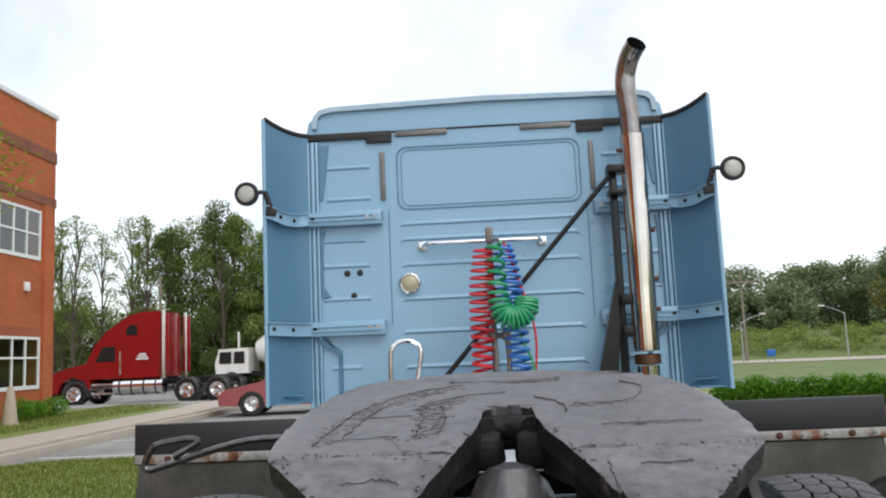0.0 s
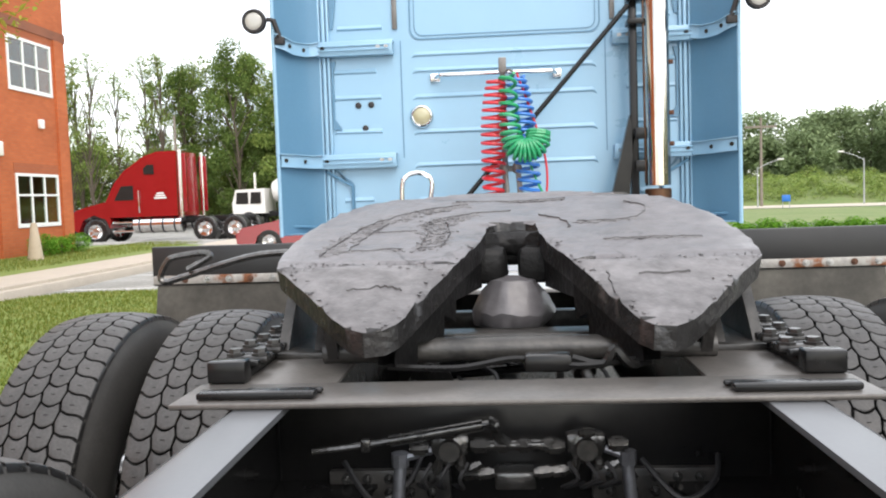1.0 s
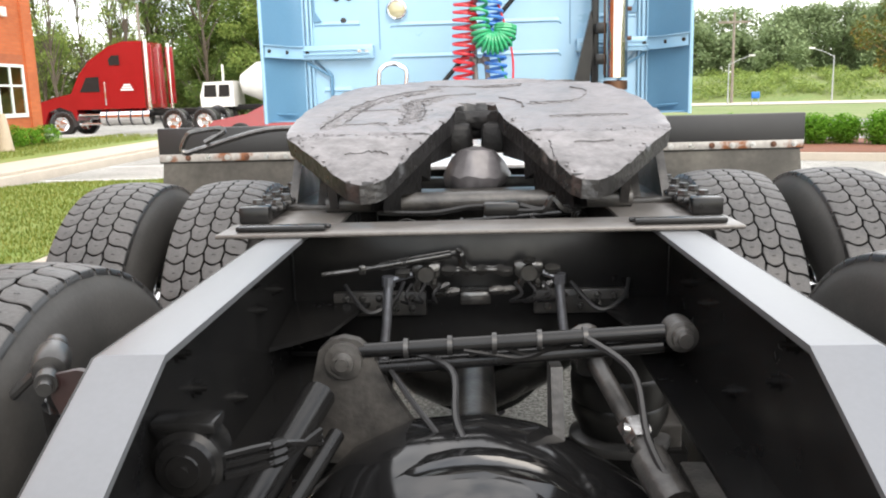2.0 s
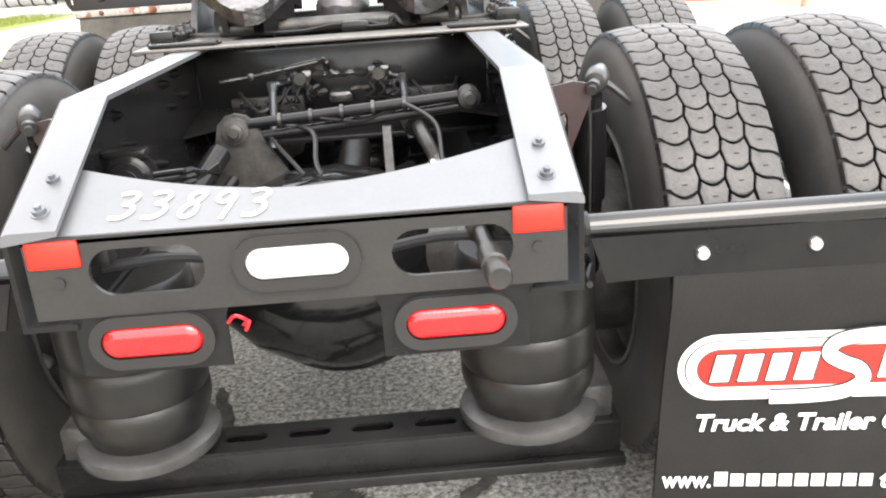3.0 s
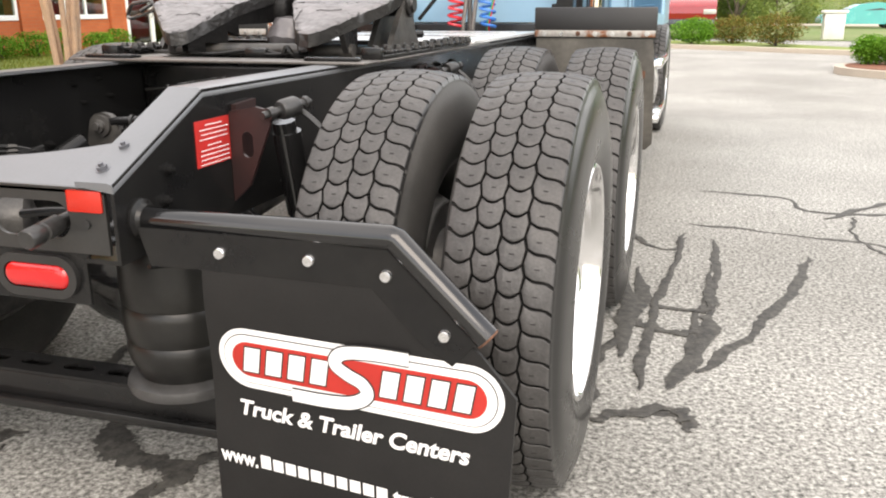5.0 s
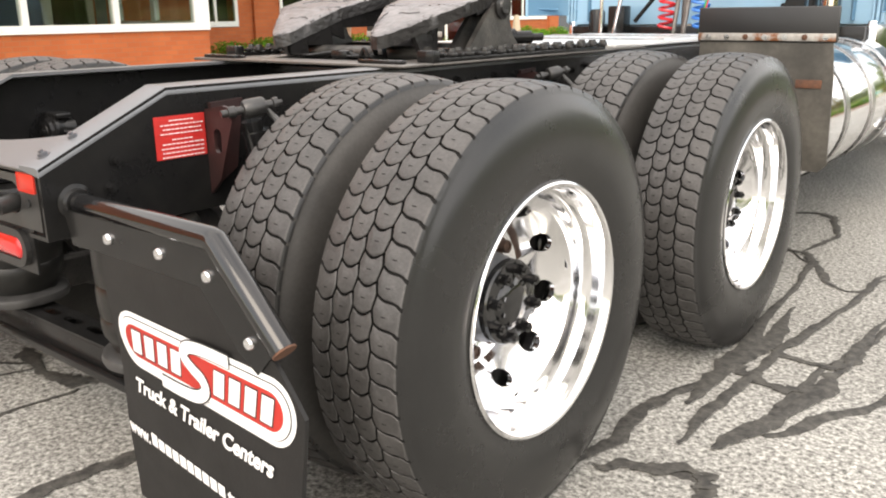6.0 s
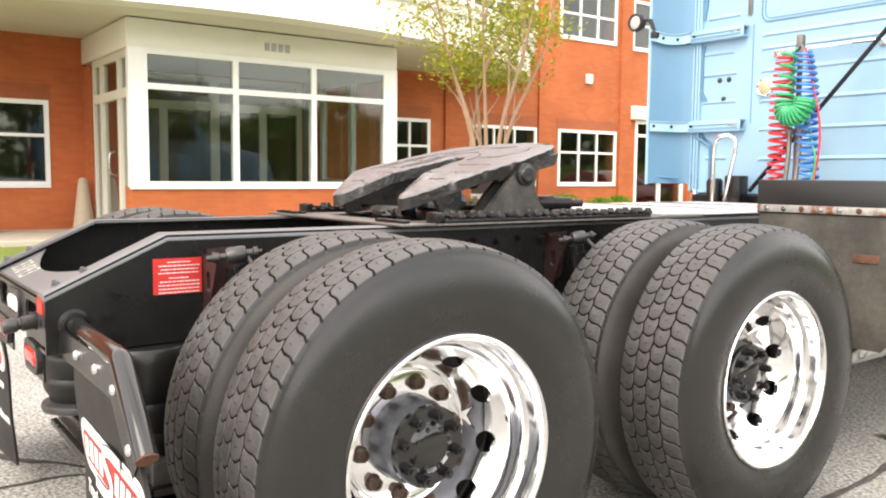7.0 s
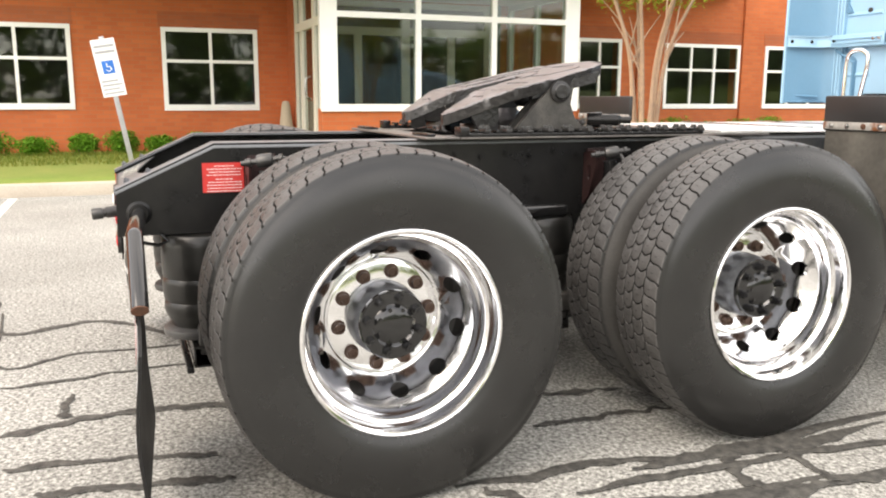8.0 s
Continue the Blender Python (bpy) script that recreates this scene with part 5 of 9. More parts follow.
oval_lamp("reversing_lamp", -0.004, 0.79, 0.0, WHITE_LENS, truck)
for cx, cz in ((-0.24, 0.677), (0.228, 0.669)):
    bm = B()
    plate(bm, [(cx - 0.115, cz - 0.055), (cx + 0.115, cz - 0.055), (cx + 0.115, cz + 0.03), (cx + 0.13, cz + 0.065), (cx - 0.13, cz + 0.065), (cx - 0.115, cz + 0.03)], [stadium(cx, cz, 0.17, 0.066, 8)], lambda u, v, q: (u, 0.004 + q, v), 0.006)
    brk = part("lamp_bracket", bm, BLACK, truck)
    oval_lamp("tail_lamp", cx, cz, 0.004, RED_LENS, truck)


# hand-painted stock number on the crossmember
def stroke_number():
    glyph = {
        "3": [[(0.05, 0.95), (0.5, 1.0), (0.72, 0.85), (0.55, 0.62), (0.3, 0.55), (0.62, 0.48), (0.7, 0.25), (0.4, 0.02), (-0.05, 0.05)]],
        "8": [[(0.75, 0.98), (0.35, 0.9), (0.3, 0.65), (0.62, 0.45), (0.6, 0.12), (0.3, 0.0), (0.1, 0.15), (0.25, 0.42), (0.62, 0.62), (0.8, 0.88), (0.72, 0.99)]],
        "9": [[(0.7, 0.85), (0.4, 0.98), (0.12, 0.8), (0.15, 0.6), (0.45, 0.55), (0.7, 0.8), (0.62, 0.4), (0.45, -0.12)]],
    }
    b = B()
    x = -0.283
    for i, c in enumerate("33893"):
        for line in glyph[c]:
            pts = arc([(x + u * 0.042 + v * 0.008, 0.033 + v * 0.053 - i * 0.0032, 0) for u, v in line], 5)
            for k, p in enumerate(pts):
                p.z = 0.848 + SL * p.y + 0.0022
            row = []
            for k, p in enumerate(pts):
                d = (pts[min(k + 1, len(pts) - 1)] - pts[max(k - 1, 0)])
                sd = Vector((-d.y, d.x, 0)).normalized() * 0.0038
                row.append((b.verts.new(p + sd + Vector((0, 0, SL * sd.y))), b.verts.new(p - sd - Vector((0, 0, SL * sd.y)))))
            for (a0, a1), (b0, b1) in zip(row, row[1:]):
                b.faces.new((a0, a1, b1, b0))
        x += 0.0505
    bmesh.ops.solidify(b, geom=b.faces[:], thickness=0.0008)
    bmesh.ops.recalc_face_normals(b, faces=b.faces[:])
    part("painted_number", b, PAINTPEN, cross, "hand-painted white number 33893")


stroke_number()

# stub pipe that sticks out of the right cut-out, and hoses behind
bm = B()
lathe(bm, [(0, 0.0), (0, 0.017), (0.004, 0.02), (0.035, 0.02), (0.037, 0.016), (0.045, 0.016), (0.047, 0.02), (0.09, 0.02), (0.092, 0.015), (0.17, 0.015), (0.172, 0.022), (0.2, 0.022)], 16, look((0.2915, -0.085, 0.7665), (0.278, 0.130, 0.788)) @ pose(0, 0, 0, 0, 90, 0))
part("stub_pipe", bm, DARKSTEEL, truck, "dark oily steel shaft stub")
for s in (-1, 1):
    bm = B()
    tube(bm, arc([(s * 0.12, 0.09, 0.765), (s * 0.22, 0.10, 0.775), (s * 0.33, 0.09, 0.77)], 5), 0.009, 8)
    box(bm, *sorted((s * 0.30, s * 0.335)), 0.05, 0.09, 0.785, 0.815, 0.006)
    part("air_hose", bm, BLK_HOSE, truck)
bm = B()
tube(bm, arc([(-0.12, -0.01, 0.70), (-0.105, -0.02, 0.715), (-0.09, -0.01, 0.70), (-0.1, 0.0, 0.69), (-0.088, -0.01, 0.70), (-0.095, -0.01, 0.685)], 5), 0.003, 6)
part("loose_wire", bm, RED_HOSE, truck)


# ---- wheels ----
def tyre_mesh(width, radius):
    """A drive tyre: carcass, shoulder, and scalloped tread blocks. Local x is the axle, the origin the centre."""
    b = B()
    hw, R = width / 2, radius
    base = R - 0.013
    prof = [(-0.105, 0.290), (-0.118, 0.288), (-hw + 0.012, 0.315), (-hw + 0.003, 0.345), (-hw, 0.375), (-hw + 0.002, 0.41), (-hw + 0.0061, 0.436), (-hw + 0.0088, 0.450), (-hw + 0.0128, 0.464), (-hw + 0.0175, 0.475), (-hw + 0.0222, 0.4835), (-0.1160, R - 0.0262), (-0.1135, R - 0.0165)]
    prof += [(-0.095, base), (0.095, base)] + [(-a, r) for a, r in prof[::-1]]
    lathe(b, prof, 96)
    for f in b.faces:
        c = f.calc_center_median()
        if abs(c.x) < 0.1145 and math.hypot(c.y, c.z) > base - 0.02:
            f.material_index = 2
    bmesh.ops.recalc_face_normals(b, faces=b.faces[:])
    carcass = bpy.data.meshes.new("tyre")
    b.to_mesh(carcass)
    b.free()
    b = B()
    n = 60
    pitch = 2 * math.pi / n
    arm = pitch * R
    c, slot, zig, amp, fall = 0.0525, 0.0013, 0.0036, 0.0165, 0.0075
    half = arm / 2 - 0.0027

    def crown(x):
        return R - 0.010 * (x / 0.107) ** 2

    # four columns: two of round-ended shields set half a pitch apart, and slanted lugs on both shoulders
    for ci, off in ((-1.5, 0.5), (-0.5, 0.0), (0.5, 0.5), (1.5, 0.0)):
        e, side = c / 2 - slot, 1 if ci > 0 else -1
        us = [q * (e - zig) for q in (-1.0, -0.78, -0.53, -0.27, 0.0, 0.27, 0.53, 0.78, 1.0)]
        if abs(ci) < 1:
            bow = [amp * math.cos(math.pi * u / c * 0.96) - fall for u in us]
        else:
            ends = (zig - e, 0.1125 - 1.5 * c)
            ts = [0.5 + 0.5 * side * u / (e - zig) for u in us]
            us = [side * (ends[0] + (ends[1] - ends[0]) * t) for t in ts]
            if ci > 0:
                bow = [0.019 * t + 0.0030 * math.sin(2 * math.pi * t) - fall for t in ts]
            else:
                bow = [0.013 * math.sin(math.pi * min(1.0, t * 1.1)) - 0.007 * t - fall for t in ts]
        gap = [0.0016 if abs(ci * c + u) > 0.105 else 0.0 for u in us]
        right, left = [(e + zig * 0.5, -fall)], [(-e - zig * 0.5, -fall)]
        if ci > 1:
            right = []
        if ci < -1:
            left = []
        line = [(u, half + w - g) for u, w, g in zip(us, bow, gap)] + right + [(u, -half + w + g) for u, w, g in zip(us[::-1], bow[::-1], gap[::-1])] + left
        for k in range(n):
            a0 = (k + off) * pitch
            low, top, rim, lip = [], [], [], []
            for u, v in line:
                x = ci * c + u
                out = abs(x) > 0.112
                for lst, rr, q in ((low, R - 0.024 if out else base - 0.004, 1.0), (lip, crown(x) - 0.0022, 1.0), (rim, crown(x) - 0.0007, 0.95), (top, crown(x), 0.84)):
                    xx = ci * c + u * q + (0.0035 * (1 if x > 0 else -1) if out and lst is low else 0)
                    a = a0 + v * q / R
                    lst.append(b.verts.new((xx, rr * math.cos(a), rr * math.sin(a))))
            m = len(line)
            for q in range(m):
                j = (q + 1) % m
                shoulder = abs(ci * c + line[q][0]) > 0.112 and abs(ci * c + line[j][0]) > 0.112
                # block walls take the shadow-dark groove colour
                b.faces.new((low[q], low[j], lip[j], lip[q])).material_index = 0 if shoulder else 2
                b.faces.new((lip[q], lip[j], rim[j], rim[q])).material_index = 1
                b.faces.new((rim[q], rim[j], top[j], top[q])).material_index = 1
            b.faces.new(top).material_index = 1
            # short sipe in the middle of the block: a raised quad painted shadow-dark
            vs = []
            for u, v in ((-0.005, -0.0009), (0.005, -0.0009), (0.005, 0.0009), (-0.005, 0.0009)):
                a = a0 + (v + 0.004) / R
                rr = crown(ci * c + u) + 0.0006
                vs.append(b.verts.new((ci * c + u, rr * math.cos(a), rr * math.sin(a))))
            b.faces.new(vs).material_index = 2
    bmesh.ops.recalc_face_normals(b, faces=b.faces[:])
    tread = bpy.data.meshes.new("tread")
    b.to_mesh(tread)
    b.free()
    for me in (carcass, tread):
        for m in (SIDEWALL, RUBBER, GROOVE_SHADE):
            me.materials.append(m)
        me.polygons.foreach_set("use_smooth", [True] * len(me.polygons))
        me.set_sharp_from_angle(angle=radians(32))
    return carcass, tread


def rim_mesh():
    """Outer dual wheel: flange, well, cone with round openings and bolted disc. Local +x is outwards."""
    b = B()
    shell = [(0.118, 0.290), (0.122, 0.2985), (0.127, 0.2985), (0.130, 0.294), (0.128, 0.288), (0.119, 0.2825), (0.095, 0.280), (0.078, 0.277), (0.072, 0.270), (0.066, 0.2655), (0.045, 0.262), (0.032, 0.259), (0.022, 0.255), (0.015, 0.2495)]
    lathe(b, shell, 72)
    # cone with ten round openings
    n, sub = 10, 8
    def place(x, r, a):
        return (x, r * math.cos(a), r * math.sin(a))
    outer_r, inner_r, x_o, x_i = 0.2495, 0.183, 0.015, -0.088
    def cone(t, a):
        return place(x_o + (x_i - x_o) * (t - 0.06 * math.sin(t * math.pi)), outer_r + (inner_r - outer_r) * t, a)
    for k in range(n):
        a_c, half = 2 * math.pi * (k + 0.5) / n, math.pi / n
        ringo, ringi = [], []
        steps = 24
        for q in range(steps):
            th = 2 * math.pi * q / steps
            ringi.append((0.46 + 0.235 * math.sin(th), a_c + 0.132 * math.cos(th)))
            c, s_ = math.cos(th), math.sin(th)
            sc = 1 / max(abs(c), abs(s_))
            ringo.append((0.5 + 0.5 * s_ * sc, a_c + half * c * sc))
        vo = [b.verts.new(cone(t, a)) for t, a in ringo]
        vi = [b.verts.new(cone(t, a)) for t, a in ringi]
        vb = [b.verts.new(Vector(cone(t, a)) + Vector((-0.012, 0, 0))) for t, a in ringi]
        for q in range(steps):
            j = (q + 1) % steps
            b.faces.new((vo[q], vo[j], vi[j], vi[q]))
            b.faces.new((vi[q], vi[j], vb[j], vb[q]))
    lathe(b, [(-0.088, 0.183), (-0.0905, 0.178), (-0.089, 0.1745), (-0.086, 0.1725), (-0.085, 0.170), (-0.085, 0.112), (-0.089, 0.110), (-0.12, 0.110)], 72)
    # inboard barrel, seen between the twin tyres
    lathe(b, [(0.015, 0.2515), (-0.03, 0.254), (-0.06, 0.256), (-0.105, 0.279), (-0.118, 0.285), (-0.123, 0.2985), (-0.118, 0.2985)], 72)
    bmesh.ops.remove_doubles(b, verts=b.verts[:], dist=2e-4)
    bmesh.ops.recalc_face_normals(b, faces=b.faces[:])
    me = bpy.data.meshes.new("rim")
    b.to_mesh(me)
    b.free()
    me.materials.append(CHROME)
    me.polygons.foreach_set("use_smooth", [True] * len(me.polygons))
    me.set_sharp_from_angle(angle=radians(30))
    return me


def hub_meshes():
    b = B()
    lathe(b, [(-0.16, 0.111), (-0.11, 0.110), (-0.085, 0.104), (-0.068, 0.092), (-0.066, 0.0)], 40)
    me1 = bpy.data.meshes.new("hub")
    b.normal_update()
    b.to_mesh(me1)
    b.free()
    b = B()
    lathe(b, [(-0.066, 0.103), (-0.052, 0.103), (-0.047, 0.099), (-0.045, 0.066), (-0.038, 0.058), (-0.031, 0.040), (-0.028, 0.0)], 32)
    for k in range(8):
        a = 2 * math.pi * (k + 0.3) / 8
        hexbolt(b, (-0.046, 0.081 * math.cos(a), 0.081 * math.sin(a)), (1, 0, 0), 0.0125, 0.024)
    for k in range(8):
        a = 2 * math.pi * k / 8
        c, s_ = math.cos(a), math.sin(a)
        tube(b, [(-0.043, 0.052 * c, 0.052 * s_), (-0.032, 0.05 * c, 0.05 * s_)], 0.006, 6)
    me2 = bpy.data.meshes.new("axle_flange")
    b.normal_update()
    b.to_mesh(me2)
    b.free()
    b = B()
    lathe(b, [(-0.153, 0.0225), (-0.149, 0.0225), (-0.148, 0.0175), (-0.128, 0.0165), (-0.127, 0.010), (-0.131, 0.009), (-0.131, 0.0)], 12)
    me3 = bpy.data.meshes.new("wheel_nut")
    b.normal_update()
    b.to_mesh(me3)
    b.free()
    for me, m in ((me1, HUBGREY), (me2, BLACK_GLOSS), (me3, NUTBROWN)):
        me.materials.append(m)
        me.polygons.foreach_set("use_smooth", [True] * len(me.polygons))
        me.set_sharp_from_angle(angle=radians(35))
    return me1, me2, me3


def lettering_mesh():
    """Raised marks on the sidewall, as plain bars of the lettering's size."""
    b = B()
    for k in range(11):
        a0, aw = 66 + 4.9 * k, (1.7, 1.2, 1.5, 0.7, 1.6)[k % 5]
        vs = []
        for a in (a0 - aw, a0 + aw):
            for r in (0.402, 0.436):
                bulge = 0.1394 if r < 0.42 else 0.1349
                vs.append(b.verts.new((bulge, r * math.cos(radians(a)), r * math.sin(radians(a)))))
        b.faces.new((vs[0], vs[1], vs[3], vs[2]))
    bmesh.ops.solidify(b, geom=b.faces[:], thickness=-0.0005)
    bmesh.ops.recalc_face_normals(b, faces=b.faces[:])
    me = bpy.data.meshes.new("sidewall_mark")
    b.to_mesh(me)
    b.free()
    me.materials.append(SIDEWALL)
    return me


TYRE, TREAD = tyre_mesh(0.282, 0.516)
TYRE_DUSTY = TYRE.copy()
TYRE_DUSTY.name = "dusty_tyre"
TYRE_DUSTY.materials[0] = SIDE_DUSTY
# the outer tyres keep road dust on their inboard side
TYRE.materials.append(SIDE_DUSTY)
for f in TYRE.polygons:
    if f.material_index == 0 and f.center.x < -0.02:
        f.material_index = 3
RIM = rim_mesh()
RIM_DULL = RIM.copy()
RIM_DULL.name = "dull_rim"
RIM_DULL.materials[0] = DULLALU
HUB, AXLE_FLANGE, NUT = hub_meshes()
MARKS = lettering_mesh()
OUT_X, IN_X = 1.103, 0.762


def wheel(s, y, x, outer, spin, nuts=True):
    turn = pose(0, 0, 0, spin, 0, 0 if s > 0 else 180)
    w = share("wheel", RIM if outer else RIM_DULL, truck, Matrix.Translation((s * x, y, HUB_Z)) @ (turn if outer else pose(0, 0, 0, spin, 0, 180 if s > 0 else 0)), "polished aluminium disc wheel" if outer else "dull dusty aluminium disc wheel")
    share("tyre", TYRE if outer else TYRE_DUSTY, w, pose(0, 0, 0, spin * 1.7, 0, 0), "black drive tyre with smooth sidewall" if outer else "drive tyre with dusty grey sidewall")
    tagged(share("tread", TREAD, w, pose(0, 0, 0, spin * 1.7, 0, 0 if (s > 0) == outer else 180), "worn brown-black scalloped tread blocks"), kind="stuff")
    if outer:
        tagged(share("sidewall_mark", MARKS, w, pose(0, 0, 0, -spin + (0 if y == AX_F else 150), 0, 0)), kind="stuff")
        share("hub", HUB, w, pose(0.067, 0, 0), "brown-grey metal hub")
        share("axle_flange", AXLE_FLANGE, w, pose(0.067, 0, 0, 10, 0, 0), "black oily axle flange with studs")
        for k in range(10):
            a = 2 * math.pi * k / 10
            share("wheel_nut", NUT, w, pose(0.067, 0.1425 * math.cos(a), 0.1425 * math.sin(a)), "rusty brown wheel nut")


for s in (1, -1):
    for y, sp in ((AX_R, 8), (AX_F, 31)):
        wheel(s, y, OUT_X, True, sp)
        wheel(s, y, IN_X, False, sp + 3)
for s in (1, -1):
    w = share("wheel", RIM, truck, Matrix.Translation((s * 1.03, 7.35, HUB_Z)) @ pose(0, 0, 0, 12, 0, 0 if s > 0 else 180), "polished aluminium steer wheel")
    share("tyre", TYRE, w, pose(0, 0, 0))
    tagged(share("tread", TREAD, w, pose(0, 0, 0)), kind="stuff")
    share("hub", HUB, w, pose(0.067, 0, 0))

# ---- axles and suspension ----
for y in (AX_R, AX_F):
    b = B()
    lathe(b, [(-0.93, 0.06), (-0.45, 0.07), (-0.32, 0.10), (-0.22, 0.19), (-0.12, 0.235), (0.0, 0.245), (0.10, 0.225), (0.2, 0.17), (0.3, 0.10), (0.45, 0.07), (0.93, 0.06)], 32, Matrix.Translation((0, y, HUB_Z)))
    ax = part("drive_axle", b, BLACK_GLOSS, truck, "glossy black drive axle housing")
    b = B()
    lathe(b, [(0.05, 0.0), (0.05, 0.225), (0.075, 0.238), (0.105, 0.238), (0.112, 0.228), (0.114, 0.212), (0.15, 0.204), (0.185, 0.172), (0.212, 0.12), (0.226, 0.06), (0.23, 0.0)], 40, Matrix.Translation((-0.01, y, HUB_Z)) @ pose(0, 0, 0, 0, 0, -90))
    part("axle_cover", b, BLACK_GLOSS, ax, "glossy black domed axle cover")
    b = B()
    lathe(b, [(0, 0.18), (0.05, 0.19), (0.1, 0.15), (0.22, 0.10), (0.3, 0.07), (0.36, 0.075), (0.38, 0.05), (0.38, 0)], 24, Matrix.Translation((-0.02, y + 0.12, HUB_Z)) @ pose(0, 0, 0, 0, 0, 90))
    part("pinion_housing", b, DUSTY, ax)
    b = B()
    hexbolt(b, (0.06, y - 0.06, HUB_Z - 0.228), (0.1, -0.25, -1), 0.014, 0.022)
    part("drain_plug", b, HUBGREY, ax, "dull grey drain plug")
    for k in range(12):
        a = 2 * math.pi * k / 12
        b = B()
        hexbolt(b, (0.205 * math.cos(a) - 0.0, y - 0.12, HUB_Z + 0.17 * math.sin(a)), (0, -1, 0), 0.007, 0.01)
        if k < 6:
            part("cover_bolt", b, BLACK, ax)
        else:
            b.free()
    for s in (-1, 1):
        b = B()
        lathe(b, [(-0.06, 0.0), (-0.06, 0.21), (0.06, 0.21), (0.06, 0.0)], 28, Matrix.Translation((s * 0.60, y, HUB_Z)))
        part("brake_drum", b, DUSTY, ax)
        b = B()
        lathe(b, [(0, 0.0), (0, 0.075), (0.07, 0.085), (0.08, 0.09), (0.09, 0.085), (0.15, 0.075), (0.16, 0.05), (0.16, 0.0)], 20, Matrix.Translation((s * 0.36, y - 0.33, HUB_Z + 0.12)) @ pose(0, 0, 0, 0, 0, 60 * s + 90))
        part("brake_chamber", b, DUSTY, ax)
    # air springs on the cross beam behind the axle
    by = y - 0.47
    b = B()
    plate(b, rect(-0.545, 0.545, by - 0.05, by + 0.045), [stadium(-0.19 + 0.125 * k, by, 0.085, 0.03, 6) for k in range(4)], lambda u, v, q: (u, v, 0.328 + q), 0.007)
    beam = part("suspension_beam", b, BLACK, truck, "black cross beam carrying air springs")
    for y0, y1, z1 in ((by - 0.05, by - 0.042, 0.327), (by + 0.037, by + 0.045, 0.327), (by - 0.041, by + 0.036, 0.268)):
        b = B()
        box(b, -0.545, 0.545, y0, y1, 0.262, z1, 0.002)
        part("beam_web", b, BLACK, beam)
    b = B()
    box(b, -0.55, 0.55, by - 0.075, by - 0.052, 0.245, 0.268, 0.004)
    part("beam_lip", b, BLACK, beam)
    for s in (-1, 1):
        b = B()
        prof = [(0.342, 0.0), (0.342, 0.118), (0.355, 0.128), (0.372, 0.128), (0.378, 0.105), (0.40, 0.113), (0.42, 0.124), (0.44, 0.129), (0.462, 0.1285), (0.468, 0.1245), (0.474, 0.1285), (0.50, 0.1315), (0.53, 0.132), (0.545, 0.1305), (0.551, 0.1265), (0.557, 0.1305), (0.60, 0.132), (0.66, 0.131), (0.69, 0.128), (0.70, 0.12), (0.70, 0.0)]
        lathe(b, prof, 36, Matrix.Translation((s * 0.372, by, 0)) @ pose(0, 0, 0, 0, -90, 0))
        bag = part("air_spring", b, BAGRUBBER, truck, "dusty black rubber air spring bellows")
        b = B()
        lathe(b, [(0.341, 0.118), (0.346, 0.133), (0.358, 0.137), (0.37, 0.134), (0.376, 0.122), (0.38, 0.106)], 36, Matrix.Translation((s * 0.372, by, 0)) @ pose(0, 0, 0, 0, -90, 0))
        part("base_ring", b, RINGGREY, bag, "grey piston ring")
        # trailing arm
        b = B()
        box(b, *sorted((s * 0.47, s * 0.535)), by - 0.03, y + 0.62, 0.30, 0.40, 0.01)
        part("trailing_arm", b, DUSTY, truck)
        # damper hung on a pin, with its triangular bracket on the rail
        b = B()
        tube(b, [(s * 0.542, y - 0.262, 0.925), (s * 0.56, y - 0.18, 0.50)], 0.027, 14)
        tube(b, [(s * 0.545, y - 0.255, 0.90), (s * 0.552, y - 0.215, 0.70)], 0.034, 14)
        dm = part("damper", b, BLACK_GLOSS, truck, "black suspension damper")
        pin = look((s * 0.534, y - 0.328, 0.947), (s * 0.577, y - 0.21, 0.964)) @ pose(0, 0, 0, 0, 90, 0)
        b = B()
        lathe(b, [(-0.012, 0.0), (-0.012, 0.009), (0.004, 0.009), (0.004, 0.014), (0.022, 0.014), (0.024, 0.010), (0.040, 0.010), (0.042, 0.020), (0.050, 0.0235), (0.088, 0.0235), (0.095, 0.020), (0.097, 0.011), (0.114, 0.011), (0.116, 0.015), (0.128, 0.015), (0.130, 0.007), (0.140, 0.006), (0.140, 0.0)], 16, pin)
        part("damper_eye", b, DARKSTEEL, dm, "dark grey damper eye with pin and nuts")
        b = B()
        tube(b, [(s * 0.56, y - 0.235, 0.958), (s * 0.60, y - 0.235, 0.93), (s * 0.64, y - 0.235, 0.895)], 0.0075, 8)
        part("link_arm", b, DARKSTEEL, dm, "dull grey link arm")
        b = B()
        plate(b, [(0.431, 0.95), (0.50, 0.962), (0.537, 0.955), (0.535, 0.925), (0.475, 0.78), (0.431, 0.74)], [stadium(0.475, 0.875, 0.028, 0.06, 5)], lambda u, v, w: (s * u, y - 0.315 + w, v), 0.01)
        plate(b, [(y - 0.305, 0.965), (y - 0.21, 0.97), (y - 0.24, 0.80), (y - 0.305, 0.76)], [], lambda u, v, w: (s * (0.445 - w), u, v), 0.012)
        part("damper_bracket", b, MAROON, dm, "dark maroon-black triangular bracket")

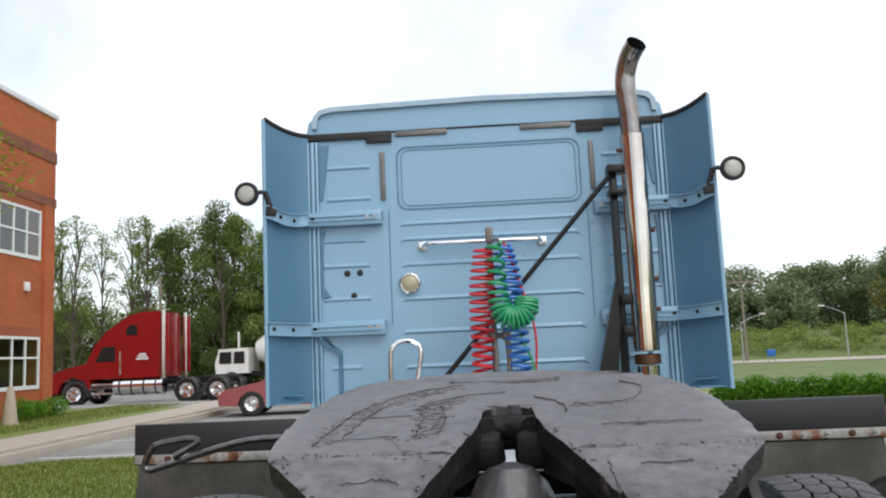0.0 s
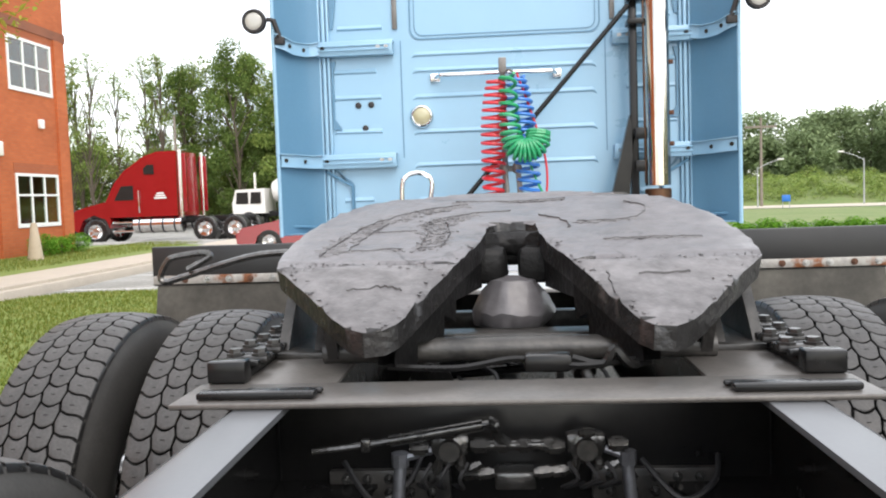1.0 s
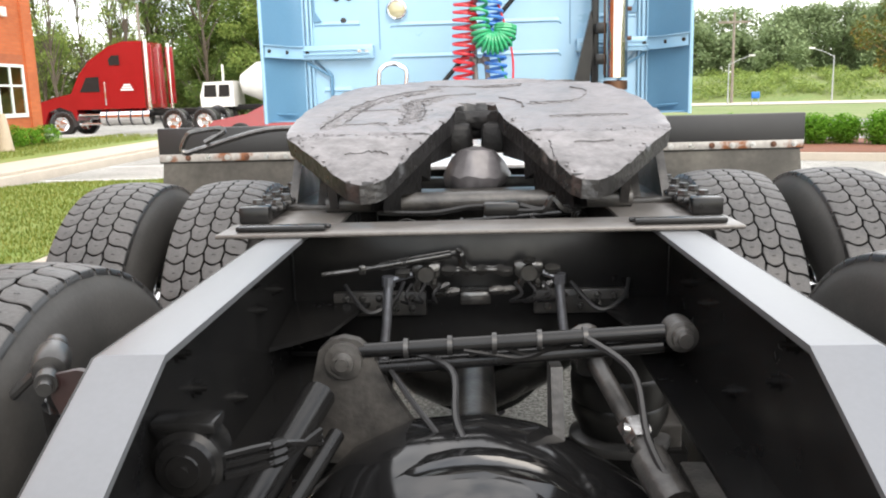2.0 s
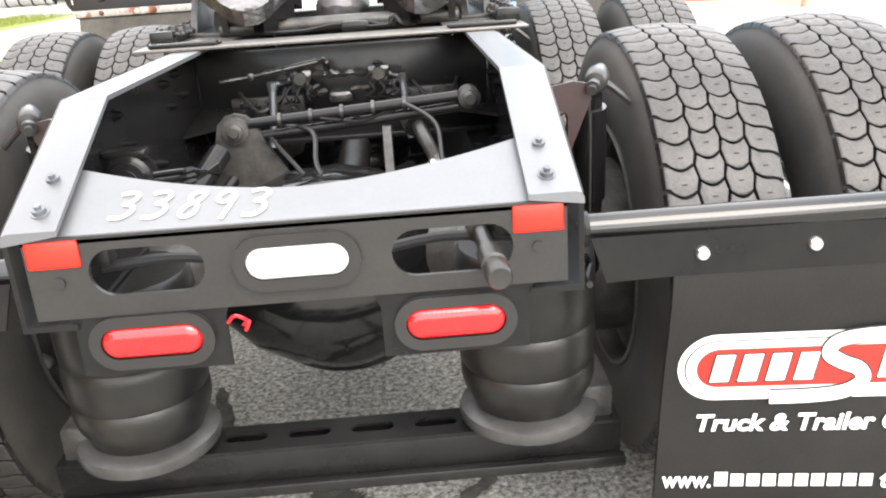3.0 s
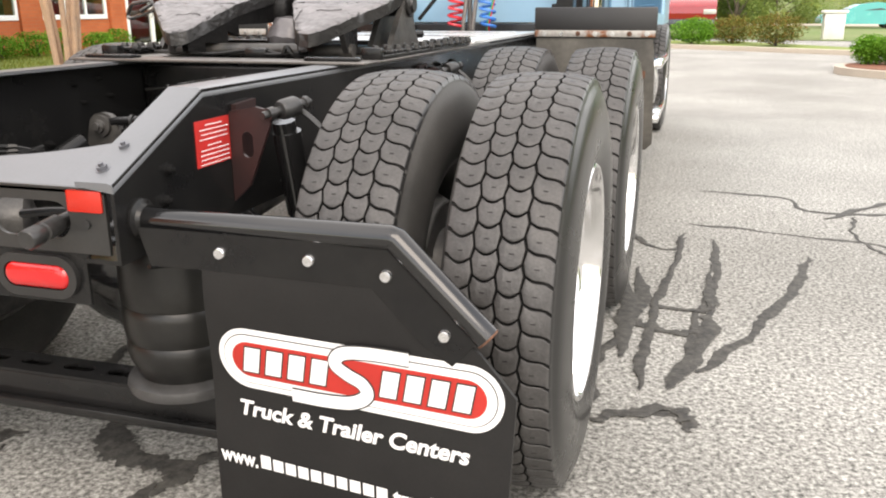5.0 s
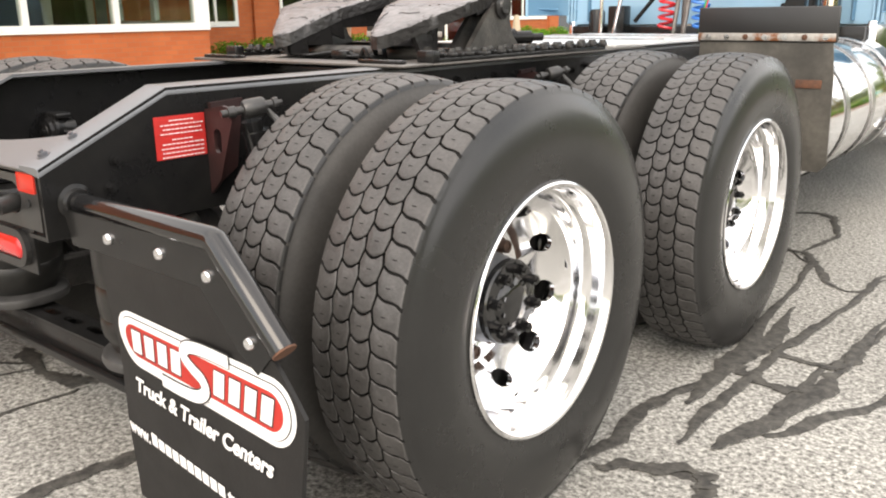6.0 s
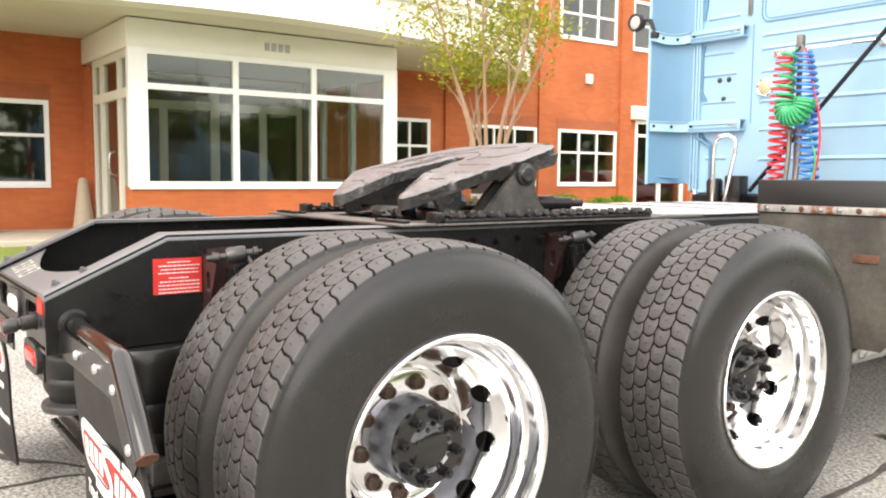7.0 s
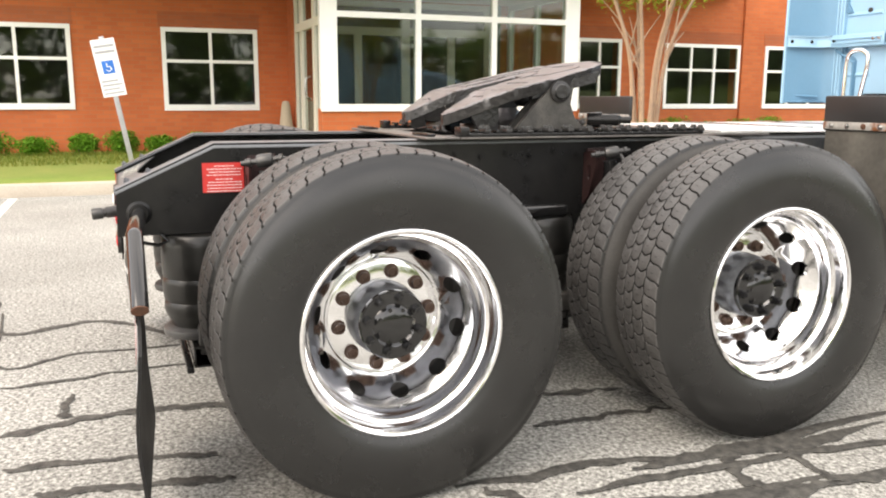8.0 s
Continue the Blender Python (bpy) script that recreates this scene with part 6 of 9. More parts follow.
def fitting(bm, p, axis, r=0.010, h=0.022):
    """A hexagon nut with a collar on either side."""
    q = Vector(axis).normalized().to_track_quat("X", "Z").to_matrix().to_4x4()
    lathe(bm, [(-h / 2 - 0.006, 0.0), (-h / 2 - 0.006, r * 0.72), (-h / 2, r * 0.72), (-h / 2, r), (h / 2, r), (h / 2, r * 0.72), (h / 2 + 0.006, r * 0.72), (h / 2 + 0.006, 0.0)], 6, Matrix.Translation(p) @ q)


# lateral torque rod over the rear axle with its bracket, and rods beside it
for y in (AX_R + 0.08, AX_F + 0.08):
    bm = B()
    plate(bm, [(-0.30, 0.66), (-0.08, 0.66), (-0.16, 0.79), (-0.19, 0.858), (-0.21, 0.875), (-0.235, 0.881), (-0.26, 0.875), (-0.278, 0.858), (-0.292, 0.80)], [], lambda u, v, w: (u, y + w, v), 0.022)
    br = part("rod_bracket", bm, DUSTY, truck, "dusty black axle bracket for the torque rod")
    bm = B()
    lathe(bm, [(-0.034, 0.0), (-0.034, 0.011), (-0.026, 0.012), (-0.024, 0.019), (-0.014, 0.020), (-0.012, 0.032), (0.03, 0.032), (0.03, 0.0)], 18, Matrix.Translation((-0.235, y + 0.0, 0.842)) @ pose(0, 0, 0, 0, 0, 90))
    part("rod_eye", bm, DUSTY, br)
    bm = B()
    tube(bm, [(-0.235, y + 0.01, 0.852), (0.30, y - 0.03, 0.892)], 0.013, 12)
    tube(bm, [(-0.205, y + 0.02, 0.818), (0.30, y - 0.02, 0.866)], 0.013, 10)
    tube(bm, arc([(-0.02 + 0.05 * k, y - 0.012, 0.851 + 0.0038 * k + 0.012 * math.sin(2.1 * k)) for k in range(7)], 4), 0.005, 6)
    tube(bm, arc([(-0.03 + 0.05 * k, y - 0.016, 0.849 + 0.0038 * k + 0.011 * math.cos(1.7 * k)) for k in range(7)], 4), 0.004, 6)
    rod = part("torque_rod", bm, BLACK, truck, "black lateral torque rod with cable ties")
    bm = B()
    lathe(bm, [(-0.045, 0.0), (-0.045, 0.012), (-0.036, 0.013), (-0.034, 0.018), (-0.022, 0.019), (-0.02, 0.026), (0.03, 0.026), (0.03, 0.0)], 18, Matrix.Translation((0.325, y - 0.03, 0.888)) @ pose(0, 0, 0, 0, 0, 90))
    part("rod_eye", bm, DUSTY, rod)
    for k in range(5):
        bm = B()
        t = 0.2 + 0.14 * k
        lathe(bm, [(-0.004, 0.013), (-0.004, 0.0175), (0.004, 0.0175), (0.004, 0.013)], 12, Matrix.Translation((-0.235 + 0.535 * t, y + 0.01 - 0.04 * t, 0.852 + 0.04 * t)))
        part("cable_tie", bm, DARKSTEEL, rod)
    bm = B()
    tube(bm, arc([(-0.12, y + 0.03, 0.84), (-0.05, y - 0.03, 0.83), (-0.04, y - 0.1, 0.76), (0.02, y - 0.18, 0.70), (0.08, y - 0.22, 0.69)], 6), 0.006, 6)
    tube(bm, arc([(-0.17, y + 0.03, 0.83), (-0.11, y - 0.06, 0.78), (-0.02, y - 0.14, 0.70), (0.05, y - 0.2, 0.69)], 6), 0.005, 6)
    tube(bm, arc([(0.17, y - 0.03, 0.885), (0.24, y - 0.08, 0.84), (0.25, y - 0.16, 0.76), (0.28, y - 0.22, 0.70)], 6), 0.006, 6)
    part("air_line", bm, BLK_HOSE, rod)
    bm = B()
    tube(bm, [(0.19, y + 0.10, 0.83), (0.27, y - 0.19, 0.70)], 0.017, 10)
    tube(bm, [(0.185, y + 0.12, 0.838), (0.2, y + 0.06, 0.81)], 0.034, 12)
    tube(bm, [(0.255, y - 0.14, 0.722), (0.28, y - 0.22, 0.685)], 0.03, 12)
    lv = part("level_rod", bm, DUSTY, truck, "dusty black rod with a bare steel end")
    bm = B()
    fitting(bm, (0.243, y - 0.095, 0.742), (0.08, -0.29, -0.13), 0.024, 0.04)
    tube(bm, [(0.222, y - 0.10, 0.752), (0.264, y - 0.10, 0.748)], 0.012, 10)
    tube(bm, [(0.262, y - 0.165, 0.712), (0.278, y - 0.215, 0.69)], 0.016, 10)
    part("clamp_collar", bm, STEEL, lv, "bright steel clamp collar")
    bm = B()
    tube(bm, [(-0.40, y - 0.42, 0.62), (-0.27, y - 0.05, 0.80)], 0.028, 10)
    tube(bm, [(-0.36, y - 0.42, 0.6), (-0.24, y - 0.08, 0.74)], 0.014, 10)
    part("brace_rod", bm, BLACK, truck)
    bm = B()
    plate(bm, [(y - 0.1, 0.6), (y + 0.05, 0.6), (y + 0.05, 0.82), (y - 0.02, 0.83)], [], lambda u, v, w: (0.115 + w, u, v), 0.02)
    part("axle_bracket", bm, DUSTY, truck)

# frame crossmembers between the axles
bm = B()
box(bm, -0.42, 0.42, 1.28, 1.30, 0.72, 0.985, 0.006)
box(bm, -0.42, 0.42, 1.20, 1.2995, 0.72, 0.735, 0.004)
mid = part("mid_crossmember", bm, BLACK, truck, "dusty black channel crossmember")
bm = B()
box(bm, -0.42, 0.42, 2.9, 2.93, 0.74, 0.98, 0.006)
part("front_crossmember", bm, DUSTY, truck)
bm = B()
tube(bm, [(-0.02, AX_R + 0.48, HUB_Z), (-0.02, AX_F - 0.25, HUB_Z + 0.05)], 0.055, 16)
part("propeller_shaft", bm, DUSTY, truck)
bm = B()
tube(bm, [(-0.02, AX_F + 0.45, HUB_Z + 0.03), (-0.02, 5.2, HUB_Z + 0.15)], 0.055, 16)
part("propeller_shaft", bm, DUSTY, truck)

# levelling valves, links and small fittings before the mid crossmember
for s, cx in ((-1, -0.115), (1, 0.105)):
    bm = B()
    lathe(bm, [(-0.022, 0.0), (-0.022, 0.017), (-0.012, 0.019), (-0.010, 0.026), (0.008, 0.026), (0.010, 0.020), (0.024, 0.018), (0.026, 0.010), (0.032, 0.010), (0.032, 0.0)], 16, Matrix.Translation((cx, 1.205, 0.905)) @ pose(0, 0, 0, 0, 0, 90))
    box(bm, cx - 0.032, cx + 0.032, 1.196, 1.235, 0.895, 0.926, 0.007)
    box(bm, cx - 0.016, cx + 0.016, 1.23, 1.2795, 0.88, 0.915, 0.004)
    vb = part("levelling_valve", bm, OILY, truck, "oily black levelling valve with small fittings")
    for p, a, r in (((cx - 0.050, 1.2, 0.908), (1, 0, 0), 0.013), ((cx + 0.050, 1.2, 0.911), (1, 0, 0), 0.013), ((cx + 0.018, 1.192, 0.884), (0, 1, 0.4), 0.009), ((cx - 0.02, 1.192, 0.88), (0.3, 0, 1), 0.009), ((cx + 0.04, 1.195, 0.878), (1, 0, 0.5), 0.008), ((cx, 1.19, 0.932), (1, 0.2, 0), 0.009)):
        bm = B()
        fitting(bm, p, a, r, r * 1.5)
        part("fitting", bm, OILY, vb)
    for k in range(3):
        bm = B()
        q = cx - 0.03 + 0.03 * k
        tube(bm, arc([(q, 1.19, 0.885), (q + 0.014 * s, 1.18, 0.862), (q - 0.01, 1.2, 0.84), (q + 0.03 * s, 1.25, 0.83)], 5), 0.0035, 6)
        part("air_line", bm, BLK_HOSE, vb)
    bm = B()
    x0 = -0.197 if s < 0 else 0.170
    tube(bm, [(x0, 1.2, 0.90), (x0, 1.2, 0.878)], 0.0145, 8)
    tube(bm, [(cx + s * 0.03, 1.203, 0.903), (x0, 1.2, 0.89)], 0.007, 8)
    tube(bm, [(x0, 1.2, 0.88), (x0 + 0.006 * s, 1.19, 0.80), (x0 + 0.014 * s, 1.17, 0.72)], 0.0105, 10)
    part("level_link", bm, HUBGREY, vb, "dull grey level link")
bm = B()
tube(bm, [(-0.055, 1.2, 0.910), (0.05, 1.2, 0.912)], 0.0085, 10)
for q in (-0.03, 0.005, 0.045):
    fitting(bm, (q, 1.2, 0.911), (1, 0, 0), 0.013, 0.014)
tube(bm, arc([(-0.02, 1.2, 0.912), (-0.035, 1.195, 0.925), (-0.04, 1.19, 0.945), (-0.052, 1.19, 0.952)], 5), 0.010, 8)
part("air_pipe", bm, OILY, truck, "dark air pipe with fittings")
bm = B()
tube(bm, [(-0.335, 1.17, 0.913), (-0.25, 1.175, 0.921), (-0.05, 1.18, 0.952)], 0.0055, 8)
tube(bm, [(-0.21, 1.176, 0.927), (-0.06, 1.18, 0.9505)], 0.0095, 10)
box(bm, -0.256, -0.24, 1.165, 1.185, 0.911, 0.932, 0.003)
part("linkage_rod", bm, OILY, truck, "thin dark linkage rod")
for p in ((-0.06, 1.21, 0.862), (0.037, 1.21, 0.864), (-0.085, 1.22, 0.858), (0.062, 1.22, 0.862)):
    bm = B()
    fitting(bm, p, (1, 0, 0.1), 0.011, 0.02)
    part("fitting", bm, OILY, mid)
bm = B()
box(bm, -0.045, 0.025, 1.225, 1.2795, 0.826, 0.856, 0.006)
part("tee_block", bm, OILY, mid)
for k, (x0, x1) in enumerate(((-0.30, -0.19), (0.20, 0.31))):
    bm = B()
    tube(bm, arc([(x0, 1.25, 0.87), ((x0 + x1) / 2, 1.2, 0.82), (x1, 1.22, 0.84), (x1 + 0.02, 1.27, 0.87)], 6), 0.005, 6)
    part("air_line", bm, BLK_HOSE, truck)
for x0, x1 in ((-0.33, -0.12), (0.12, 0.33)):
    bm = B()
    box(bm, x0, x1, 1.262, 1.2795, 0.795, 0.85, 0.004)
    lug = part("gusset_plate", bm, DUSTY, mid, "dusty riveted gusset plate")
    for k in range(5):
        for q in range(2):
            bm = B()
            hexbolt(bm, (x0 + 0.03 + 0.037 * k, 1.262, 0.812 + 0.024 * q), (0, -1, 0), 0.006, 0.006)
            part("rivet", bm, OILY, lug)
# steel tank and brackets low at the left, brake gear
bm = B()
lathe(bm, [(0.10, 0.0), (0.10, 0.05), (0.03, 0.056), (0.022, 0.062), (0.006, 0.062), (0.0, 0.052), (-0.012, 0.048), (-0.016, 0.03), (-0.02, 0.028), (-0.02, 0.012), (-0.028, 0.012), (-0.028, 0.0)], 24, Matrix.Translation((-0.372, 0.41, 0.835)) @ pose(0, 0, 0, 0, 0, 90) @ Matrix.Scale(0.74, 4))
box(bm, -0.42, -0.335, 0.42, 0.47, 0.872, 0.89, 0.006)
chamber = part("height_valve", bm, BLACK, truck, "black round brake chamber inside the rail")
for k in range(3):
    bm = B()
    tube(bm, arc([(-0.335, 0.44, 0.835 - 0.014 * k), (-0.28, 0.50, 0.825 - 0.012 * k), (-0.23, 0.56, 0.80 + 0.01 * k)], 5), 0.005, 6)
    fitting(bm, (-0.28, 0.50, 0.825 - 0.012 * k), (1, 1, 0), 0.008, 0.016)
    part("air_line", bm, BLACK, chamber)
bm = B()
tube(bm, [(0.45, 0.05, 0.69), (0.46, 0.12, 0.675), (0.47, 0.15, 0.69), (0.46, 0.13, 0.71)], 0.006, 6)
part("tow_hook", bm, BLACK, truck)

# ---- fifth wheel on its slider ----
bm = B()
box(bm, -0.52, 0.513, 1.05, 1.185, 1.013, 1.022, 0.003)
xp = part("slider_cross_plate", bm, DECKTAN, truck, "scuffed grey cross plate on the rails")
for s in (-1, 1):
    bm = B()
    box(bm, *sorted((s * 0.295, s * 0.512)), 1.19, 2.62, 1.013, 1.020, 0.002)
    tr = part("slider_rail", bm, DECKTAN, truck, "scuffed tan-grey slider base plate")
    bm = B()
    box(bm, *sorted((s * 0.452, s * 0.466)), 1.215, 2.28, 1.0205, 1.036, 0.003)
    box(bm, *sorted((s * 0.490, s * 0.504)), 1.215, 2.28, 1.0205, 1.034, 0.003)
    rk = part("slider_rack", bm, BLACK, tr, "black toothed locking rack")
    bm = B()
    box(bm, *sorted((s * 0.440, s * 0.508)), -0.009, 0.009, 0, 0.012, 0.004)
    tooth = part("rack_tooth", bm, BLACK, rk)
    tooth.location = (0, 1.255, 1.0365)
    bm = B()
    box(bm, *sorted((s * 0.436, s * 0.512)), -0.013, 0.013, 0, 0.012, 0.004)
    for o in (0.452, 0.496):
        lathe(bm, [(0.012, 0.016), (0.016, 0.016), (0.017, 0.0125), (0.024, 0.0115), (0.024, 0.0)], 6, Matrix.Translation((s * o, 0, 0)) @ pose(0, 0, 0, 0, -90, 0))
    nut = part("rack_nut", bm, DARKSTEEL, rk)
    nut.location = (0, 1.299, 1.0365)
    for k in range(2, 24):
        share("rack_nut" if k % 2 else "rack_tooth", (nut if k % 2 else tooth).data, rk, pose(0, 1.255 + 0.044 * k, 1.0365 - 0.0015 * (k % 3)))
    bm = B()
    box(bm, *sorted((s * 0.445, s * 0.51)), 1.188, 1.225, 1.0205, 1.058, 0.005)
    part("rack_stop", bm, BLACK, rk)
    bm = B()
    box(bm, *sorted((s * 0.305, s * 0.485)), 1.07, 1.10, 1.0225, 1.034, 0.004)
    box(bm, *sorted((s * 0.30, s * 0.42)), 1.105, 1.12, 1.0225, 1.031, 0.004)
    part("weld_bar", bm, BLACK, xp)

# top plate: flat bed that rises forwards, ramps that drop to two tips at the rear, V-shaped throat
FW_Y, FW_Z, FW_S, RAMP_S = 1.418, 1.195, 0.241, 0.475


def plate_z(y):
    return FW_Z + (y - FW_Y) * (FW_S if y > FW_Y else RAMP_S)


half_out = [(0.05, 1.655), (0.058, 1.60), (0.066, 1.545), (0.108, FW_Y), (0.128, 1.375), (0.17, 1.295), (0.200, 1.24), (0.222, 1.222), (0.256, 1.217), (0.284, 1.23), (0.311, 1.258), (0.385, 1.345), (0.449, FW_Y), (0.456, 1.455), (0.457, 1.53), (0.442, 1.67), (0.40, 1.80), (0.36, 1.865), (0.29, 1.91), (0.17, 1.945), (0.0, 1.955)]
bm = B()


def in_half(x, y):
    poly = half_out + [(0.0, 1.67), (0.03, 1.67)]
    return inside((abs(x), y), poly)


ring = half_out[:-1] + [(-x, y) for x, y in half_out[::-1]] + [(-0.03, 1.672), (0.0, 1.676), (0.03, 1.672)]
ring = [p for i, p in enumerate(ring) if i == 0 or (Vector(p) - Vector(ring[i - 1])).length > 1e-4]
rnd = random.Random(5)
plate(bm, ring, [], lambda u, v, w: (u, v, plate_z(v) - w), 0.045)
for cut in [FW_Y] + [1.16 + 0.025 * k for k in range(33)]:
    bmesh.ops.bisect_plane(bm, geom=bm.verts[:] + bm.edges[:] + bm.faces[:], plane_co=(0, cut, 0), plane_no=(0, 1, 0))
for k in range(-18, 19):
    bmesh.ops.bisect_plane(bm, geom=bm.verts[:] + bm.edges[:] + bm.faces[:], plane_co=(0.025 * k + 0.001, 0, 0), plane_no=(1, 0, 0))
bm.normal_update()
for v in bm.verts:
    base_z = plate_z(v.co.y)
    on_top = v.co.z > base_z - 0.02
    edge = min((Vector((v.co.x, v.co.y)) - Vector(p)).length for p in ring)
    v.co.z = base_z + (0 if on_top else -0.045)
    if on_top:
        v.co.z += noise.noise(Vector((v.co.x * 9, v.co.y * 9, 2))) * 0.0025
        if v.is_boundary or any(abs(f.normal.z) < 0.5 for f in v.link_faces):
            v.co.z -= 0.004 + 0.004 * noise.noise(Vector((v.co.x * 40, v.co.y * 40, 1)))
            v.co.x += 0.004 * noise.noise(Vector((v.co.x * 33, v.co.y * 33, 5)))
            v.co.y += 0.004 * noise.noise(Vector((v.co.x * 33, v.co.y * 33, 9)))
    else:
        v.co.x *= 0.985
bmesh.ops.recalc_face_normals(bm, faces=bm.faces[:])
bm.normal_update()
# steep and downward faces go near-black, bed and ramps stay grey
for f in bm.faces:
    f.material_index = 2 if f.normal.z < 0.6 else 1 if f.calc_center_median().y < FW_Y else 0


def grease_mat():
    """Grey plate smeared with grease, with darker clods along old scrape lines."""
    m = GREASE.copy()
    m.name = "smeared_grease_top"
    n, l = m.node_tree.nodes, m.node_tree.links
    p = n["Principled BSDF"]
    tc = n.new("ShaderNodeTexCoord")
    wv = n.new("ShaderNodeTexNoise")
    wv.inputs["Scale"].default_value, wv.inputs["Detail"].default_value, wv.inputs["Distortion"].default_value = 5.5, 8, 1.2
    l.new(tc.outputs["Object"], wv.inputs["Vector"])
    rp = n.new("ShaderNodeValToRGB")
    e = rp.color_ramp.elements
    e[0].position, e[0].color = 0.475, (0, 0, 0, 1)
    e[1].position, e[1].color = 0.495, (1, 1, 1, 1)
    k = e.new(0.515)
    k.color = (0, 0, 0, 1)
    l.new(wv.outputs["Fac"], rp.inputs[0])
    gate = n.new("ShaderNodeTexNoise")
    gate.inputs["Scale"].default_value = 3.1
    l.new(tc.outputs["Object"], gate.inputs["Vector"])
    gr = n.new("ShaderNodeMapRange")
    gr.inputs["From Min"].default_value, gr.inputs["From Max"].default_value = 0.52, 0.6
    l.new(gate.outputs["Fac"], gr.inputs["Value"])
    mu = n.new("ShaderNodeMath")
    mu.operation = "MULTIPLY"
    l.new(rp.outputs[0], mu.inputs[0])
    l.new(gr.outputs[0], mu.inputs[1])
    src = p.inputs["Base Color"].links[0].from_socket
    mx = n.new("ShaderNodeMix")
    mx.data_type = "RGBA"
    l.new(mu.outputs[0], mx.inputs["Factor"])
    l.new(src, mx.inputs["A"])
    mx.inputs["B"].default_value = (0.03, 0.029, 0.03, 1)
    l.new(mx.outputs["Result"], p.inputs["Base Color"])
    b = n.new("ShaderNodeBump")
    b.inputs["Strength"].default_value, b.inputs["Distance"].default_value = 0.5, 0.006
    l.new(wv.outputs["Fac"], b.inputs["Height"])
    old = p.inputs["Normal"].links[0].from_socket
    l.new(old, b.inputs["Normal"])
    l.new(b.outputs[0], p.inputs["Normal"])
    return m


GREASE_TOP = grease_mat()
fw = part("fifth_wheel_plate", bm, [GREASE_TOP, RAMP, PLATE_DK], truck, "grey fifth-wheel plate smeared with old grease", smooth=35)
# side skirts under the plate and throat walls
bm = B()
for s in (-1, 1):
    pts = [(0.062, 1.60), (0.108, FW_Y), (0.128, 1.375), (0.17, 1.295), (0.203, 1.238)]
    for (x0, y0), (x1, y1) in zip(pts, pts[1:]):
        q = [(s * x0, y0, plate_z(y0) - 0.04), (s * x1, y1, plate_z(y1) - 0.04), (s * (x1 + 0.004), y1 + 0.01, plate_z(y1) - 0.075), (s * (x0 + 0.004), y0 + 0.01, plate_z(y0) - 0.115)]
        back = [(a + s * 0.03, b_ + 0.012, c) for a, b_, c in q]
        vs = [bm.verts.new(p) for p in q + back]
        for f in ((0, 1, 2, 3), (7, 6, 5, 4), (0, 4, 5, 1), (3, 2, 6, 7)):
            bm.faces.new([vs[i] for i in f])
bmesh.ops.remove_doubles(bm, verts=bm.verts[:], dist=1e-4)
bmesh.ops.recalc_face_normals(bm, faces=bm.faces[:])
part("throat_wall", bm, JAW_SHADE, fw, "throat wall of black grease and painted shade")
bm = B()
tube(bm, [(0.052 * math.cos(radians(a)), 1.632 + 0.03 * math.sin(radians(a)), 1.212) for a in range(-20, 210, 15)], 0.026, 10)
box(bm, -0.105, -0.012, 1.60, 1.70, 1.13, 1.21, 0.02)
box(bm, 0.010, 0.105, 1.60, 1.70, 1.13, 1.21, 0.02)
box(bm, -0.06, 0.06, 1.66, 1.70, 1.165, 1.235, 0.012)
for v in bm.verts:
    v.co += 0.004 * noise.noise_vector(v.co * 45)
part("lock_jaw", bm, JAW_SHADE, fw, "greasy locking jaw painted shade-black")
bm = B()
lathe(bm, [(1.04, 0.0), (1.04, 0.06), (1.055, 0.08), (1.075, 0.088), (1.10, 0.076), (1.12, 0.064), (1.14, 0.05), (1.15, 0.0)], 28, Matrix.Translation((-0.004, 1.60, 0)) @ pose(0, 0, 0, 0, -90, 0))
for v in bm.verts:
    v.co += 0.011 * noise.noise_vector(v.co * 34)
part("jaw_housing", bm, GREASE, fw, "lumpy grey greased jaw housing")
# grease clods along the edges
clods = B()
rnd = random.Random(31)
rim_pts = [(s * x, y) for s in (-1, 1) for x, y in ((0.07, 1.54), (0.085, 1.5), (0.105, 1.42), (0.125, 1.385), (0.143, 1.345), (0.162, 1.31), (0.187, 1.27), (0.21, 1.238), (0.24, 1.222), (0.27, 1.222), (0.3, 1.245), (0.335, 1.285), (0.375, 1.33), (0.415, 1.378), (0.448, 1.415))]
rim_pts += [(-0.445 + 0.89 * k / 60, FW_Y) for k in range(61) if abs(-0.445 + 0.89 * k / 60) > 0.11]
for x, y in rim_pts * 5:
    c = Vector((x + rnd.gauss(0, 0.014), y + rnd.gauss(0, 0.014), 0))
    c.z = plate_z(c.y) - 0.001
    if not in_half(c.x, c.y):
        continue
    r = rnd.uniform(0.0012, 0.0042) * (0.6 if y == FW_Y else 1)
    bmesh.ops.create_icosphere(clods, subdivisions=1, radius=r, matrix=Matrix.Translation(c) @ pose(0, 0, 0, 0, 0, rnd.uniform(0, 180)) @ Matrix.Diagonal((rnd.uniform(0.8, 3.0), rnd.uniform(0.7, 1.4), 0.25, 1)))
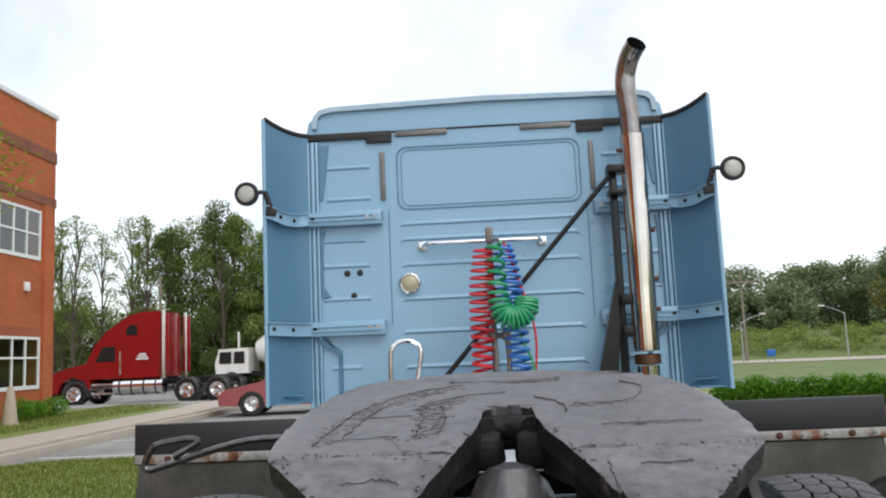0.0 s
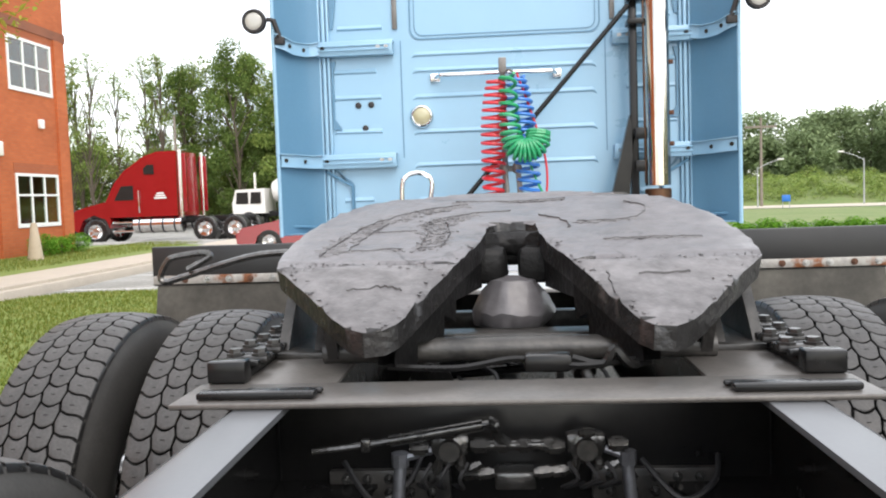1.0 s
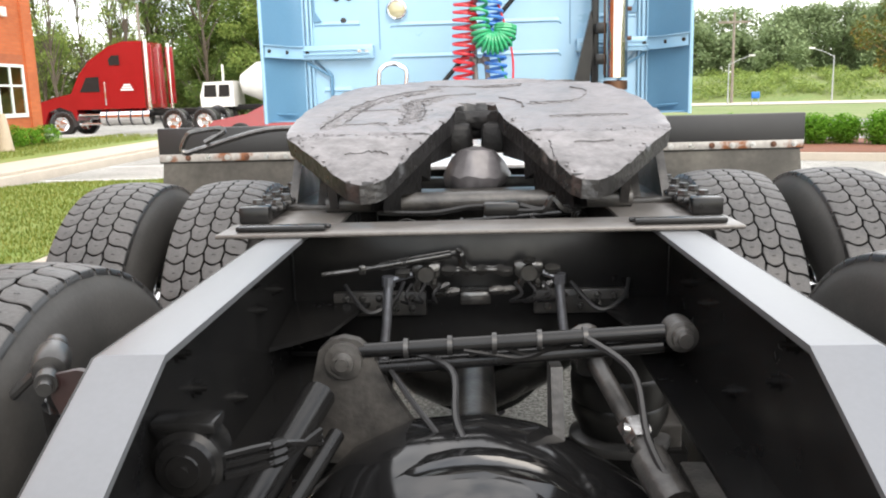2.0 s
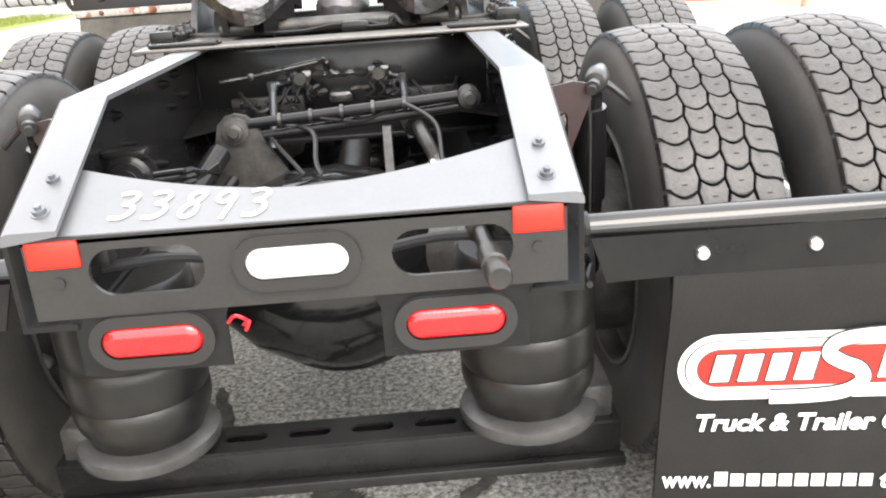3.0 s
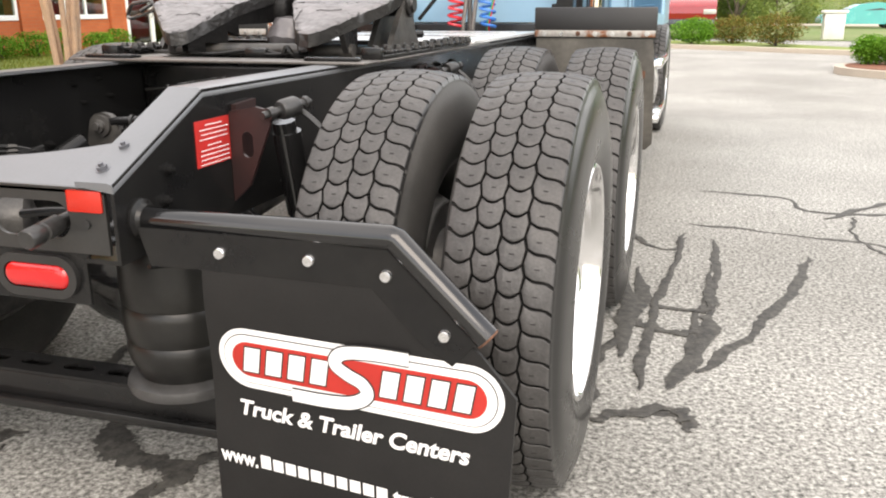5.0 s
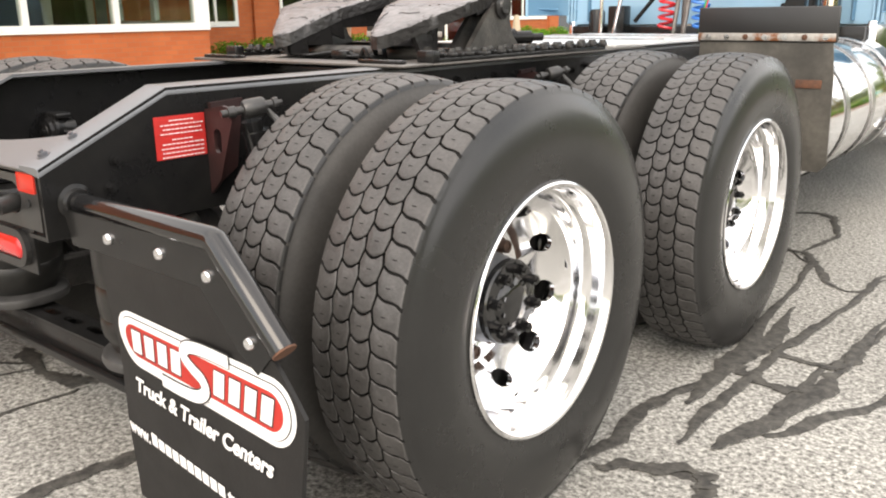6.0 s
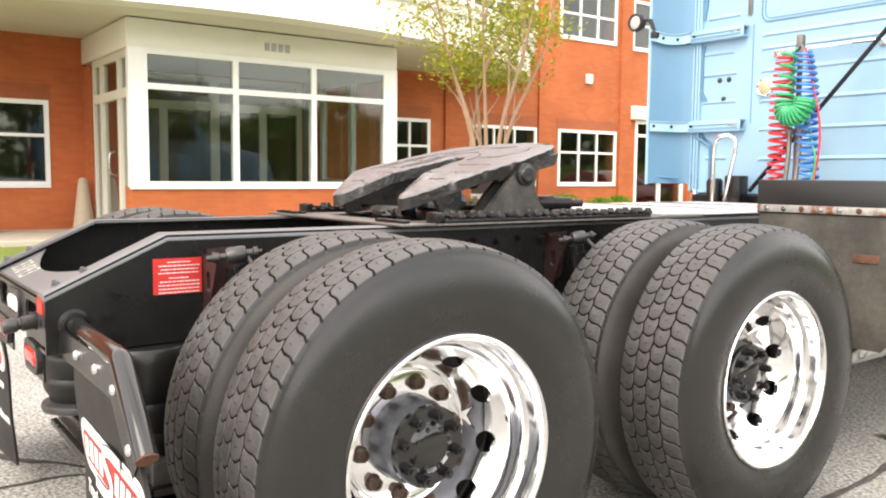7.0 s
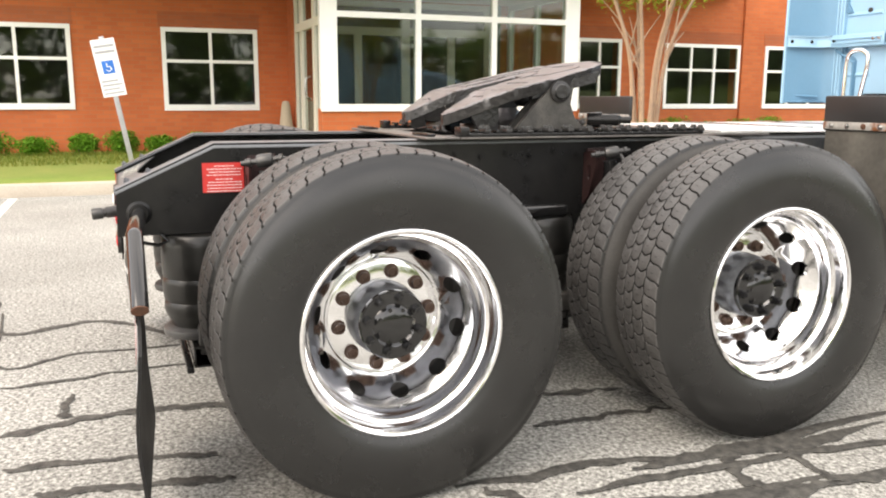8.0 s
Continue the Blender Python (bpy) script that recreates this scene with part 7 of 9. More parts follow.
# crumbled strips of old grease scraped up on the flat bed
RIDGES = (((-0.365, 1.49), (-0.335, 1.58), (-0.30, 1.67), (-0.20, 1.78), (-0.10, 1.82)), ((-0.17, 1.505), (-0.155, 1.6), (-0.165, 1.69), (-0.08, 1.74)), ((-0.31, 1.612), (-0.2, 1.622)), ((-0.345, 1.49), (-0.23, 1.50)), ((0.185, 1.53), (0.30, 1.535), (0.36, 1.53)), ((0.14, 1.66), (0.26, 1.675), (0.30, 1.76)), ((-0.12, 1.86), (0.02, 1.85), (0.12, 1.865)))
for r_i, line in enumerate(RIDGES):
    pts = arc([(x, y, 0) for x, y in line], 16)
    wide = (0.03, 0.036, 0.012, 0.014, 0.010, 0.012, 0.008)[r_i]
    for p in pts:
        for q in range(6 if r_i < 2 else 3):
            c = Vector((p.x + rnd.gauss(0, wide * 0.5), p.y + rnd.gauss(0, wide * 0.35), 0))
            c.z = plate_z(c.y) + 0.0004
            s1 = rnd.uniform(0.0012, 0.0044)
            bmesh.ops.create_icosphere(clods, subdivisions=1, radius=s1, matrix=Matrix.Translation(c) @ pose(0, 0, 0, 14 + rnd.uniform(-10, 10), rnd.uniform(-10, 10), rnd.uniform(-40, 40)) @ Matrix.Diagonal((rnd.uniform(0.9, 3.0), rnd.uniform(0.7, 1.6), rnd.uniform(0.2, 0.42), 1)))
for v in clods.verts:
    v.co += Vector((rnd.uniform(-1, 1), rnd.uniform(-1, 1), rnd.uniform(-0.5, 0.5))) * 0.0004
tagged(part("grease_clod", clods, CLOD, fw, "lumps of grey grease", smooth=20), kind="stuff")
SCORES = (((-0.378, 1.47), (-0.345, 1.58), (-0.31, 1.68), (-0.21, 1.79), (-0.10, 1.835)), ((-0.325, 1.50), (-0.30, 1.60), (-0.27, 1.69)), ((-0.185, 1.50), (-0.175, 1.60), (-0.18, 1.69), (-0.09, 1.75), (0.0, 1.77)), ((-0.14, 1.51), (-0.13, 1.60), (-0.14, 1.68)), ((-0.31, 1.617), (-0.2, 1.627)), ((-0.345, 1.492), (-0.22, 1.503)), ((0.18, 1.53), (0.30, 1.535), (0.37, 1.53)), ((0.14, 1.665), (0.26, 1.68), (0.30, 1.77), (0.26, 1.82)), ((0.06, 1.73), (0.11, 1.68), (0.12, 1.62)), ((-0.13, 1.865), (0.02, 1.853), (0.13, 1.87)), ((0.17, 1.30), (0.165, 1.37)), ((-0.30, 1.33), (-0.24, 1.34), (-0.20, 1.33)), ((0.22, 1.36), (0.31, 1.365)))
for k, line in enumerate(SCORES):
    bm = B()
    pts = arc([(x, y, 0) for x, y in line], 14)
    rows = []
    for i, p in enumerate(pts):
        d = (pts[min(i + 1, len(pts) - 1)] - pts[max(i - 1, 0)]).normalized()
        sd = Vector((-d.y, d.x, 0)) * max(0.0003, 0.0008 + 0.0022 * noise.noise(Vector((i * 0.55, k * 2.1, 3))))
        j = Vector((-d.y, d.x, 0)) * 0.007 * noise.noise(Vector((i * 0.4, k * 3.3, 8)))
        rows.append([bm.verts.new((q.x, q.y, plate_z(q.y) + 0.0022 + o)) for q, o in ((p + j + sd, -0.003), (p + j + sd * 0.4, 0.0008), (p + j - sd * 0.4, 0.0008), (p + j - sd, -0.003))])
    for a, c in zip(rows, rows[1:]):
        for i in range(3):
            bm.faces.new((a[i], a[i + 1], c[i + 1], c[i]))
    part("grease_score", bm, OLDGREASE, fw, "dark score line in the grease")
for s in (-1, 1):
    # saddle bracket with its curved edges, rib and pivot
    bm = B()
    prof = [(1.415, 1.02), (1.755, 1.02), (1.735, 1.05), (1.695, 1.09), (1.675, 1.14), (1.685, 1.20), (1.66, 1.215), (1.585, 1.2), (1.55, 1.165), (1.50, 1.115), (1.45, 1.06)]
    plate(bm, prof, [], lambda u, v, w: (s * (0.455 - w), u, v), 0.02)
    plate(bm, prof, [], lambda u, v, w: (s * (0.385 - w), u, v), 0.02)
    box(bm, *sorted((s * 0.36, s * 0.46)), 1.40, 1.77, 1.018, 1.032, 0.004)
    sad = part("saddle_bracket", bm, DUSTY, fw, "dusty black fifth-wheel saddle bracket")
    bm = B()
    lathe(bm, [(-0.055, 0.0), (-0.055, 0.042), (0.05, 0.042), (0.054, 0.03), (0.062, 0.026), (0.062, 0.0)], 18, Matrix.Translation((s * 0.415, 1.625, 1.188)) @ pose(0, 0, 0, 0, 0, 0 if s > 0 else 180))
    part("pivot_pin", bm, PLATE_DK, sad)
    bm = B()
    plate(bm, [(1.52, 1.16), (1.80, 1.225), (1.82, 1.27), (1.52, 1.19)], [], lambda u, v, w: (s * (0.43 - w), u, v), 0.03)
    plate(bm, [(1.30, 1.10), (1.42, 1.135), (1.42, 1.03), (1.34, 1.03)], [], lambda u, v, w: (s * (0.34 - w), u, v), 0.02)
    part("under_rib", bm, PLATE_DK, fw)
bm = B()
box(bm, -0.36, 0.36, 1.46, 1.54, 1.02, 1.05, 0.006)
box(bm, -0.36, 0.36, 1.70, 1.74, 1.02, 1.06, 0.006)
tube(bm, [(-0.35, 1.36, 1.04), (0.35, 1.36, 1.04)], 0.022, 12)
part("slider_cross_tube", bm, DUSTY, truck, "dusty cross tube under the fifth wheel")
bm = B()
tube(bm, arc([(-0.22, 1.26, 1.03), (-0.1, 1.24, 1.03), (0.0, 1.26, 1.04), (0.1, 1.24, 1.03), (0.2, 1.27, 1.035)], 6), 0.006, 6)
box(bm, 0.01, 0.09, 1.235, 1.275, 1.02, 1.05, 0.008)
tube(bm, arc([(0.09, 1.255, 1.04), (0.14, 1.25, 1.03), (0.16, 1.25, 1.055), (0.185, 1.25, 1.03), (0.22, 1.28, 1.03)], 6), 0.008, 6)
part("release_valve", bm, BLACK, truck, "small air valve with hoses")
# release handle on the left side
bm = B()
tube(bm, arc([(-0.40, 1.72, 1.20), (-0.58, 1.75, 1.198), (-0.77, 1.78, 1.150), (-0.818, 1.78, 1.138), (-0.83, 1.78, 1.152), (-0.812, 1.78, 1.186), (-0.79, 1.78, 1.197), (-0.725, 1.78, 1.205), (-0.708, 1.78, 1.197), (-0.725, 1.775, 1.185), (-0.76, 1.77, 1.166)], 6), 0.008, 8)
part("release_handle", bm, OILY, fw, "bent bare steel release handle")
bm = B()
lathe(bm, [(-0.09, 0.0), (-0.09, 0.03), (-0.03, 0.034), (-0.03, 0.025), (0.04, 0.025), (0.05, 0.015), (0.09, 0.015), (0.09, 0.0)], 14, Matrix.Translation((0.33, 1.93, 1.075)) @ pose(0, 0, 0, 0, 0, 60))
box(bm, 0.25, 0.40, 1.88, 1.98, 1.02, 1.045, 0.006)
part("slider_lock_cylinder", bm, BLACK, truck, "black slider lock cylinder")

# ---- mud flaps ----
def text_mesh(body, size, shear=0.15):
    cu = bpy.data.curves.new("words", "FONT")
    cu.body, cu.size, cu.align_x, cu.align_y, cu.extrude, cu.shear, cu.offset = body, size, "CENTER", "CENTER", 0.0006, shear, 0.0013
    ob = new("words", cu)
    me = bpy.data.meshes.new_from_object(ob.evaluated_get(bpy.context.evaluated_depsgraph_get()))
    bpy.data.objects.remove(ob)
    return me


def mud_flap(s):
    y = 0.04
    b = B()
    tube(b, [(s * 0.43, y + 0.025, 0.782), (s * 0.962, y, 0.79), (s * 0.968, y, 0.788), (s * 1.135, y, 0.622)], 0.0235, 14)
    hang = part("flap_hanger", b, BLACK_GLOSS, truck, "bent glossy black tube hanger")
    b = B()
    lathe(b, [(0, 0.0), (0, 0.0232), (0.0035, 0.0232), (0.0035, 0.0)], 14, look((s * 1.1352, y, 0.6218), (s * 1.2352, y, 0.5218)) @ pose(0, 0, 0, 0, 90, 0))
    part("end_cap", b, RUST, hang, "rust-red tube end cap")
    b = B()
    lathe(b, [(0, 0.0), (0, 0.041), (0.006, 0.041), (0.010, 0.032), (0.018, 0.028), (0.018, 0.0)], 20, Matrix.Translation((s * 0.431, y + 0.025, 0.782)) @ pose(0, 0, 0, 0, 0, 0 if s > 0 else 180))
    part("mount_boss", b, BLACK, hang)
    b = B()
    outline = [(0.448, 0.775), (0.955, 0.775), (1.118, 0.612), (1.075, 0.565), (1.02, 0.60), (0.925, 0.697), (0.585, 0.702), (0.472, 0.700)]
    plate(b, [(s * u, v) for u, v in outline], [], lambda u, v, w: (u, y - 0.012 + w, v), 0.005)
    part("clamp_plate", b, BLACK, hang)
    for u, v in ((0.625, 0.738), (0.806, 0.739), (0.954, 0.723), (1.061, 0.622)):
        b = B()
        lathe(b, [(0, 0.0125), (0.004, 0.0125), (0.008, 0.0095), (0.0095, 0.0)], 14, Matrix.Translation((s * u, y - 0.012, v)) @ pose(0, 0, 0, 0, 0, -90))
        part("bolt", b, CHROME, hang, "bright domed bolt")
    b = B()
    fl = [(0.583, 0.755), (0.94, 0.755), (1.06, 0.64), (1.125, 0.592), (1.192, 0.515), (1.188, 0.40), (1.182, 0.25), (1.177, 0.090), (0.87, 0.099), (0.556, 0.110), (0.566, 0.30), (0.576, 0.55)]
    plate(b, [(s * u, v) for u, v in fl], [], lambda u, v, w: (u, y - 0.0065 + w, v), 0.009)
    for k in range(1, 12):
        bmesh.ops.bisect_plane(b, geom=b.verts[:] + b.edges[:] + b.faces[:], plane_co=(0, 0, 0.1 + 0.055 * k), plane_no=(0, 0, 1))
        bmesh.ops.bisect_plane(b, geom=b.verts[:] + b.edges[:] + b.faces[:], plane_co=(s * (0.55 + 0.055 * k), 0, 0), plane_no=(1, 0, 0))

    def bow(x, z):
        """The sheet hangs with a slight belly and a twist towards its outer edge."""
        low = max(0.0, 0.62 - z)
        return y - 0.0065 + 0.03 * low ** 2 + 0.004 * math.sin(z * 16) - 0.022 * (abs(x) - 0.87) / 0.3 * math.sin(min(1.0, low / 0.5) * math.pi * 0.62)
    for v in b.verts:
        v.co.y += bow(v.co.x, v.co.z) - (y - 0.0065)
    flap = part("mud_flap", b, FLAPRUB, truck, "black rubber mud flap with red and white badge")

    def lay(me_or_bm, name, m, lift, label=""):
        ob = part(name, me_or_bm, m, flap, label, smooth=0)
        for v in ob.data.vertices:
            v.co.y = bow(v.co.x, v.co.z) - lift - (0.0008 if v.co.y > 0.5 else 0)
        return ob

    def badge(cx, cz, w, h, m, lift, name, tilt=-0.04):
        b = B()
        pts = stadium(0, 0, w, h, 10)
        plate(b, pts, [], lambda u, v, q: (cx + u, q, cz + v + tilt * u), 1)
        lay(b, name, m, lift)

    cx = s * 0.884
    badge(cx, 0.516, 0.575, 0.128, WHITE, 0.0012, "badge_border")
    badge(cx, 0.516, 0.553, 0.106, LOGOBLACK, 0.0024, "badge_line")
    badge(cx, 0.516, 0.549, 0.102, WHITE, 0.0036, "badge_ring")
    badge(cx, 0.516, 0.513, 0.074, LOGORED, 0.0048, "badge_field")
    # plain slanted bars for the lettering, and the sweep in the middle
    for k in range(10):
        if k in (4, 5):
            continue
        u = -0.215 + 0.0475 * k
        b = B()
        plate(b, [(u - 0.019, -0.026), (u + 0.013, -0.026), (u + 0.022, 0.026), (u - 0.010, 0.026)], [], lambda a, v, q: (cx + a, q, 0.516 + v - 0.04 * a), 1)
        lay(b, "badge_bar", WHITE, 0.0062)
        b = B()
        plate(b, [(u - 0.0225, -0.029), (u + 0.0155, -0.029), (u + 0.0255, 0.029), (u - 0.0125, 0.029)], [], lambda a, v, q: (cx + a, q, 0.516 + v - 0.04 * a), 1)
        lay(b, "badge_line", LOGOBLACK, 0.0055)
    # the white sweep that joins the two halves
    spine = arc([(0.11, 0.057), (0.03, 0.056), (-0.022, 0.047), (-0.036, 0.024), (-0.012, 0.006), (0.018, -0.008), (0.026, -0.03), (-0.004, -0.05), (-0.06, -0.057), (-0.13, -0.058)], 5)
    for m_, hw_, lift_, nm in ((LOGOBLACK, 0.0155, 0.0062, "badge_line"), (WHITE, 0.0125, 0.0076, "badge_sweep")):
        left, right = [], []
        for k, p in enumerate(spine):
            d = (spine[min(k + 1, len(spine) - 1)] - spine[max(k - 1, 0)]).normalized()
            left.append((p.x - d.y * hw_, p.y + d.x * hw_))
            right.append((p.x + d.y * hw_, p.y - d.x * hw_))
        b = B()
        plate(b, left + right[::-1], [], lambda a, v, q: (cx + a, q, 0.516 + v - 0.04 * a), 1)
        lay(b, nm, m_, lift_)
    def words(body, size, width, px, pz, slope, name, label, shear=0.2):
        me = text_mesh(body, size, shear)
        b = B()
        b.from_mesh(me)
        x0, x1 = min(v.co.x for v in b.verts), max(v.co.x for v in b.verts)
        k = width / (x1 - x0)
        for v in b.verts:
            u, w = (v.co.x - (x0 + x1) / 2) * k, v.co.y * 0.95
            v.co = Vector((px + u, 1 if v.co.z > 0 else 0, pz + w - slope * u))
        bpy.data.meshes.remove(me)
        lay(b, name, WHITE, 0.0030, label)

    words("Truck & Trailer Centers", 0.0475, 0.478, s * 0.872, 0.405, 0.045, "slogan", "white words Truck and Trailer Centers")
    wx = s * 0.865
    words("www.", 0.050, 0.086, wx - 0.245, 0.289 + 0.012, 0.05, "web_prefix", "white letters www", 0.05)
    words("trucks.com", 0.050, 0.20, wx + 0.194, 0.289 - 0.010, 0.05, "web_suffix", "white letters trucks.com", 0.05)
    for k, tall in enumerate((1.3, 1, 1, 1, 1, 1, 1, 1, 1, 1)):
        u = -0.195 + 0.0283 * k
        b = B()
        plate(b, [(u, -0.013), (u + 0.0225, -0.013), (u + 0.0225, 0.0125 * tall), (u, 0.0125 * tall)], [], lambda a, v, q: (wx + a, q, 0.289 + v - 0.05 * a), 1)
        lay(b, "print_bar", WHITE, 0.0016)


for s in (1, -1):
    mud_flap(s)

# ---- splash panels ahead of the drive wheels ----
for s in (-1, 1):
    y = 2.72
    b = B()
    box(b, *sorted((s * 0.70, s * 1.26)), y, y + 0.02, 1.038, 1.177, 0.006)
    sp = part("splash_guard", b, PANELBLK, truck, "black plastic guard strip over a dirty splash panel")
    b = B()
    box(b, *sorted((s * 0.705, s * 1.255)), y - 0.006, y + 0.006, 1.044, 1.074, 0.002)
    st = part("strip", b, RUSTSTRIP, sp, "rust-spotted metal strip")
    for k in range(7):
        b = B()
        hexbolt(b, (s * (0.75 + 0.078 * k), y - 0.006, 1.059), (0, -1, 0), 0.008, 0.006)
        part("rivet", b, RUST if k % 3 == 2 else STEEL, st)
    b = B()
    plate(b, [(s * u, v) for u, v in ((0.71, 1.043), (1.245, 1.043), (1.26, 0.9), (1.27, 0.56), (1.24, 0.53), (0.71, 0.53))], [], lambda u, v, w: (u, y + 0.006 + w, v), 0.01)
    part("splash_panel", b, PANELBRN, sp)
    b = B()
    box(b, *sorted((s * 1.12, s * 1.22)), y + 0.001, y + 0.006, 0.862, 0.895, 0.002)
    part("amber_marker", b, RUST, sp, "rust-orange side marker")

# fuel tanks with straps and steps
for s in (-1, 1):
    b = B()
    lathe(b, [(0, 0.0), (0, 0.27), (0.02, 0.3), (0.05, 0.31), (1.55, 0.31), (1.58, 0.3), (1.6, 0.27), (1.6, 0.0)], 44, Matrix.Translation((s * 0.90, 2.86, 0.70)) @ pose(0, 0, 0, 0, 0, 90))
    tank = part("fuel_tank", b, CHROME, truck, "polished aluminium cylindrical fuel tank")
    for q in (0.35, 0.8, 1.25):
        b = B()
        lathe(b, [(q - 0.03, 0.312), (q - 0.03, 0.318), (q + 0.03, 0.318), (q + 0.03, 0.312)], 44, Matrix.Translation((s * 0.90, 2.86, 0.70)) @ pose(0, 0, 0, 0, 0, 90))
        part("tank_strap", b, STEEL, tank)
    b = B()
    for z in (0.42, 0.78):
        box(b, *sorted((s * 1.0, s * 1.22)), 4.55, 5.6, z, z + 0.05, 0.01)
    box(b, *sorted((s * 0.95, s * 1.0)), 4.5, 6.4, 0.4, 1.1, 0.01)
    part("cab_step", b, CHROME, truck, "bright metal cab steps")

# ---- sleeper cab ----
CW = 4.545
bm = B()
# rear wall with rounded top corners
wall = [(-1.03, 1.08), (1.03, 1.08), (1.03, 2.66), (1.015, 2.74), (0.965, 2.785), (0.88, 2.80), (0.0, 2.815), (-0.88, 2.80), (-0.965, 2.785), (-1.015, 2.74), (-1.03, 2.66)]
plate(bm, wall, [], lambda u, v, w: (u, CW + w, v), 0.04)
cab = part("cab", bm, CABBLUE, truck, "pale blue sleeper cab with ribbed rear wall")


def swage(parent, x0, x1, z, h=0.012):
    """A pressed step in the sheet metal: it leans out downwards and turns back under a lip."""
    b = B()
    n = 40
    ends = []
    for k in range(n + 1):
        u = x0 + (x1 - x0) * k / n
        t = 0.0 if k in (0, n) else 1.0
        dz = -0.016 if k in (0, n) else 0.0
        rows = [(0.0015, 0.020), (0.0015 - h * 0.85 * t, 0.004), (0.0015 - h * t, 0.0), (0.0015 - h * 0.8 * t, -0.005), (0.0015, -0.011)]
        rows = [(o, q + dz) for o, q in rows]
        ends.append([b.verts.new((u, CW + o, z + q)) for o, q in rows])
    for a, c in zip(ends, ends[1:]):
        for k in range(4):
            b.faces.new((a[k], c[k], c[k + 1], a[k + 1]))
    bmesh.ops.recalc_face_normals(b, faces=b.faces[:])
    if sum(f.normal.y for f in b.faces) > 0:
        bmesh.ops.reverse_faces(b, faces=b.faces[:])
    part("pressed_rib", b, CABBLUE, parent, smooth=30)


for z in (2.118, 2.03, 1.885, 1.69, 1.505, 1.31):
    swage(cab, -0.505, 0.52, z)
for s in (-1, 1):
    for z, a, c in ((2.462, 0.66, 0.92), (2.278, 0.66, 0.92), (2.037, 0.70, 0.945), (1.893, 0.675, 0.945), (1.705, 0.675, 0.95), (1.32, 0.74, 0.91)):
        swage(cab, s * a, s * c, z)
# blanked rear window outline and panel seams, drawn in the shade-darkened blue
bm = B()
plate(bm, stadium(0.016, 2.385, 1.05, 0.37, 6, 0.06), [stadium(0.016, 2.385, 1.035, 0.355, 6, 0.055)], lambda u, v, w: (u, CW - 0.006 + w, v), 0.008)
plate(bm, stadium(0.016, 2.385, 1.0, 0.33, 6, 0.05), [stadium(0.016, 2.385, 0.99, 0.32, 6, 0.045)], lambda u, v, w: (u, CW - 0.004 + w, v), 0.006)
part("window_bead", bm, CABBLUE_SHADED, cab)
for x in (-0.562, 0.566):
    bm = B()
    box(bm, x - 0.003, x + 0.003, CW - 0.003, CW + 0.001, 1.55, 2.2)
    part("panel_seam", bm, CABBLUE_SHADED, cab)
for x in (-0.59, 0.605):
    bm = B()
    box(bm, x - 0.014, x + 0.014, CW - 0.016, CW, 2.262, 2.545, 0.005)
    part("edge_strip", bm, VENT, cab, "grey-brown vertical strip")
for x0, x1 in ((-0.51, -0.21), (0.21, 0.50)):
    bm = B()
    box(bm, x0, x1, CW - 0.016, CW, 2.632, 2.662, 0.005)
    part("edge_strip", bm, VENT, cab, "grey-brown horizontal strip")
# roof cap with its drip edge
bm = B()
n = 30
for z0, z1, y0, y1, inset in ((2.805, 2.86, CW - 0.012, CW + 0.3, 0.0),):
    outline = [(-0.99, 2.70), (-0.985, 2.77), (-0.95, 2.81), (-0.88, 2.825), (0.0, 2.842), (0.88, 2.825), (0.95, 2.81), (0.985, 2.77), (0.99, 2.70), (0.965, 2.70), (0.955, 2.765), (0.93, 2.785), (0.87, 2.797), (0.0, 2.812), (-0.87, 2.797), (-0.93, 2.785), (-0.955, 2.765), (-0.965, 2.70)]
    plate(bm, outline, [], lambda u, v, w: (u, CW - 0.025 + w, v), 0.12)
part("roof_edge", bm, ROOFWHITE, cab, "weathered pale roof edge")
bm = B()
tube(bm, [(-0.985, CW - 0.004, 2.652)] + [(x, CW - 0.004, 2.655 + 0.012 * (1 - (x / 1.0) ** 2)) for x in (-0.8, -0.5, 0, 0.5, 0.8)] + [(0.985, CW - 0.004, 2.652)], 0.005, 6)
part("roof_seam", bm, SEAL, cab)
# cab shell forwards: sides, roof, windscreen, bonnet
bm = B()
sections = [(CW + 0.041, 1.03, 1.08, 2.80), (5.4, 1.17, 1.05, 2.98), (6.3, 1.18, 1.05, 3.05), (6.55, 1.15, 1.05, 2.9), (7.05, 1.08, 1.05, 2.1), (7.15, 1.05, 1.0, 1.95), (8.3, 0.98, 0.9, 1.75), (8.75, 0.9, 0.7, 1.5), (8.85, 0.85, 0.6, 1.2)]
prev = None
for y, hw, z0, z1 in sections:
    ring = [bm.verts.new(p) for p in ((-hw, y, z0), (-hw, y, z0 + (z1 - z0) * 0.6), (-hw * 0.97, y, z1 - 0.14), (-hw * 0.84, y, z1), (hw * 0.84, y, z1), (hw * 0.97, y, z1 - 0.14), (hw, y, z0 + (z1 - z0) * 0.6), (hw, y, z0))]
    if prev:
        for k in range(8):
            bm.faces.new((prev[k], prev[(k + 1) % 8], ring[(k + 1) % 8], ring[k]))
    else:
        bm.faces.new(ring)
    prev = ring
bm.faces.new(prev[::-1])
bmesh.ops.recalc_face_normals(bm, faces=bm.faces[:])
part("cab_shell", bm, CABBLUE, cab, smooth=30)
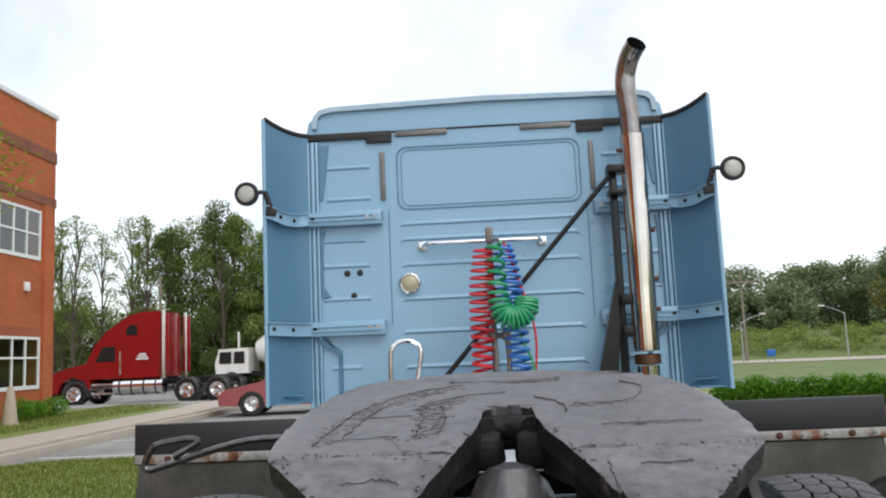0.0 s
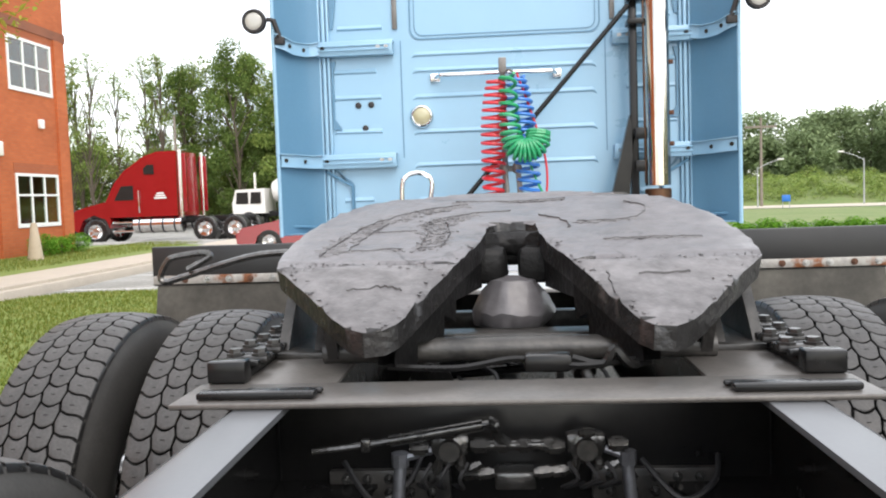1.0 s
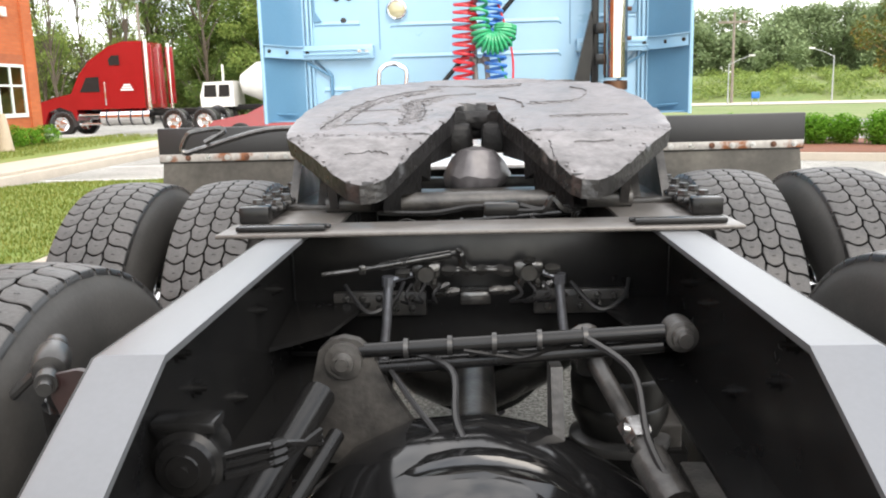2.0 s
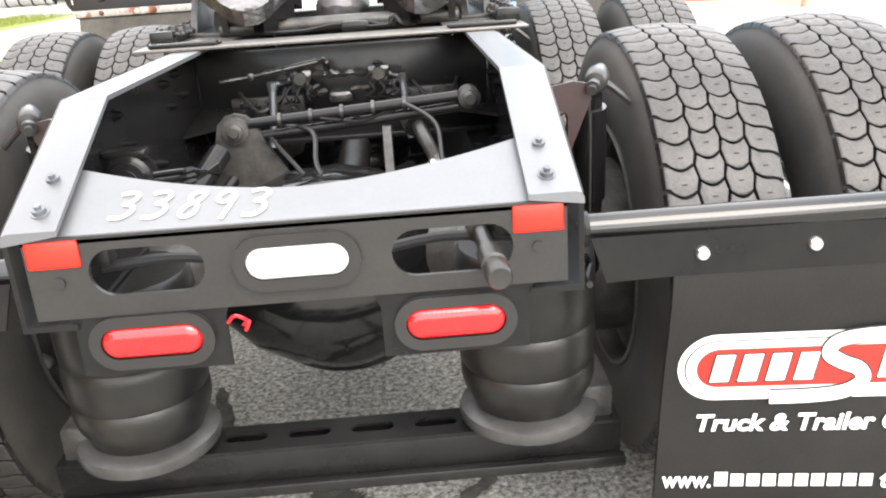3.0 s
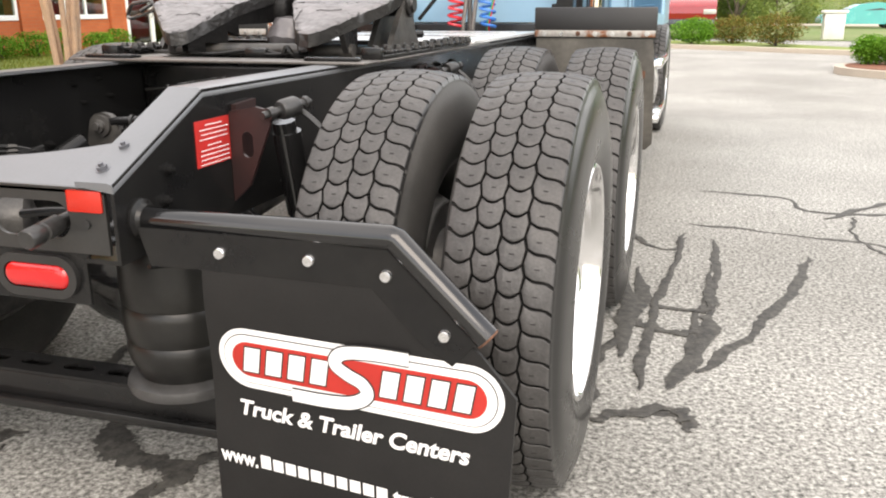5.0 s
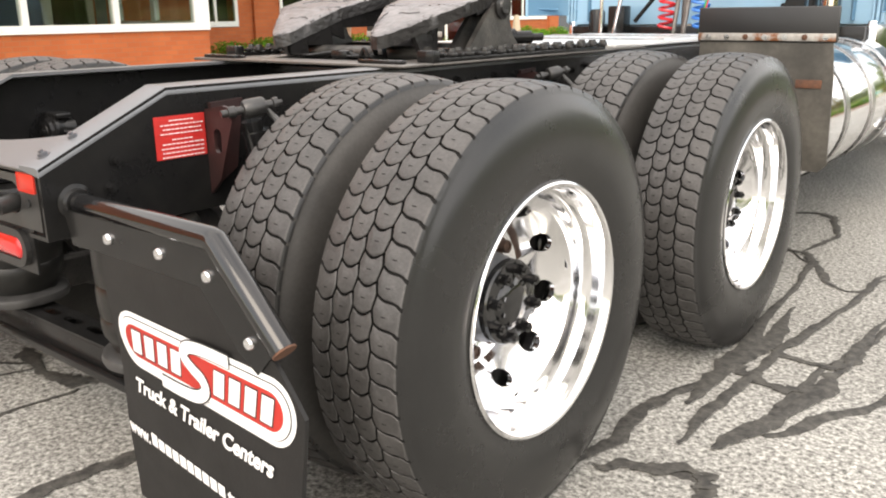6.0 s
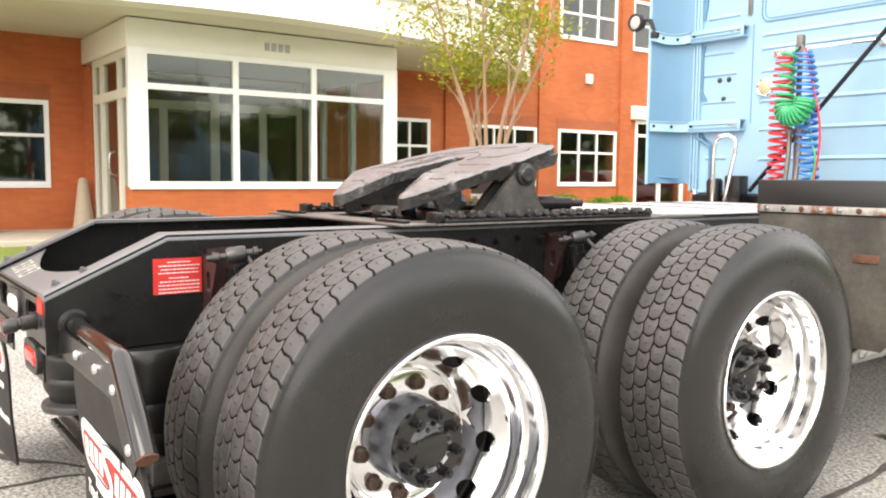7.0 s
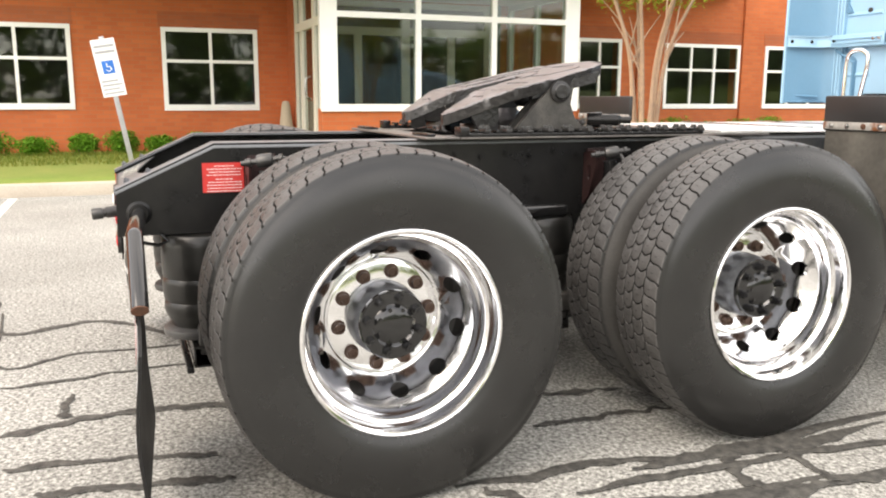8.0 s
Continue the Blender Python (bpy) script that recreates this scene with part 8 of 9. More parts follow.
for s in (-1, 1):
    bm = B()
    plate(bm, [(5.95, 2.0), (6.75, 2.0), (6.45, 2.55), (5.95, 2.6)], [], lambda u, v, w: (s * (1.178 + w), u, v), 0.006)
    part("side_window", bm, DARKGLASS, cab)
    bm = B()
    plate(bm, [(s * 0.06, 0), (s * 0.9, 0), (s * 0.82, 0.62), (s * 0.06, 0.68)], [], lambda u, v, w: (u, 7.06 - v * 0.62 + w * 0.8, 2.13 + v * 0.98 + w * 0.6), 0.01)
    part("windscreen", bm, DARKGLASS, cab)

# side fairings that flare rearwards, with struts
for s in (-1, 1):
    b = B()
    cols = []
    for k in range(9):
        t = k / 8
        x = 1.015 + 0.19 * t ** 0.72
        y = CW - 0.02 - 0.238 * t
        zt = 2.655 + 0.045 * t ** 2
        zb = 1.14 if t > 0.05 else 1.14
        cols.append((x, y, zb, zt))
    outer, inner = [], []
    for x, y, zb, zt in cols:
        outer.append([b.verts.new((s * (x + 0.012), y, zb)), b.verts.new((s * (x + 0.012), y, zt))])
        inner.append([b.verts.new((s * x, y - 0.004, zb)), b.verts.new((s * x, y - 0.004, zt))])
    for a, c in ((0, 1),):
        for k in range(8):
            b.faces.new((outer[k][0], outer[k + 1][0], outer[k + 1][1], outer[k][1]))
            b.faces.new((inner[k][0], inner[k][1], inner[k + 1][1], inner[k + 1][0]))
            b.faces.new((outer[k][1], outer[k + 1][1], inner[k + 1][1], inner[k][1]))
            b.faces.new((outer[k][0], inner[k][0], inner[k + 1][0], outer[k + 1][0]))
    b.faces.new((outer[-1][0], inner[-1][0], inner[-1][1], outer[-1][1]))
    b.faces.new((outer[0][0], outer[0][1], inner[0][1], inner[0][0]))
    bmesh.ops.recalc_face_normals(b, faces=b.faces[:])
    # the fairing's shade is in this darker paint colour
    fair = part("side_fairing", b, CABBLUE_SHADED, truck, "blue flared side fairing on steel struts", smooth=50)
    b = B()
    tube(b, [(s * 1.212, CW - 0.262, 1.135), (s * 1.212, CW - 0.262, 2.702)], 0.011, 8)
    part("edge_bead", b, CABBLUE, fair)
    b = B()
    tube(b, [(s * x, y - 0.004, zt + 0.004) for x, y, zb, zt in cols] , 0.013, 8)
    box(b, *sorted((s * 0.53, s * 1.02)), CW - 0.022, CW - 0.003, 2.628, 2.668, 0.004)
    box(b, *sorted((s * 0.53, s * 0.68)), CW - 0.021, CW - 0.004, 2.60, 2.64, 0.004)
    part("top_seal", b, SEAL, fair, "black rubber top seal")
    # raised corner posts where fairing meets wall
    for x, w in ((1.022, 0.012), (0.992, 0.01), (0.968, 0.008)):
        b = B()
        box(b, *sorted((s * (x - w), s * (x + w))), CW - 0.026, CW - 0.001, 1.09, 2.62, 0.006)
        part("corner_rib", b, CABBLUE, fair)
    # inner corner pressings as thin plates, recess shade painted in darker blue
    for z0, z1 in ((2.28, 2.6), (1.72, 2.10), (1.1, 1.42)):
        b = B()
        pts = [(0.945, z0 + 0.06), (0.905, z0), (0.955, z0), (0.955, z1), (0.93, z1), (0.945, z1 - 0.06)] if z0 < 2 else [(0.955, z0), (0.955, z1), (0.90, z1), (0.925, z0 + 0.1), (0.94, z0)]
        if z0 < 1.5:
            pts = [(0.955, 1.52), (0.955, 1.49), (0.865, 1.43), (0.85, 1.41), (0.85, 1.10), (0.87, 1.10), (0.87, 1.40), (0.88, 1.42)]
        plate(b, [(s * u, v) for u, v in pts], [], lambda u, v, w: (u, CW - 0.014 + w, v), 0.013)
        part("corner_pressing", b, CABBLUE_SHADED, fair)
    for z in (2.162, 1.54):
        b = B()
        for q in (-0.034, 0.034):
            box(b, *sorted((s * 0.60, s * 1.03)), CW - 0.062, CW - 0.002, z + q - 0.006, z + q + 0.006, 0.003)
        box(b, *sorted((s * 0.60, s * 1.03)), CW - 0.064, CW - 0.054, z - 0.034, z + 0.034, 0.003)
        tube(b, [(s * 0.62, CW - 0.068, z + 0.012), (s * 1.02, CW - 0.068, z + 0.012)], 0.006, 6)
        tube(b, [(s * 0.62, CW - 0.068, z - 0.012), (s * 1.02, CW - 0.068, z - 0.012)], 0.006, 6)
        st = part("fairing_strut", b, CABBLUE, fair, "blue channel strut")
        b = B()
        arm = arc([(1.01, CW - 0.066, 0), (1.06, CW - 0.095, -0.010), (1.115, CW - 0.18, -0.012), (1.15, CW - 0.235, 0.004), (1.196, CW - 0.268, 0.02)], 5) if z > 2 else arc([(1.01, CW - 0.066, 0), (1.07, CW - 0.12, 0), (1.13, CW - 0.20, 0.004), (1.196, CW - 0.262, 0.008)], 5)
        for p0, p1 in zip(arm, arm[1:]):
            vs = []
            for p in (p0, p1):
                for dy, dz in ((0, -0.034), (0, 0.034), (0.012, 0.034), (0.012, -0.034)):
                    vs.append(b.verts.new((s * p.x, p.y + dy, z + p.z + dz)))
            for k in range(4):
                b.faces.new((vs[k], vs[(k + 1) % 4], vs[4 + (k + 1) % 4], vs[4 + k]))
            for edge_z in (-0.036, 0.032):
                vs = []
                for p in (p0, p1):
                    for dy, dz in ((-0.022, edge_z), (-0.022, edge_z + 0.005), (0.002, edge_z + 0.005), (0.002, edge_z)):
                        vs.append(b.verts.new((s * p.x, p.y + dy, z + p.z + dz)))
                for k in range(4):
                    b.faces.new((vs[k], vs[(k + 1) % 4], vs[4 + (k + 1) % 4], vs[4 + k]))
        bmesh.ops.recalc_face_normals(b, faces=b.faces[:])
        part("strut_arm", b, CABBLUE, st)
        for ax_ in (7, 13, 17):
            if ax_ < len(arm):
                b = B()
                hexbolt(b, (s * arm[ax_].x, arm[ax_].y - 0.001, z + arm[ax_].z), (-s * 0.4, -1, 0), 0.008, 0.008)
                part("bolt", b, BLACK, st)
        for x in (0.635, 0.68, 0.99, 1.05):
            b = B()
            hexbolt(b, (s * x, CW - 0.065, z + 0.004), (0, -1, 0), 0.009, 0.008)
            part("bolt", b, BLACK if x > 0.9 else STEEL, st)
    b = B()
    tube(b, [(s * 1.0, CW - 0.03, 1.485), (s * 0.91, CW - 0.02, 1.43), (s * 0.86, CW - 0.02, 1.40), (s * 0.86, CW - 0.02, 1.1)], 0.009, 6)
    part("lower_brace", b, CABBLUE_SHADED, fair)
    b = B()
    box(b, *sorted((s * 1.05, s * 1.2)), CW - 0.24, CW - 0.02, 1.142, 1.15, 0.003)
    tube(b, [(s * 1.06, CW - 0.1, 1.18), (s * 1.18, CW - 0.2, 1.19)], 0.008, 6)
    part("foot_bracket", b, CABBLUE_SHADED, fair)
    # round work lamp on its bracket
    b = B()
    box(b, *sorted((s * 1.15, s * 1.205)), CW - 0.275, CW - 0.24, 2.16, 2.20, 0.006)
    tube(b, [(s * 1.17, CW - 0.26, 2.18), (s * 1.20, CW - 0.28, 2.285), (s * 1.235, CW - 0.29, 2.29)], 0.014, 8)
    lb = part("lamp_bracket", b, SEAL, fair)
    b = B()
    m = Matrix.Translation((s * 1.292, CW - 0.33, 2.275)) @ pose(0, 0, 0, 0, 0, 90)
    lathe(b, [(0.0, 0.044), (-0.012, 0.047), (-0.017, 0.051), (-0.016, 0.060), (0.004, 0.066), (0.02, 0.064), (0.06, 0.045), (0.075, 0.02), (0.078, 0.0)], 26, m)
    lamp = part("work_lamp", b, SEAL, fair, "round black work lamp")
    b = B()
    lathe(b, [(-0.006, 0.0465), (-0.010, 0.04), (-0.013, 0.025), (-0.014, 0.0)], 26, m)
    part("lens", b, CLEAR_LENS, lamp, "clear fluted lens")

# fittings on the rear wall
bm = B()
m = Matrix.Translation((-0.455, CW, 1.778)) @ pose(0, 0, 0, 0, 0, -90)
lathe(bm, [(0, 0.066), (0.012, 0.066), (0.024, 0.060), (0.028, 0.052), (0.024, 0.047)], 30, m)
ul = part("utility_lamp", bm, CHROME, cab, "round chrome-rimmed utility lamp")
bm = B()
lathe(bm, [(0.020, 0.048), (0.028, 0.040), (0.033, 0.02), (0.034, 0.0)], 30, m)
part("lens", bm, AMBER_CLEAR, ul, "yellowed clear lens")
for x, z in ((-0.811, 1.852), (-0.738, 1.853), (-0.775, 1.723)):
    bm = B()
    lathe(bm, [(0, 0.018), (0.006, 0.018), (0.009, 0.012), (0.009, 0.0)], 12, Matrix.Translation((x, CW, z)) @ pose(0, 0, 0, 0, 0, -90))
    part("rubber_plug", bm, SEAL, cab, "black rubber plug")
bm = B()
tube(bm, arc([(-0.37, CW - 0.012, 1.985), (-0.345, CW - 0.05, 1.992), (-0.30, CW - 0.062, 1.993), (0.0, CW - 0.062, 1.992), (0.24, CW - 0.062, 1.99), (0.275, CW - 0.05, 1.989), (0.295, CW - 0.012, 1.982)], 5), 0.013, 10)
box(bm, -0.40, -0.345, CW - 0.02, CW - 0.001, 1.962, 2.01, 0.006)
box(bm, 0.275, 0.325, CW - 0.02, CW - 0.001, 1.958, 2.006, 0.006)
part("grab_rail", bm, CHROME, cab, "chrome grab rail")

# exhaust stack
bm = B()
SX, SY = 0.795, 4.30
tube(bm, [(SX, SY, 1.345), (SX, SY, 2.50)], 0.066, 28)
stk2 = part("exhaust_pipe", bm, STAINLESS, truck, "polished stained stainless upright exhaust pipe")
bm = B()
el = arc([(SX, SY, 2.49), (SX - 0.004, SY, 2.62), (SX - 0.014, SY, 2.74), (SX - 0.010, SY - 0.005, 2.84), (SX + 0.012, SY - 0.04, 2.925), (SX + 0.042, SY - 0.105, 2.975)], 6)
tube(bm, el, 0.056, 24, cap=False)
part("tail_pipe", bm, SOOTPIPE, stk2, "curved open tail pipe")
bm = B()
tube(bm, el[6:], 0.052, 24, cap=False)
part("pipe_inside", bm, SEAL, stk2, "sooty black pipe inside")
bm = B()
lathe(bm, [(1.275, 0.06), (1.28, 0.068), (1.325, 0.068), (1.33, 0.06)], 28, Matrix.Translation((SX, SY, 0)) @ pose(0, 0, 0, 0, -90, 0))
part("stack_clamp", bm, STACKBROWN, stk2, "heat-browned clamp")
bm = B()
tube(bm, [(SX, SY, 0.8), (SX, SY, 1.27)], 0.058, 24)
part("lower_pipe", bm, STAINLESS, stk2)
# brown strip laid along the pipe to paint its dark-brown reflection
bm = B()
box(bm, SX - 0.0685, SX - 0.058, SY - 0.018, SY + 0.01, 1.36, 2.3, 0.003)
part("reflection_strip", bm, STACKBROWN, stk2, "brown strip painting a reflection on the stack")
bm = B()
box(bm, 0.665, 0.705, SY + 0.03, SY + 0.08, 1.05, 2.35, 0.006)
box(bm, 0.65, 0.74, SY - 0.02, SY + 0.08, 2.30, 2.345, 0.006)
box(bm, 0.65, 0.74, SY - 0.02, SY + 0.08, 2.18, 2.21, 0.006)
for z in (1.62, 1.45):
    box(bm, 0.68, 0.73, SY - 0.02, SY + 0.06, z - 0.03, z + 0.03, 0.006)
sp2 = part("stack_post", bm, BLACK, truck, "black steel stack support post")
bm = B()
tube(bm, [(0.66, SY + 0.02, 2.285), (-0.25, SY + 0.02, 1.27), (-0.40, SY + 0.02, 1.1)], 0.0135, 10)
part("diagonal_strut", bm, BLACK, sp2, "thin black diagonal strut")
bm = B()
plate(bm, [(0.50, 1.05), (0.63, 1.05), (0.68, 1.60), (0.66, 1.72)], [], lambda u, v, w: (u, SY + 0.03 + w, v), 0.05)
part("gusset", bm, BLACK, sp2)
for z, side in ((2.42, -1), (1.98, 1), (1.72, 1), (1.56, 1)):
    bm = B()
    tube(bm, [(SX + side * 0.066, SY, z), (SX + side * 0.083, SY - 0.01, z)], 0.012, 8)
    part("stack_bolt", bm, RUST, stk2)

# pale catwalk deck on the rails, then the black deck, cab mount beams and hose mast
bm = B()
box(bm, -0.50, 0.50, 2.37, 3.93, 1.021, 1.036, 0.003)
walkway = part("catwalk_deck", bm, ALU, truck, "pale aluminium catwalk deck over the rails")
for y in (2.9, 3.42):
    bm = B()
    box(bm, -0.46, 0.46, y - 0.012, y + 0.012, 1.037, 1.043, 0.002)
    part("tread_bar", bm, STEEL, walkway)
bm = B()
box(bm, -0.52, 0.62, 3.95, 4.50, 1.006, 1.022, 0.004)
deck = part("deck_plate", bm, BLACK, truck, "black deck plate behind the cab")
bm = B()
box(bm, -0.95, 0.95, 4.46, 4.56, 0.93, 1.07, 0.01)
for s in (-1, 1):
    box(bm, *sorted((s * 0.5, s * 0.62)), 4.36, 4.46, 0.95, 1.2, 0.01)
    lathe(bm, [(0.98, 0.05), (1.16, 0.055), (1.18, 0.04), (1.18, 0)], 14, Matrix.Translation((s * 0.72, 4.40, 0)) @ pose(0, 0, 0, 0, -90, 0))
part("cab_mount", bm, BLACK, truck, "black cab suspension beam")
bm = B()
tube(bm, arc([(-0.535, 4.12, 1.02), (-0.53, 4.12, 1.36), (-0.51, 4.12, 1.43), (-0.46, 4.12, 1.45), (-0.41, 4.12, 1.44), (-0.375, 4.12, 1.39), (-0.41, 4.12, 1.2), (-0.445, 4.12, 1.02)], 6), 0.013, 12)
part("grab_loop", bm, CHROME, deck, "bent chrome grab loop")
bm = B()
tube(bm, [(0.0, 4.17, 1.02), (0.0, 4.17, 1.95)], 0.016, 12)
box(bm, -0.02, 0.02, 4.15, 4.19, 1.94, 2.02, 0.006)
tube(bm, arc([(0.0, 4.15, 1.93), (0.03, 4.12, 1.95), (0.055, 4.1, 1.93), (0.05, 4.1, 1.9)], 5), 0.006, 6)
box(bm, -0.035, 0.05, 4.14, 4.2, 1.44, 1.47, 0.004)
mast = part("hose_mast", bm, VENT, truck, "grey-brown hose hanger mast")


def coil(x0, z0, x1, z1, y, turns, r, wire, m, name, label, squash=1.0):
    b = B()
    pts = []
    steps = turns * 14
    for k in range(steps + 1):
        t = k / steps
        a = 2 * math.pi * turns * t
        rr = r * (0.72 + 0.4 * math.sin(math.pi * t) + 0.12 * math.sin(7 * t))
        pts.append((x0 + (x1 - x0) * t + rr * math.cos(a), y + rr * math.sin(a) * squash, z0 + (z1 - z0) * t ** 1.15))
    tube(b, pts, wire, 6)
    return part(name, b, m, truck, label)


coil(-0.035, 1.90, -0.075, 1.06, 4.08, 20, 0.054, 0.0092, RED_HOSE, "red_air_coil", "red coiled air hose")
coil(0.065, 1.91, 0.145, 1.06, 4.09, 21, 0.056, 0.0092, BLU_HOSE, "blue_air_coil", "blue coiled air hose")
bm = B()
# green coil hangs as a looped bundle
axis = arc([(0.02, 4.03, 1.92), (0.025, 4.0, 1.78), (0.03, 3.98, 1.64), (0.05, 3.96, 1.555), (0.10, 3.95, 1.535), (0.155, 3.95, 1.56), (0.165, 3.96, 1.62)], 40)
pts, up = [], Vector((0, 1, 0))
for k, p in enumerate(axis):
    t = k / (len(axis) - 1)
    d = (axis[min(k + 1, len(axis) - 1)] - axis[max(k - 1, 0)]).normalized()
    sd = d.cross(up).normalized()
    u2 = sd.cross(d)
    r = 0.036 + 0.018 * min(1, t * 1.9)
    a = 2 * math.pi * (t * 13 + t * t * 7)
    pts.append(p + sd * r * math.cos(a) + u2 * r * math.sin(a))
tube(bm, pts, 0.009, 6)
part("green_cable_coil", bm, GRN_HOSE, truck, "green coiled electrical cable")
bm = B()
tube(bm, arc([(0.07, 4.1, 1.93), (0.13, 4.08, 1.75), (0.20, 4.06, 1.5), (0.20, 4.06, 1.3), (0.16, 4.06, 1.1), (0.15, 4.08, 1.03)], 8), 0.006, 6)
part("red_lead", bm, RED_HOSE, truck)
bm = B()
tube(bm, arc([(0.08, 4.1, 1.6), (0.15, 4.07, 1.4), (0.19, 4.05, 1.28), (0.15, 4.06, 1.1), (0.14, 4.08, 1.03)], 8), 0.006, 6)
part("green_lead", bm, GRN_HOSE, truck)
for x in (-0.005, 0.06):
    bm = B()
    tube(bm, arc([(x, 4.1, 1.48), (x + 0.01, 4.08, 1.3), (x - 0.02, 4.08, 1.03)], 6), 0.014, 8)
    lathe(bm, [(-0.04, 0.016), (-0.03, 0.024), (0.0, 0.024), (0.01, 0.016)], 10, Matrix.Translation((x, 4.1, 1.47)) @ pose(0, 0, 0, 0, -90, 0))
    part("hose_fitting", bm, VENT, truck)

# ---- vehicles parked beyond ----
def road_wheel(parent, x, y, z, r, w, rim_m, hub_m):
    b = B()
    lathe(b, [(-w / 2, r * 0.58), (-w / 2, r * 0.9), (-w / 2 + 0.03, r), (w / 2 - 0.03, r), (w / 2, r * 0.9), (w / 2, r * 0.58)], 28, Matrix.Translation((x, y, z)) @ pose(0, 0, 0, 0, 0, 90))
    wh = part("wheel", b, SIDEWALL, parent)
    b = B()
    lathe(b, [(-w / 2, r * 0.58), (-w / 2 + 0.03, r * 0.54), (-w / 2 + 0.06, r * 0.3), (-w / 2 + 0.02, r * 0.25), (-w / 2 + 0.0, r * 0.0)], 28, Matrix.Translation((x, y, z)) @ pose(0, 0, 0, 0, 0, 90))
    part("rim", b, rim_m, wh)
    b = B()
    lathe(b, [(w / 2, r * 0.58), (w / 2 - 0.03, r * 0.54), (w / 2 - 0.06, r * 0.3), (w / 2, 0)], 28, Matrix.Translation((x, y, z)) @ pose(0, 0, 0, 0, 0, 90))
    part("rim", b, rim_m, wh)
    for k in range(5):
        a = 2 * math.pi * k / 5
        b = B()
        plate(b, [(r * 0.1, -r * 0.05), (r * 0.54, -r * 0.03), (r * 0.54, r * 0.03), (r * 0.1, r * 0.05)], [], lambda u, v, q: (x + u * math.cos(a) - v * math.sin(a), y - w / 2 - 0.005 + q, z + u * math.sin(a) + v * math.cos(a)), 0.015)
        part("spoke", b, hub_m, wh)
    return wh


def side_body(b, prof, half, y):
    """Extrudes a side outline (along, up) across the body, drawn in at the top."""
    lo = []
    zmax = max(v for _, v in prof)
    for q in (-1, 1):
        lo.append([b.verts.new((u, y + q * half * (1 - 0.10 * max(0, (v - zmax * 0.55) / (zmax * 0.45))), v)) for u, v in prof])
    n = len(prof)
    for k in range(n):
        b.faces.new((lo[0][k], lo[0][(k + 1) % n], lo[1][(k + 1) % n], lo[1][k]))
    b.faces.new(lo[0])
    b.faces.new(lo[1][::-1])
    bmesh.ops.recalc_face_normals(b, faces=b.faces[:])


red = tagged(holder("red_road_tractor", -16.3, 33.2, ground_height(-16.3, 33.2)), "glossy red long-nose road tractor parked side-on", "truck")
bm = B()
side_body(bm, [(-0.95, 0.62), (-1.02, 0.95), (-0.96, 1.2), (-0.75, 1.37), (-0.2, 1.53), (0.5, 1.68), (0.86, 2.4), (1.28, 2.9), (2.1, 3.45), (2.65, 3.62), (3.42, 3.62), (3.42, 1.05), (0.65, 1.05), (0.68, 0.95), (0.63, 0.62), (0.47, 0.98), (0.0, 1.17), (-0.47, 0.98), (-0.63, 0.62), (-0.68, 0.5)], 1.2, 0)
bod = part("body", bm, RED_PAINT, red, "glossy red bonnet and sleeper", smooth=25)
for q in (-1.205, 1.205):
    bm = B()
    plate(bm, [(0.85, 1.72), (1.65, 1.72), (1.65, 2.3), (1.15, 2.28)], [], lambda u, v, w: (u, q * 0.99 + w * 0.01, v), 1)
    part("side_window", bm, DARKGLASS, bod)
    bm = B()
    plate(bm, [(2.1, 2.72), (2.52, 2.72), (2.52, 3.1), (2.24, 3.1), (2.08, 2.95)], [], lambda u, v, w: (u, q * 0.965 + w * 0.01, v), 1)
    part("sleeper_window", bm, DARKGLASS, bod)
    bm = B()
    for k in range(3):
        box(bm, 2.5 + 0.06 * k, 3.0 - 0.05 * k, q - 0.004, q + 0.004, 1.75 + 0.09 * k, 1.81 + 0.09 * k)
    part("print_bar", bm, WHITE, bod)
    bm = B()
    box(bm, 1.85, 1.9, q - 0.02, q + 0.02, 1.2, 2.1, 0.01)
    part("grab_rail", bm, CHROME, bod)
bm = B()
plate(bm, [(-1.0, 0.0), (1.0, 0.0), (0.95, 0.62), (-0.95, 0.62)], [], lambda u, v, w: (0.58 + v * 0.6 - 0.03 + w * 0.01, u, 1.72 + v), 1)
part("windscreen", bm, DARKGLASS, bod)
bm = B()
box(bm, -1.05, -0.93, -1.15, 1.15, 0.35, 0.75, 0.05)
part("bumper", bm, DARKPAINT, red)
for q in (-0.75, 0.75):
    bm = B()
    box(bm, -1.05, -0.7, q * 1.3 - 0.22, q * 1.3 + 0.245, 0.92, 1.1, 0.04)
    part("headlamp", bm, CLEAR_LENS, red)
